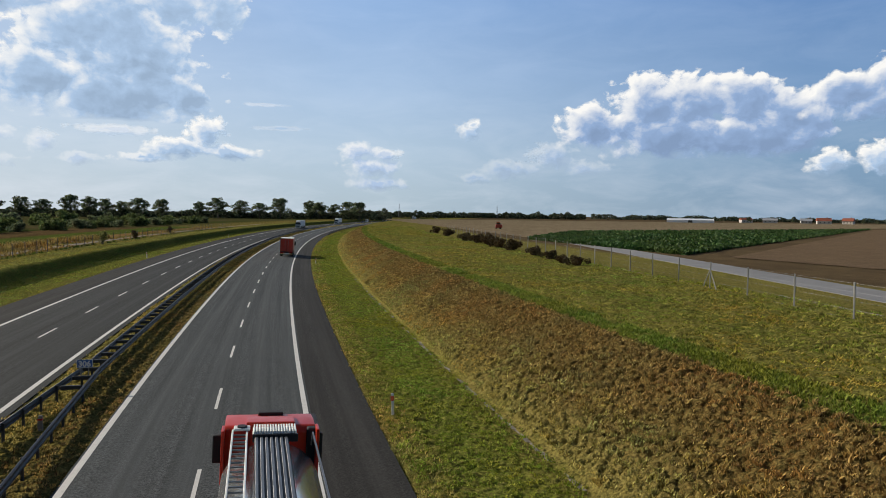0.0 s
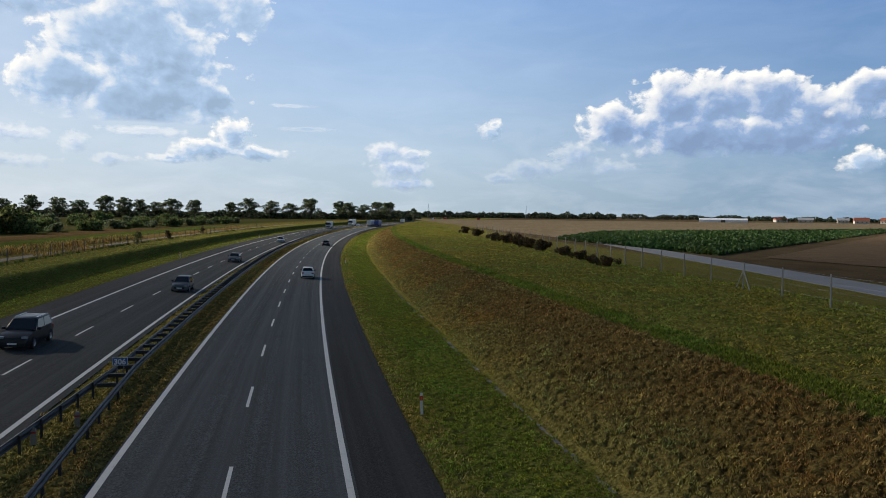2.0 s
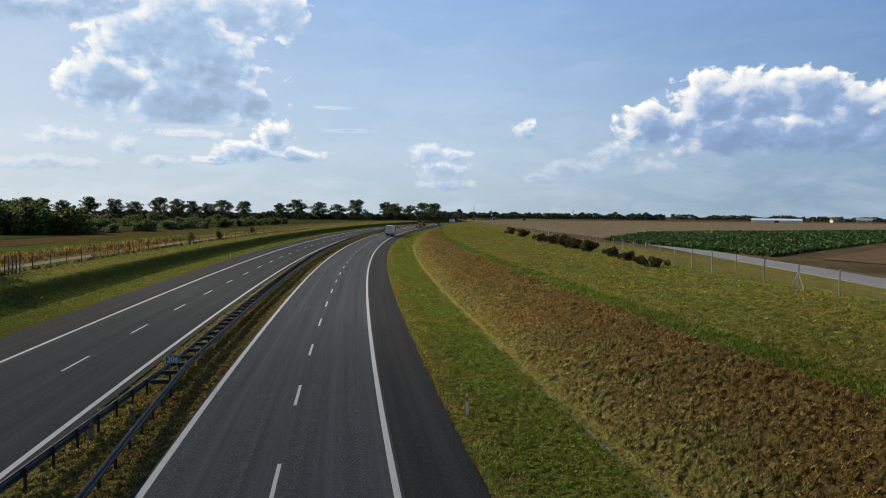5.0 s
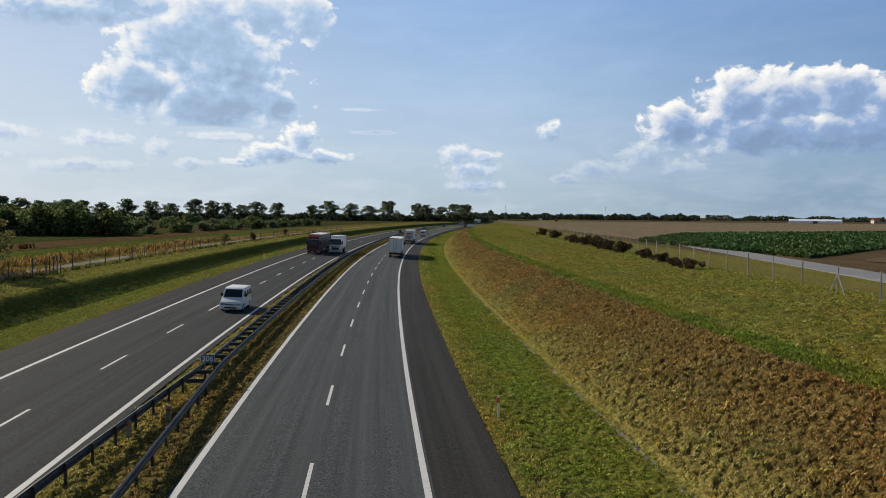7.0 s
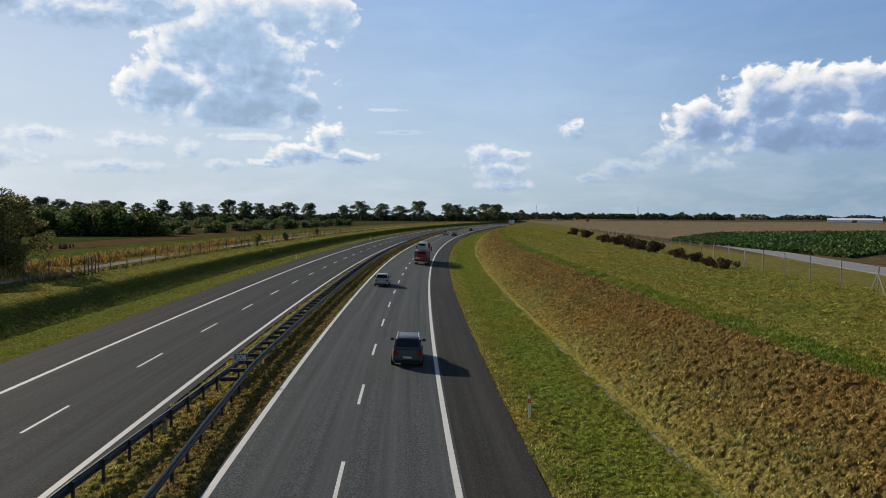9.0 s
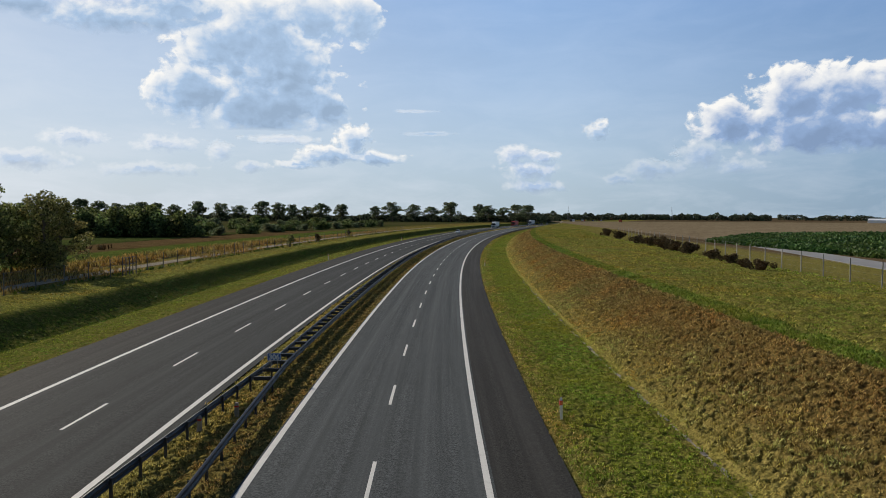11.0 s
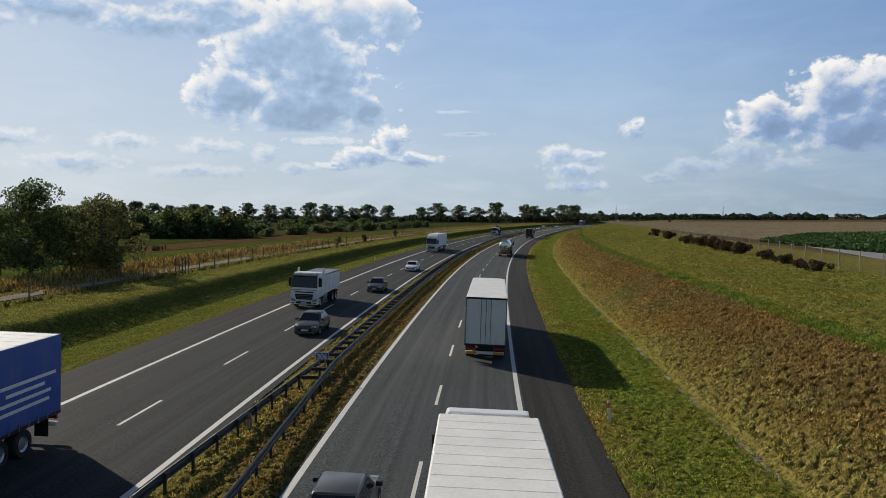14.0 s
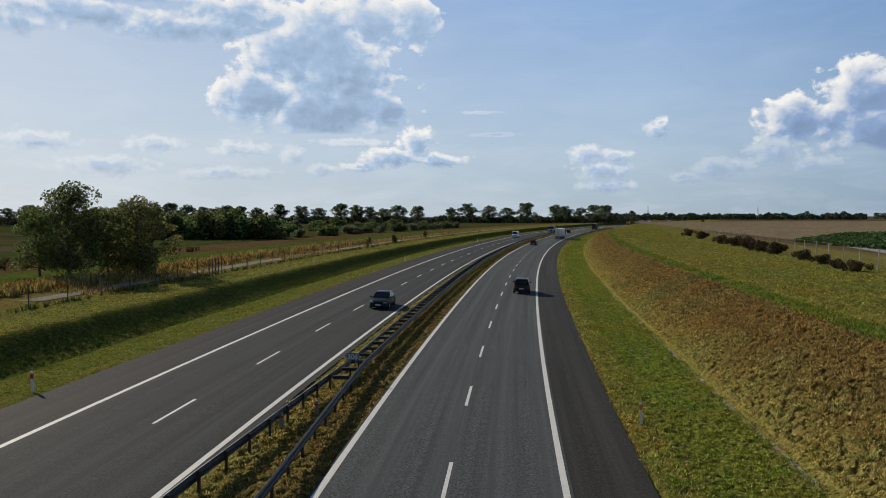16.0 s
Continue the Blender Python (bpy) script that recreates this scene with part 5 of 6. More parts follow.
    part("rear_bumper", boxed((-hw * 0.82, hw * 0.82), (-h - 0.03, -h + 0.15), (gc + 0.03, gc + 0.2), 0.03), M_BLACK, root)
    part("front_grille", boxed((-hw * 0.6, hw * 0.6), (h - 0.1, h + 0.012), (0.33, 0.52), 0.02), M_BLACK, root)
    part("licence_plate", boxed((-0.26, 0.26), (-h - 0.045, -h), (0.55, 0.66), 0.005), M_PLATE, root)
    part("front_plate", boxed((-0.26, 0.26), (h - 0.05, h + 0.028), (0.36, 0.47), 0.005), M_PLATE, root)
    if style in ("suv", "wagon"):
        for sx in (-1, 1):
            part("roof_rail", boxed((sx * wt * 0.9 - 0.02, sx * wt * 0.9 + 0.02), (yt0 + 0.15, yt1 - 0.15), (H + 0.0, H + 0.05), 0.01), M_CHROME, root)
    r = 0.32 if style != "suv" else 0.36
    for y in (-h + 0.85, h - 0.9):
        for sx in (-1, 1):
            wheel(root, sx * (hw - 0.08), y, r, 0.22)
    return root, L


def build_van(style):
    L, W, H = {"van": (5.6, 2.0, 2.45), "minivan": (4.8, 1.86, 1.95)}[style]
    root = base({"van": "panel_van", "minivan": "passenger_van"}[style])
    h, hw = L / 2, W / 2
    nose = 0.55 * H if style == "van" else 0.58 * H
    outline = [(-h, 0.35), (-h + 0.02, H * 0.75), (-h + 0.12, H - 0.03), (-h + 0.5, H), (h - 2.0, H), (h - 1.65, H - 0.08), (h - 0.95, nose), (h - 0.2, nose - 0.28), (h, nose - 0.6), (h, 0.3), (h - 0.1, 0.22), (-h + 0.1, 0.25)]
    part("body", side_extrude(outline, hw, 0.08, 0.9), M_VPAINT, root, smooth=True)

    def edge(y, z):
        f = max(0.0, (z - 0.22) / (H - 0.22) - 0.45) / 0.55
        return hw * (1 - 0.1 * f)
    za, zb = nose + 0.06, H - 0.16
    ya, yb = h - 0.98, h - 1.58
    part("windscreen", pane([(-edge(ya, za) + 0.12, ya - 0.03, za), (-edge(yb, zb) + 0.14, yb, zb), (edge(yb, zb) - 0.14, yb, zb), (edge(ya, za) - 0.12, ya - 0.03, za)][::-1], 0.05), M_GLASS, root)
    n_side = ((h - 2.3, h - 1.25),) if style == "van" else ((h - 2.3, h - 1.35), (h - 3.35, h - 2.45), (-h + 0.25, h - 3.5))
    for sx in (-1, 1):
        for y0, y1 in n_side:
            z0, z1 = nose + 0.08, H - 0.28
            c = [(sx * edge(y0, z0), y0, z0), (sx * edge(y1, z0), y1, z0), (sx * edge(y0, z1), y1 - 0.28, z1), (sx * edge(y1, z1), y0, z1)]
            part("side_window", pane(c if sx > 0 else c[::-1]), M_GLASS, root)
        a, b = sorted((sx * 0.04, sx * hw * 0.8))
        part("rear_window", boxed((a, b), (-h - 0.02, -h + 0.03), (H * 0.6, H * 0.8), 0.012), M_GLASS, root)
        a, b = sorted((sx * (hw - 0.2), sx * (hw - 0.03)))
        part("tail_light", boxed((a, b), (-h - 0.03, -h + 0.05), (0.75, 1.25), 0.015), M_TAIL, root)
        a, b = sorted((sx * hw * 0.5, sx * hw * 0.92))
        part("headlight", boxed((a, b), (h - 0.3, h + 0.015), (nose - 0.66, nose - 0.36), 0.06), M_LAMP, root)
        a, b = sorted((sx * hw, sx * (hw + 0.2)))
        part("wing_mirror", boxed((a, b), (h - 1.45, h - 1.3), (nose + 0.1, nose + 0.38), 0.03), M_BLACK, root)
    part("rear_door_seam", boxed((-0.012, 0.012), (-h - 0.012, -h + 0.02), (0.5, H * 0.9)), M_BLACK, root)
    part("rear_bumper", boxed((-hw * 0.95, hw * 0.95), (-h - 0.06, -h + 0.1), (0.3, 0.5), 0.03), M_BLACK, root)
    part("front_bumper", boxed((-hw * 0.95, hw * 0.95), (h - 0.25, h + 0.05), (0.26, 0.6), 0.06), M_VPAINT, root)
    part("lower_grille", boxed((-hw * 0.6, hw * 0.6), (h - 0.1, h + 0.056), (0.32, 0.46), 0.02), M_BLACK, root)
    part("front_plate", boxed((-0.26, 0.26), (h, h + 0.066), (0.47, 0.57), 0.005), M_PLATE, root)
    part("licence_plate", boxed((-0.26, 0.26), (-h - 0.07, -h), (0.55, 0.66), 0.005), M_PLATE, root)
    part("front_grille", boxed((-hw * 0.45, hw * 0.45), (h - 0.1, h + 0.015), (nose - 0.62, nose - 0.46), 0.02), M_BLACK, root)
    for y in (-h + 1.05, h - 0.95):
        for sx in (-1, 1):
            wheel(root, sx * (hw - 0.1), y, 0.34, 0.24)
    return root, L


def build_cab(root, front, W=2.5, H=3.7, back=2.1):
    """The driver's cab of a lorry with its front at y = front."""
    hw = W / 2
    out = [(front - back, 0.95), (front - back, H - 0.1), (front - back + 0.15, H), (front - 0.75, H - 0.02), (front - 0.3, H - 0.45), (front - 0.12, 2.35), (front, 1.75), (front, 0.45), (front - 0.12, 0.32), (front - 0.9, 0.35), (front - 1.0, 0.95)]
    part("cab", side_extrude(out, hw, 0.09, 0.94), M_VPAINT, root, smooth=True)
    part("screen_surround", pane([(-hw + 0.05, front - 0.035, 1.8), (hw - 0.05, front - 0.035, 1.8), (hw - 0.12, front - 0.2, 2.96), (-hw + 0.12, front - 0.2, 2.96)], 0.035), M_BLACK, root)
    part("windscreen", pane([(-hw + 0.12, front - 0.05, 1.93), (hw - 0.12, front - 0.05, 1.93), (hw - 0.17, front - 0.19, 2.9), (-hw + 0.17, front - 0.19, 2.9)], 0.05), M_GLASS, root)
    part("sun_visor", loft([[(-hw + 0.14, front - 0.25, 3.1), (hw - 0.14, front - 0.25, 3.1), (hw - 0.14, front - 0.25, 2.93), (-hw + 0.14, front - 0.25, 2.93)], [(-hw + 0.2, front + 0.1, 2.98), (hw - 0.2, front + 0.1, 2.98), (hw - 0.2, front + 0.1, 2.9), (-hw + 0.2, front + 0.1, 2.9)]]), M_BLACK, root)
    out = [(-hw + 0.38, 1.52), (hw - 0.38, 1.52), (hw - 0.5, 0.8), (-hw + 0.5, 0.8)]
    part("front_grille", loft([[(x, front - 0.1, z) for x, z in out], [(x, front + 0.014, z) for x, z in out]]), M_BLACK, root)
    part("badge_strip", boxed((-hw + 0.1, hw - 0.1), (front - 0.1, front + 0.008), (1.66, 1.69), 0.003), M_BLACK, root)
    part("grille_band", boxed((-hw + 0.43, hw - 0.43), (front - 0.02, front + 0.035), (1.3, 1.42), 0.012), M_VPAINT, root)
    for k in range(3):
        part("grille_slat", boxed((-hw + 0.52, hw - 0.52), (front - 0.02, front + 0.03), (0.88 + 0.13 * k, 0.92 + 0.13 * k), 0.006), M_STEEL, root)
    part("lower_intake", boxed((-hw + 0.55, hw - 0.55), (front - 0.1, front + 0.058), (0.42, 0.64), 0.02), M_BLACK, root)
    for sx in (-1, 1):
        for k in range(2):
            a, b = sorted((sx * (hw - 0.04), sx * (hw + 0.012)))
            part("cab_step", boxed((a, b), (front - 0.85, front - 0.35), (0.5 + 0.35 * k, 0.62 + 0.35 * k), 0.02), M_BLACK, root)
        a, b = sorted((sx * (hw - 0.1), sx * (hw - 0.02)))
        part("wind_deflector", boxed((a, b), (front - 2.6, front - 2.05), (1.0, 3.5), 0.03), M_VPAINT, root)
    part("front_bumper", boxed((-hw, hw), (front - 0.4, front + 0.05), (0.35, 0.72), 0.05), M_VPAINT, root)
    part("front_plate", boxed((-0.26, 0.26), (front, front + 0.07), (0.45, 0.56), 0.005), M_PLATE, root)
    for sx in (-1, 1):
        a, b = sorted((sx * (hw - 0.5), sx * (hw - 0.06)))
        part("headlight", pane([(sx * (hw - 0.06), front + 0.02, 0.62), (sx * (hw - 0.5), front + 0.02, 0.62), (sx * (hw - 0.46), front + 0.02, 0.78), (sx * (hw - 0.04), front + 0.0, 0.94)][::sx], 0.04, 0.08), M_LAMP, root)
        a, b = sorted((sx * (hw - 0.42), sx * (hw - 0.12)))
        part("fog_lamp", boxed((a, b), (front - 0.1, front + 0.06), (0.44, 0.54), 0.02), M_BLACK, root)
        c = [(sx * (hw - 0.0), front - 1.25, 1.95), (sx * hw, front - 0.3, 1.95), (sx * (hw - 0.04), front - 0.42, 2.75), (sx * (hw - 0.04), front - 1.2, 2.75)]
        part("side_window", pane(c if sx > 0 else c[::-1], 0.015), M_GLASS, root)
        a, b = sorted((sx * (hw + 0.03), sx * (hw + 0.28)))
        part("wing_mirror", boxed((a, b), (front - 0.42, front - 0.25), (1.95, 2.75), 0.04), M_BLACK, root)
        wheel(root, sx * (hw - 0.2), front - 1.35, 0.5, 0.32)
        a, b = sorted((sx * (hw - 0.45), sx * (hw - 0.08)))
        part("wheel_arch", boxed((a, b), (front - 1.95, front - 0.85), (0.95, 1.08), 0.04), M_BLACK, root)


def tail_bar(root, rear, W=2.5):
    hw = W / 2
    part("underrun_bar", boxed((-hw + 0.06, hw - 0.06), (rear - 0.02, rear + 0.12), (0.5, 0.68), 0.02), M_PLATE, root)
    for sx in (-1, 1):
        a, b = sorted((sx * (hw - 0.72), sx * (hw - 0.08)))
        part("amber_board", boxed((a, b), (rear - 0.045, rear), (0.52, 0.66), 0.005), M_AMBER, root)
        part("tail_light", boxed((a, b), (rear - 0.03, rear + 0.1), (0.78, 0.94), 0.015), M_TAIL, root)
        a, b = sorted((sx * (hw - 0.62), sx * (hw - 0.1)))
        part("mud_flap", boxed((a, b), (rear + 0.55, rear + 0.58), (0.25, 0.95)), M_BLACK, root)


def cargo_box(root, rear, front, W, z0, z1, ribs=True):
    hw = W / 2
    part("box", boxed((-hw, hw), (rear, front), (z0, z1), 0.035), M_TARP, root)
    # rear door frame, seam, hinges and bolts
    for sx in (-1, 1):
        a, b = sorted((sx * (hw - 0.07), sx * hw))
        part("door_post", boxed((a, b), (rear - 0.03, rear + 0.02), (z0, z1), 0.01), M_STEEL, root)
        part("lock_rod", boxed((sx * 0.3 - 0.018, sx * 0.3 + 0.018), (rear - 0.035, rear), (z0 + 0.05, z1 - 0.1), 0.008), M_STEEL, root)
    part("door_seam", boxed((-0.015, 0.015), (rear - 0.012, rear + 0.01), (z0 + 0.03, z1 - 0.1)), M_BLACK, root)
    part("roof_beam", boxed((-hw, hw), (rear - 0.035, rear + 0.06), (z1 - 0.1, z1 + 0.012), 0.01), M_BLACK, root)
    part("floor_rail", boxed((-hw - 0.012, hw + 0.012), (rear - 0.02, front), (z0 - 0.12, z0), 0.02), M_BLACK, root)
    part("roof_sheet", boxed((-hw + 0.03, hw - 0.03), (rear + 0.08, front - 0.02), (z1 - 0.02, z1 + 0.014), 0.008), M_ROOF, root, "pale roof sheet")
    bm = bmesh.new()
    for sx in (-1, 1):
        a, b = sorted((sx * hw, sx * (hw + 0.022)))
        for i in range(int((front - rear) / 0.55)):
            box(bm, (a, b), (rear + 0.3 + 0.55 * i, rear + 0.36 + 0.55 * i), (z0 - 0.1, z0 + 0.16))
    tagged(part("strap_row", bm, M_STEEL, root), kind="stuff")
    if ribs:
        k = int((front - rear) / 0.62)
        for i in range(1, k):
            y = rear + (front - rear) * i / k
            part("roof_bow", boxed((-hw + 0.05, hw - 0.05), (y - 0.04, y + 0.04), (z1 - 0.02, z1 + 0.019), 0.004), M_ROOF, root)


def build_truck(style):
    """Lorries: tractor with box trailer, rigid box lorry, tipper, tanker, low loader, crane carrier, car transporter."""
    L = {"truck": 16.5, "boxtruck": 9.0, "tipper": 9.0, "tanker": 15.0, "silo": 15.0, "lowloader": 14.0, "crane": 13.0, "transporter": 14.0}[style]
    root = base({"truck": "articulated_lorry", "boxtruck": "box_lorry", "tipper": "tipper_lorry", "tanker": "tank_lorry", "silo": "silo_lorry", "lowloader": "low_loader", "crane": "equipment_carrier", "transporter": "car_transporter"}[style])
    h = L / 2
    W = 2.55
    build_cab(root, h, 2.5, 3.2 if style in ("boxtruck", "tipper", "crane", "lowloader") else 3.45)
    part("chassis", boxed((-0.45, 0.45), (-h + 0.3, h - 0.6), (0.7, 0.98), 0.02), M_BLACK, root)
    tail_bar(root, -h)
    part("licence_plate", boxed((-0.26, 0.26), (-h - 0.05, -h), (0.53, 0.64), 0.005), M_PLATE, root)
    rear_axles = {"truck": (-h + 2.2, -h + 3.5, -h + 4.8, h - 4.9), "tanker": (-h + 1.8, -h + 3.1, -h + 4.4, h - 4.9), "silo": (-h + 1.8, -h + 3.1, -h + 4.4, h - 4.9), "boxtruck": (-h + 2.2,), "tipper": (-h + 1.5, -h + 2.85), "lowloader": (-h + 2.0, -h + 3.3, h - 4.9), "crane": (-h + 2.0, -h + 3.3), "transporter": (-h + 2.5, -h + 3.8, h - 4.6)}[style]
    for y in rear_axles:
        for sx in (-1, 1):
            wheel(root, sx * (W / 2 - 0.25), y, 0.5, 0.45)
    for sx in (-1, 1):
        a, b = sorted((sx * (W / 2 - 0.55), sx * (W / 2 - 0.06)))
        part("fuel_tank", boxed((a, b), (h - 4.0, h - 2.6), (0.42, 0.95), 0.1), M_STEEL, root)
    if style == "truck":
        cargo_box(root, -h, h - 2.75, W, 1.12, 4.0)
        part("deflector", side_extrude([(h - 2.4, 3.3), (h - 2.4, 3.97), (h - 2.0, 3.98), (h - 1.45, 3.82), (h - 0.8, 3.5), (h - 0.72, 3.42), (h - 0.9, 3.38)], 1.17, 0.06, 0.9), M_VPAINT, root)
        for sx in (-1, 1):
            a, b = sorted((sx * (W / 2 - 0.06), sx * W / 2))
            part("pallet_box", boxed(sorted((sx * (W / 2 - 0.5), sx * (W / 2 - 0.04))), (-h + 6.3, -h + 8.5), (0.46, 0.98), 0.03), M_PLATE, root, "white pallet box")
            for z in (0.5, 0.78):
                part("side_guard", boxed((a, b), (-h + 5.7, h - 6.2), (z, z + 0.12), 0.02), M_STEEL, root)
    elif style == "boxtruck":
        cargo_box(root, -h, h - 2.3, W, 1.05, 3.65)
    elif style == "tipper":
        hw = W / 2
        out = [(-h, 1.2), (-h + 0.1, 2.75), (h - 2.4, 2.85), (h - 2.4, 1.1)]
        part("tipper_body", side_extrude(out, hw, 0.03), M_TARP, root)
        part("load_cover", boxed((-hw + 0.06, hw - 0.06), (-h + 0.15, h - 2.5), (2.8, 2.95), 0.06), M_STEEL, root)
        for sx in (-1, 1):
            for i in range(5):
                y = -h + 0.4 + i * 1.35
                a, b = sorted((sx * hw, sx * (hw + 0.05)))
                part("side_rib", boxed((a, b), (y, y + 0.12), (1.2, 2.75), 0.01), M_TARP, root)
        part("tailgate", boxed((-hw + 0.08, hw - 0.08), (-h - 0.05, -h + 0.02), (1.3, 2.6), 0.03), M_TARP, root)
    elif style == "tanker":
        rings, n = [], 24
        for y, k in ((-h, 0.55), (-h + 0.05, 0.85), (-h + 0.3, 1.0), (h - 3.1, 1.0), (h - 2.85, 0.85), (h - 2.8, 0.55)):
            rings.append([(1.2 * k * math.cos(2 * math.pi * i / n), y, 2.35 + 1.15 * k * math.sin(2 * math.pi * i / n)) for i in range(n)])
        part("tank", loft(rings), M_CHROME, root, "polished steel tank", True)
        part("walkway", boxed((-0.35, 0.35), (-h + 0.6, h - 3.4), (3.48, 3.56), 0.01), M_STEEL, root)
        for i in range(4):
            y = -h + 1.6 + i * 2.6
            part("manhole", boxed((-0.25, 0.25), (y, y + 0.5), (3.55, 3.68), 0.04), M_STEEL, root)
        for sx in (-1, 1):
            part("ladder_rail", boxed((sx * 0.22 - 0.02, sx * 0.22 + 0.02), (-h - 0.12, -h - 0.08), (1.0, 3.5), 0.01), M_STEEL, root)
        for i in range(8):
            part("ladder_rung", boxed((-0.22, 0.22), (-h - 0.115, -h - 0.085), (1.1 + i * 0.3, 1.13 + i * 0.3)), M_STEEL, root)
        part("hazard_board", boxed((-1.1, 1.1), (-h - 0.03, -h), (1.0, 1.2), 0.01), M_AMBER, root)
    elif style == "silo":
        rings, n = [], 20
        for y, k in ((-h, 0.6), (-h + 0.08, 0.88), (-h + 0.4, 1.0), (h - 3.0, 1.0), (h - 2.7, 0.88), (h - 2.62, 0.6)):
            rings.append([(1.22 * k * math.cos(2 * math.pi * i / n), y, 2.2 + 1.15 * k * math.sin(2 * math.pi * i / n)) for i in range(n)])
        part("tank", loft(rings), M_CHROME, root, "polished steel tank", True)
        part("walkway", boxed((-0.42, 0.42), (-h + 0.6, h - 2.95), (3.36, 3.42), 0.01), M_BLACK, root)
        for x in (-0.36, -0.24, -0.12, 0.0, 0.12, 0.24, 0.36):
            part("walkway_slat", boxed((x - 0.035, x + 0.035), (-h + 0.6, h - 2.98), (3.42, 3.45), 0.008), M_STEEL, root)
        bm = bmesh.new()
        for i in range(16):
            box(bm, (-0.44 + 0.068 * i, -0.396 + 0.068 * i), (h - 2.85, h - 2.2), (3.46, 3.56), 0.012)
        box(bm, (-0.46, 0.64), (h - 2.86, h - 2.19), (3.43, 3.475), 0.01)
        part("ribbed_cover", bm, M_PLATE, root, "white ribbed cover")
        part("cover_bracket", boxed((-0.46, 0.66), (h - 2.95, h - 2.87), (3.3, 3.5), 0.01), M_BLACK, root)
        for x in (-0.95, -0.6):
            part("ladder_rail", boxed((x - 0.025, x + 0.025), (-h + 1.5, h - 2.3), (3.4, 3.46), 0.01), M_PLATE, root)
        for i in range(26):
            part("ladder_rung", boxed((-0.95, -0.6), (h - 2.7 - 0.3 * i, h - 2.66 - 0.3 * i), (3.4, 3.44), 0.008), M_STEEL, root)
        part("filter_plate", boxed((-0.93, -0.52), (h - 2.5, h - 2.15), (3.46, 3.52), 0.02), M_PLATE, root)
        part("filter_cap", loft([[(-0.72 + r * math.cos(i * 0.524), h - 2.32 + r * math.sin(i * 0.524), z) for i in range(12)] for z, r in ((3.5, 0.13), (3.56, 0.12))]), M_BLACK, root)
        for x in (1.0,):
            part("hand_rail", swept([(x, -h + 1.0, 3.25), (x, -h + 1.2, 3.6), (x, h - 3.2, 3.6), (x, h - 2.9, 3.2)], [(-0.02, -0.02), (0.02, -0.02), (0.02, 0.02), (-0.02, 0.02)], True), M_STEEL, root)
        part("roof_hatch", boxed((-0.32, 0.36), (h - 0.95, h - 0.72), (3.42, 3.52), 0.03), M_BLACK, root)
        part("air_duct", boxed((0.93, 1.27), (h - 2.2, h - 0.7), (2.4, 3.42), 0.06), M_BLACK, root)
        part("roof_shield", side_extrude([(h - 2.05, 3.4), (h - 2.05, 3.56), (h - 1.95, 3.56), (h - 1.25, 3.5), (h - 1.15, 3.4)], 0.62, 0.03), M_VPAINT, root)
    elif style == "lowloader":
        part("loading_bed", boxed((-W / 2, W / 2), (-h, h - 3.2), (0.85, 1.05), 0.03), M_STEEL, root, "grey steel loading bed")
        for i in range(12):
            y = -h + 0.4 + i * 0.75
            part("bed_slat", boxed((-W / 2 + 0.1, W / 2 - 0.1), (y, y + 0.45), (1.05, 1.08), 0.01), M_PLATE, root)
        part("box", boxed((-W / 2, W / 2), (h - 3.2, h - 2.2), (1.05, 3.35), 0.05), M_VPAINT, root)
        for sx in (-1, 1):
            a, b = sorted((sx * 0.5, sx * 1.15))
            part("ramp", boxed((a, b), (-h - 0.05, -h + 0.1), (0.95, 2.1), 0.03), M_STEEL, root)
    elif style == "crane":
        part("loading_bed", boxed((-W / 2, W / 2), (-h, h - 2.4), (1.0, 1.25), 0.03), M_BLACK, root)
        part("machine_body", side_extrude([(-h + 2.2, 1.7), (-h + 2.0, 2.9), (-h + 3.3, 3.3), (-h + 4.6, 3.1), (-h + 5.0, 1.8)], 1.05, 0.08), M_PLATE, root, "white loader body")
        part("machine_cab", boxed((-0.55, 0.55), (-h + 3.0, -h + 4.1), (3.1, 3.85), 0.06), M_GLASS, root)
        part("boom", boxed((-0.15, 0.15), (-h + 4.2, h - 2.8), (1.9, 2.25), 0.04), M_BLACK, root)
        part("tail_board", boxed((-W / 2, W / 2), (-h, -h + 0.1), (1.25, 3.2), 0.02), M_BLACK, root)
        for y in (-h + 2.6, -h + 4.5):
            for sx in (-1, 1):
                wheel(root, sx * 0.85, y, 0.6, 0.4).location.z = 1.85
    else:
        for z in (1.0, 2.35):
            part("deck", boxed((-W / 2 + 0.05, W / 2 - 0.05), (-h, h - 2.3 if z < 2 else h - 0.6), (z, z + 0.12), 0.02), M_STEEL, root)
        for i in range(6):
            y = -h + 0.3 + i * 2.2
            for sx in (-1, 1):
                a, b = sorted((sx * (W / 2 - 0.14), sx * (W / 2 - 0.02)))
                part("deck_post", boxed((a, b), (y, y + 0.12), (1.0, 2.5), 0.01), M_STEEL, root)
        for y0, z0, colour in ((-h + 0.4, 1.12, (0.45, 0.01, 0.012, 1)), (-h + 5.2, 1.12, (0.1, 0.1, 0.11, 1)), (-h + 0.3, 2.47, (0.5, 0.52, 0.55, 1)), (-h + 5.0, 2.47, (0.6, 0.6, 0.62, 1))):
            out = [(y0, 0.25 + z0), (y0 + 0.05, 0.9 + z0), (y0 + 0.35, 1.4 + z0), (y0 + 2.2, 1.42 + z0), (y0 + 3.1, 0.95 + z0), (y0 + 4.1, 0.75 + z0), (y0 + 4.2, 0.3 + z0)]
            c = part("carried_car", side_extrude(out, 0.86, 0.05, 0.8), M_VPAINT, root, "new car carried on the deck")
            c.color = colour
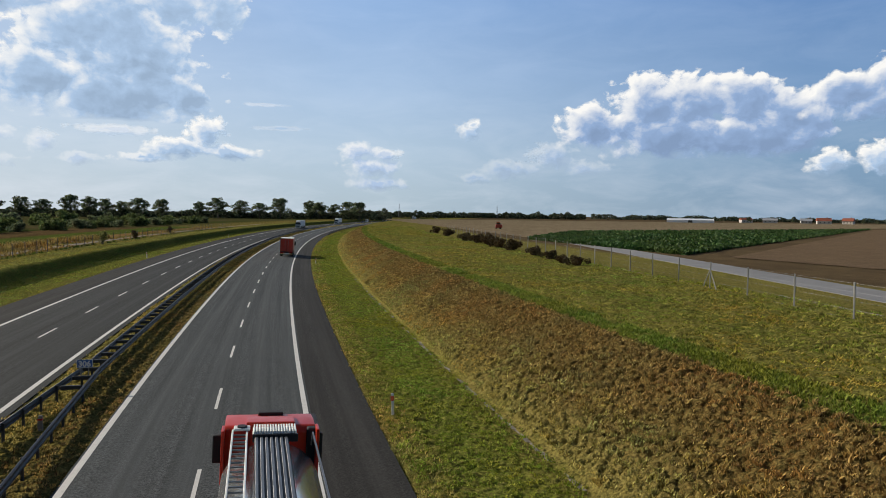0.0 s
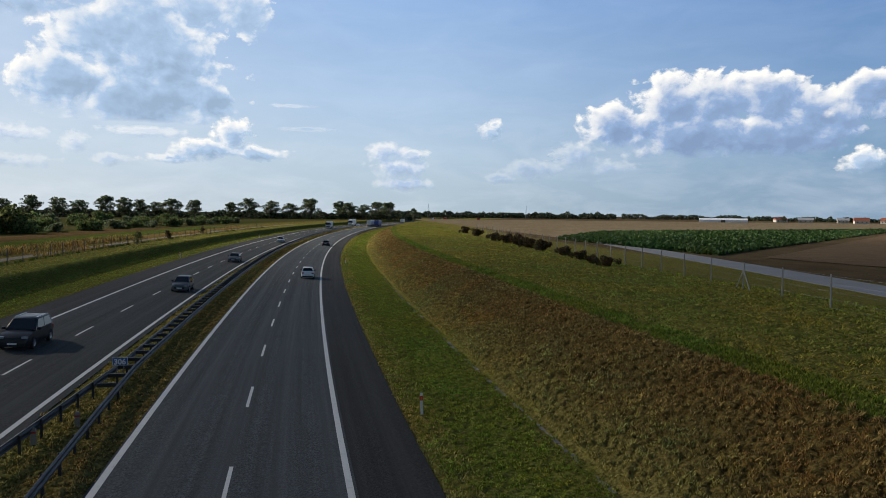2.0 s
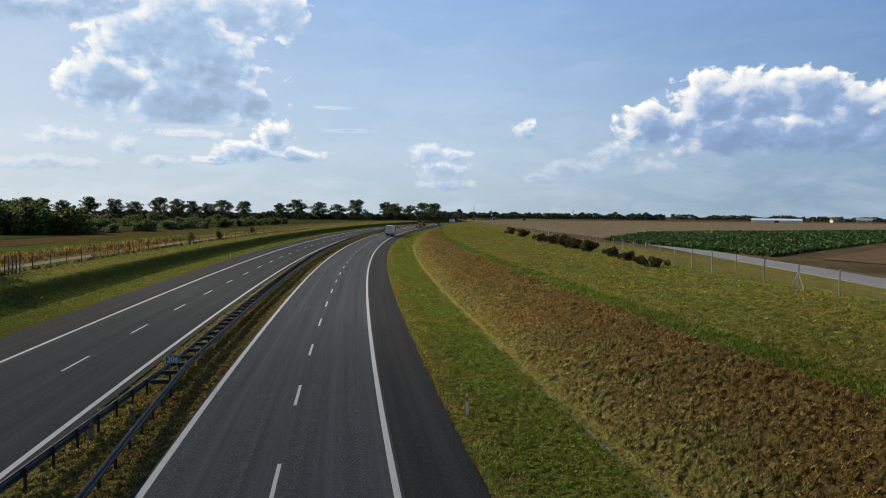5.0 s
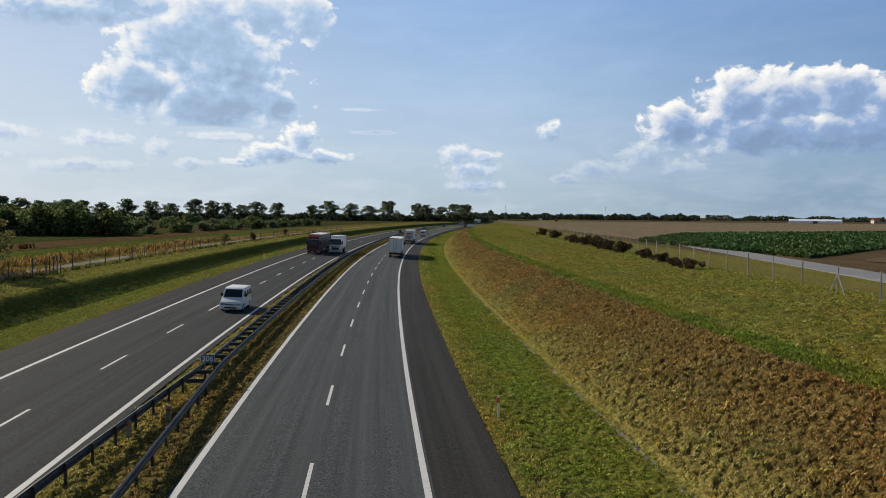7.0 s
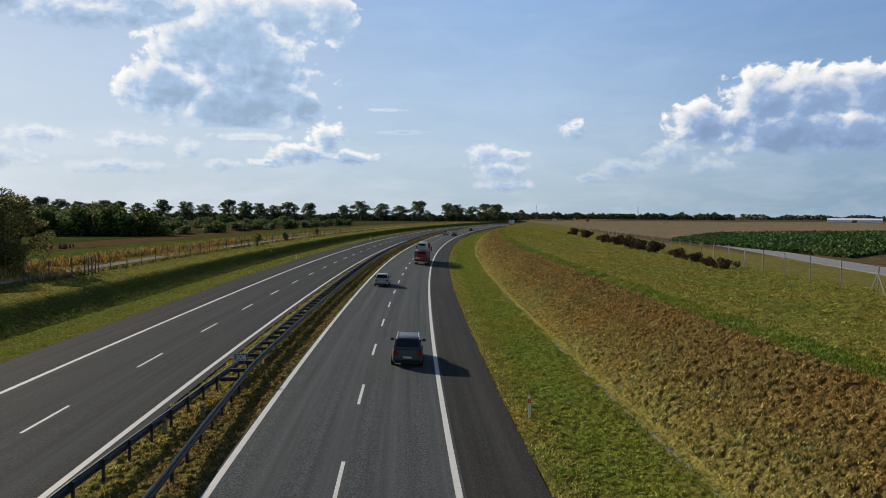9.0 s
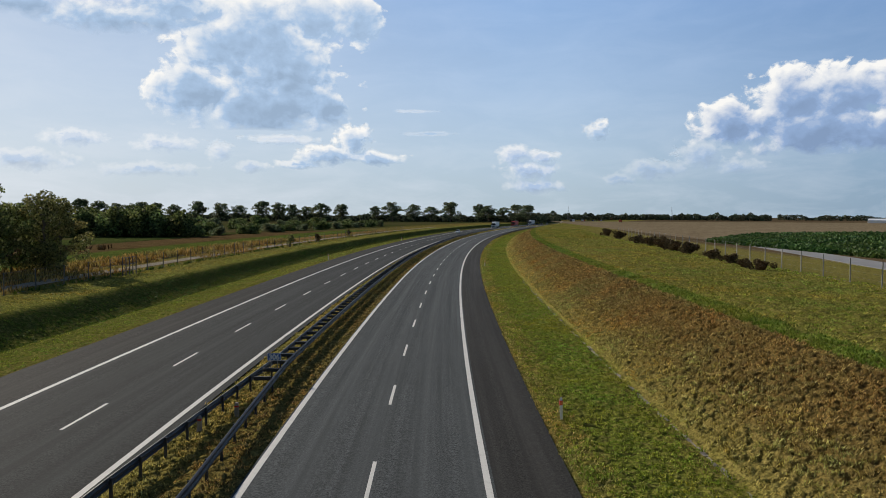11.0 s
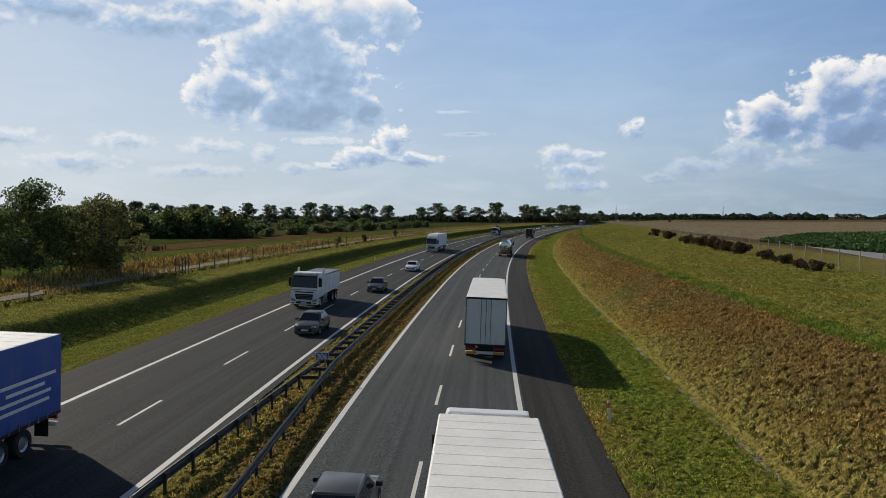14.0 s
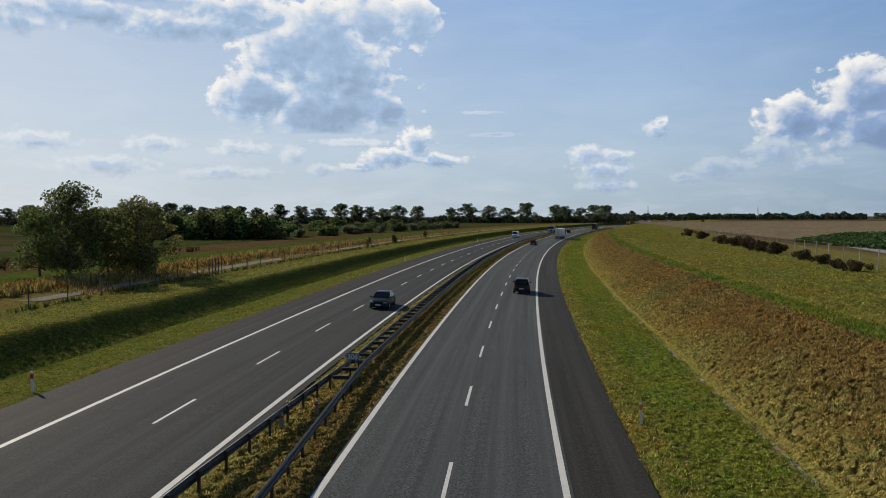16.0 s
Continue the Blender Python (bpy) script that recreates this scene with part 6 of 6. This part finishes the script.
            part("carried_window", boxed((-0.6, 0.6), (y0 + 0.02, y0 + 0.3), (z0 + 0.98, z0 + 1.28), 0.02), M_GLASS, c)
    return root, L


COLOURS = {"white": (0.82, 0.82, 0.81), "black": (0.012, 0.013, 0.016), "grey": (0.09, 0.095, 0.1), "silver": (0.4, 0.41, 0.41), "red": (0.5, 0.03, 0.012), "blue": (0.02, 0.08, 0.36),
           "green": (0.04, 0.27, 0.05), "orange": (0.62, 0.2, 0.015), "yellow": (0.72, 0.37, 0.02), "dark red": (0.16, 0.02, 0.02), "dark grey": (0.045, 0.05, 0.055)}
BUILD = {"car": (build_car, "sedan"), "hatch": (build_car, "hatch"), "wagon": (build_car, "wagon"), "suv": (build_car, "suv"), "van": (build_van, "van"), "minivan": (build_van, "minivan"),
         "truck": (build_truck, "truck"), "boxtruck": (build_truck, "boxtruck"), "tipper": (build_truck, "tipper"), "tanker": (build_truck, "tanker"), "silo": (build_truck, "silo"), "lowloader": (build_truck, "lowloader"), "crane": (build_truck, "crane"), "transporter": (build_truck, "transporter")}
WORDS = {"car": ("saloon car with tinted windows", "car"), "hatch": ("hatchback car with a sloping tailgate", "car"), "wagon": ("estate car with roof rails", "car"), "suv": ("tall off-road car with roof rails", "car"),
         "van": ("high-roofed panel van", "van"), "minivan": ("passenger van with side windows", "van"), "truck": ("articulated lorry with a long box trailer", "truck"), "boxtruck": ("lorry with a box body", "truck"),
         "tipper": ("tipper lorry with a ribbed steel body", "truck"), "tanker": ("lorry with a polished steel tank trailer", "truck"), "silo": ("lorry with a steel silo trailer, ladder and ribbed cover", "truck"), "lowloader": ("low loader lorry with an empty steel bed", "truck"), "crane": ("lorry carrying a wheeled building machine", "truck"), "transporter": ("car transporter loaded on two decks", "truck")}
LANES = {"R_SLOW": 0.35, "R_FAST": -3.7, "L_FAST": -12.5, "L_SLOW": -16.3}
TRAFFIC = []
FIRST = {}


def drive(kind, colour, when, s, lane, load="", speed=0.0, side=0.0):
    """One vehicle, whose near end is at station s in a lane at a time; load: the colour of its box or trailer."""
    if kind not in FIRST:
        fn, style = BUILD[kind]
        root, length = fn(style)
        FIRST[kind] = (root, length)
        car = root
    else:
        root, length = FIRST[kind]
        car = copy_thing(root, Matrix.Identity(4))
    c1, c2 = (*COLOURS[colour], 1), (*COLOURS[load or colour], 1)
    for o in car.children_recursive:
        n = o.name.split(".")[0]
        if n in ("box", "tipper_body", "side_rib", "tailgate"):
            o.color = c2
        elif n != "carried_car":
            o.color = c1
    words, cat = WORDS[kind]
    where = "on the approaching carriageway" if lane[0] == "L" else "driving away on the motorway"
    lab = colour + " " + words + (" in " + load if load and load != colour else "") + ", " + where
    tagged(car, " ".join(lab.split()[:12]).rstrip(","), cat, "traffic on the motorway")
    heavy = cat == "truck"
    v = speed or ({"R_SLOW": 345.0, "R_FAST": 350.0, "L_SLOW": 400.0, "L_FAST": 380.0}[lane] if heavy else {"R_SLOW": 430.0, "R_FAST": 520.0, "L_SLOW": 450.0, "L_FAST": 580.0}[lane])
    TRAFFIC.append((car, when, s + length / 2, lane, v, LANES[lane] + side))
    return car


# the traffic, vehicle by vehicle, in order of time
drive("silo", "red", 0.1, 44.1, "R_SLOW", speed=375)
drive("boxtruck", "red", 0.0, 149, "R_SLOW")
drive("boxtruck", "white", 0.5, 71, "R_SLOW")
drive("truck", "white", 0.5, 173, "L_SLOW")
drive("van", "white", 0.2, 47, "R_SLOW")
drive("van", "white", 1.0, 55, "L_FAST")
drive("car", "black", 1.0, 36, "L_FAST")
drive("truck", "white", 1.0, 121, "L_SLOW")
drive("truck", "white", 1.0, 99, "R_FAST")
drive("truck", "white", 1.0, 108, "R_SLOW", "blue")
drive("hatch", "black", 1.1, 24, "R_FAST")
drive("minivan", "red", 1.5, 62, "L_FAST")
drive("truck", "white", 1.5, 142, "L_SLOW")
drive("truck", "white", 1.5, 210, "L_SLOW", speed=470)
drive("hatch", "black", 1.5, 236, "R_FAST")
drive("suv", "black", 2.0, 47, "L_SLOW")
drive("hatch", "grey", 2.0, 80, "L_FAST")
drive("car", "grey", 2.0, 125, "L_FAST")
drive("hatch", "white", 2.0, 100, "R_SLOW")
drive("car", "silver", 2.0, 204, "L_FAST")
drive("car", "black", 2.0, 195, "R_SLOW")
drive("boxtruck", "white", 2.5, 173, "L_SLOW")
drive("truck", "white", 2.5, 216, "L_SLOW", speed=480)
drive("car", "white", 2.5, 171, "L_FAST")
drive("van", "white", 3.0, 63, "R_FAST")
drive("hatch", "grey", 3.0, 42, "R_FAST")
drive("car", "black", 3.0, 60, "R_SLOW")
drive("tipper", "blue", 3.0, 174, "R_SLOW")
drive("car", "blue", 3.0, 114, "L_FAST")
drive("hatch", "white", 3.0, 141, "L_FAST")
drive("car", "grey", 3.0, 190, "L_FAST")
drive("car", "white", 3.5, 42, "L_FAST")
drive("tipper", "green", 3.5, 131, "L_SLOW")
drive("suv", "grey", 3.5, 148, "L_FAST")
drive("car", "red", 3.5, 219, "L_SLOW")
drive("car", "blue", 3.5, 194, "L_FAST")
drive("car", "white", 3.5, 251, "L_FAST")
drive("wagon", "white", 3.5, 39, "R_SLOW")
drive("hatch", "white", 3.5, 68, "R_FAST")
drive("van", "white", 3.5, 86, "R_SLOW")
drive("truck", "white", 3.6, 39.6, "R_SLOW", speed=405)
drive("car", "red", 3.5, 192, "R_FAST")
drive("hatch", "white", 4.0, 19.8, "R_FAST")
drive("car", "black", 4.0, 48, "R_FAST")
drive("car", "silver", 4.0, 72, "R_FAST")
drive("lowloader", "orange", 4.0, 86, "R_SLOW")
drive("car", "black", 4.0, 113, "R_FAST")
drive("suv", "black", 4.1, 24, "R_FAST")
drive("truck", "white", 4.3, 36, "R_SLOW")
lettered = drive("truck", "white", 6.5, 25, "R_SLOW", speed=388)
drive("van", "white", 6.5, 75, "R_SLOW")
drive("suv", "black", 6.5, 76, "R_FAST")
drive("truck", "dark grey", 6.5, 150, "L_SLOW", "white")
drive("car", "white", 6.5, 176, "L_FAST")
drive("truck", "red", 6.9, 33, "L_SLOW", "yellow", speed=417)
drive("truck", "dark red", 7.0, 150, "L_SLOW", "grey")
drive("car", "black", 6.5, 286, "R_FAST")
drive("car", "grey", 6.5, 298, "R_SLOW")
drive("tipper", "grey", 6.3, 36, "L_SLOW")
drive("minivan", "white", 7.0, 64, "L_FAST")
drive("boxtruck", "white", 7.0, 156, "L_FAST")
drive("truck", "white", 7.0, 150, "R_SLOW")
drive("car", "black", 7.5, 33, "L_FAST")
drive("car", "grey", 7.5, 124, "L_FAST")
drive("truck", "white", 7.5, 74, "R_SLOW")
drive("car", "black", 7.8, 36, "L_FAST")
drive("car", "white", 8.0, 142, "L_FAST")
drive("tipper", "white", 8.5, 24, "L_SLOW", "red", speed=385)
drive("suv", "blue", 8.5, 40, "L_FAST")
drive("truck", "white", 8.5, 72, "L_SLOW")
drive("suv", "silver", 8.5, 41, "R_FAST")
drive("car", "grey", 8.5, 80, "R_SLOW")
drive("car", "black", 8.5, 168, "R_SLOW")
drive("suv", "grey", 9.0, 43, "R_SLOW")
drive("hatch", "silver", 9.0, 89, "R_FAST")
drive("transporter", "red", 9.0, 128, "R_SLOW")
drive("hatch", "white", 11.5, 112, "L_SLOW")
drive("suv", "black", 11.5, 123, "R_SLOW")
drive("truck", "white", 12.0, 72, "L_SLOW")
drive("car", "black", 12.0, 64, "L_FAST")
drive("car", "grey", 12.0, 85, "L_FAST")
drive("car", "grey", 12.0, 113, "L_FAST")
drive("truck", "red", 12.0, 156, "L_SLOW")
drive("car", "black", 12.0, 17.6, "L_FAST")
drive("truck", "white", 12.1, 27, "R_SLOW", speed=372)
drive("truck", "white", 12.5, 37, "L_SLOW", side=-0.9)
drive("van", "blue", 12.5, 94, "L_FAST")
drive("van", "white", 12.5, 115, "L_SLOW")
drive("car", "black", 12.5, 123, "L_FAST")
drive("car", "grey", 12.5, 148, "L_FAST")
drive("car", "black", 12.5, 175, "L_FAST")
named_box = drive("truck", "black", 13.0, 42.3, "L_SLOW", "white")
drive("van", "white", 12.5, 74, "R_SLOW")
drive("car", "black", 12.5, 143, "R_FAST")
drive("car", "black", 12.5, 124, "R_SLOW")
drive("car", "white", 12.5, 181, "R_FAST")
drive("minivan", "silver", 13.0, 32, "L_FAST")
drive("car", "white", 13.0, 112, "L_SLOW")
drive("suv", "black", 13.5, 33, "L_FAST")
drive("car", "grey", 13.5, 62, "L_FAST")
drive("truck", "red", 13.5, 166, "L_SLOW", "dark grey")
blue_box = drive("truck", "red", 13.9, 44.8, "L_SLOW", "blue", speed=345, side=-0.6)
drive("car", "white", 13.5, 122, "L_SLOW")
drive("boxtruck", "dark grey", 13.5, 110, "R_SLOW", "black")
drive("tanker", "silver", 13.7, 55, "R_SLOW")
drive("truck", "white", 14.0, 45, "R_SLOW")
drive("truck", "white", 14.1, 39.2, "R_SLOW")
drive("minivan", "blue", 14.1, 29, "R_FAST", speed=420)
drive("hatch", "grey", 14.0, 18.7, "R_FAST")
drive("tipper", "white", 14.0, 65, "L_SLOW")
drive("car", "grey", 14.0, 51, "L_FAST")
drive("car", "grey", 14.0, 80, "L_FAST")
drive("car", "white", 14.0, 110, "L_FAST")
drive("truck", "white", 14.0, 164, "L_SLOW")
drive("crane", "white", 14.5, 107, "L_SLOW")
drive("wagon", "white", 14.5, 147, "L_FAST")
drive("car", "white", 14.5, 226, "L_SLOW", speed=520)
drive("car", "white", 14.5, 226, "L_FAST")
drive("car", "black", 14.5, 82, "R_FAST")
drive("boxtruck", "white", 14.5, 112, "R_SLOW", "yellow")
drive("hatch", "grey", 14.5, 127, "R_FAST")
dark_box = drive("truck", "white", 15.5, 35.6, "L_SLOW", "black", speed=410)
drive("boxtruck", "dark grey", 15.0, 112, "R_SLOW", "black")
drive("truck", "white", 15.3, 36, "R_SLOW")
drive("hatch", "white", 15.5, 57, "R_FAST")
drive("hatch", "black", 15.5, 110, "R_FAST")
drive("hatch", "dark red", 15.7, 22, "R_FAST", speed=660)
drive("car", "black", 16.0, 66, "L_FAST")
drive("suv", "black", 16.0, 85, "R_SLOW")
drive("van", "white", 16.0, 278, "L_SLOW")
drive("boxtruck", "white", 16.0, 370, "L_FAST", "yellow")


# lettering on the rear doors of one lorry, as plain bars
rear = -FIRST["truck"][1] / 2
for x0, x1, z0, z1, ink in ((-0.75, 0.45, 2.95, 3.2, M_RED), (0.35, 0.85, 2.95, 3.35, M_RED), (-0.7, 0.7, 2.65, 2.78, M_RED), (-0.95, 0.95, 2.18, 2.3, M_INK), (-0.95, 0.95, 1.95, 2.07, M_INK), (-0.75, 0.75, 1.72, 1.82, M_RED), (-1.0, -0.6, 1.35, 1.65, M_BLACK), (0.05, 0.3, 1.35, 1.65, M_BLACK)):
    part("lettering", boxed((x0, x1), (rear - 0.05, rear - 0.01), (z0, z1), 0.004), ink, lettered)

# lettering on the flanks of two trailers, as plain bars
side_x = (-1.29, -1.268)
for i in range(10):
    if i != 5:
        y = 1.3 - 0.6 * i
        part("lettering", boxed(side_x, (y - 0.45, y), (2.35 + 0.03 * i, 2.85 + 0.03 * i + (0.15 if i in (0, 6) else 0.0)), 0.003), M_INK, named_box)
part("lettering", boxed(side_x, (-4.5, 1.5), (2.08, 2.16), 0.003), M_INK, named_box)
for i, (y0, y1) in enumerate(((-7.9, -4.2), (-7.2, -5.0), (-7.6, -4.4), (-7.5, -4.6))):
    part("lettering", boxed(side_x, (y0, y1), (2.62 - 0.3 * i, 2.74 - 0.3 * i), 0.003), M_PLATE, blue_box)
for i in range(6):
    part("lettering", boxed(side_x, (4.6 - 0.42 * i, 4.9 - 0.42 * i), (3.2, 3.5), 0.003), M_PLATE, dark_box)
for i, ink in enumerate((M_INK, M_PLATE, M_INK, M_STEEL)):
    part("lettering", boxed(side_x, (4.3 - 0.9 * i, 5.0 - 0.9 * i), (2.0, 2.75), 0.003), ink, dark_box)


def build_tractor():
    root = new("farm_tractor")
    for name, x, y, z, b in (("bonnet", (-0.4, 0.4), (0.2, 2.1), (0.9, 1.6), 0.1), ("front_weight", (-0.4, 0.4), (2.1, 2.5), (0.6, 1.0), 0.05)):
        o = part(name, boxed(x, y, z, b), M_VPAINT, root)
        o.color = (0.42, 0.03, 0.02, 1)
    part("driver_cab", boxed((-0.75, 0.75), (-1.4, 0.2), (1.1, 2.6), 0.08), M_GLASS, root)
    roof = part("roof", boxed((-0.85, 0.85), (-1.5, 0.3), (2.6, 2.8), 0.06), M_VPAINT, root)
    roof.color = (0.55, 0.2, 0.06, 1)
    hopper = part("implement", boxed((-1.3, 1.3), (-3.4, -1.7), (0.5, 1.9), 0.1), M_VPAINT, root)
    hopper.color = (0.36, 0.05, 0.03, 1)
    for y, r, w in ((-0.7, 0.85, 0.5), (1.6, 0.6, 0.4)):
        for sx in (-1, 1):
            wheel(root, sx * 0.85, y, r, w)
    tagged(root, "red farm tractor with a mounted implement on the service road", "tractor")
    return root


TRACTOR = build_tractor()


def motions():
    """The traffic drives by at constant speed; each vehicle waits its turn and ends in a line beyond the far bend or behind the eye."""
    for sheet, drift in SHEETS:
        walk(sheet, [(t, pose(0, 0, EYE, 0, 0, drift * t)) for t in (0.0, 4.0, 8.0, 12.0, 16.0)])
    heading = -math.degrees(math.atan2(SV.x, SV.y))
    lane = P1 + Vector((SV.y, -SV.x)) * 2.8
    walk(TRACTOR, [(t, pose(*(lane + SV * min(590.0, 250.0 + 260.0 * t)), RIGHT_FLAT + 0.055, 0, 0, heading)) for t in (0.0, 0.5, 1.0, 1.3, 1.5, 16.0)])
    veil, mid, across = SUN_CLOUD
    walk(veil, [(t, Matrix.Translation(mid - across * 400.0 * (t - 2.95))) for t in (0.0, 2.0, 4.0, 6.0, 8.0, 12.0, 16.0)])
    for lane in LANES:
        mine = [v for v in TRAFFIC if v[3] == lane]
        mine.sort(key=lambda v: v[1] - (v[2] if lane[0] == "R" else -v[2]) / v[4])
        n = len(mine)
        for i, (car, when, mid, _, v, across) in enumerate(mine):
            near, far = -45.0 - 18.5 * (i if lane[0] == "R" else n - 1 - i), 1000.0 + 20.0 * (i if lane[0] == "L" else n - 1 - i)
            first, last = (near, far) if lane[0] == "R" else (far, near)
            sgn = 1 if lane[0] == "R" else -1

            def station(t):
                s = mid + sgn * v * (t - when)
                return min(max(s, min(first, last)), max(first, last))
            steps = [k / 10 for k in range(161)]
            keep = [t for t in steps if any(abs(station(u) - station(t)) > 0.01 for u in (max(0, t - 0.1), min(16, t + 0.1)))]
            rows = []
            for t in sorted({0.0, 16.0, *keep}):
                s = station(t)
                x, y, z = at_road(s, across)
                head = float(np.interp(s, STA, HEAD))
                tilt = math.degrees(math.atan(CROSSFALL * min(1.0, max(0.0, 1.3 - s / 600))))
                rows.append((t, pose(x, y, z + 0.005, 0, tilt if sgn > 0 else -tilt, -math.degrees(head) + (0 if sgn > 0 else 180))))
            walk(car, rows)


motions()
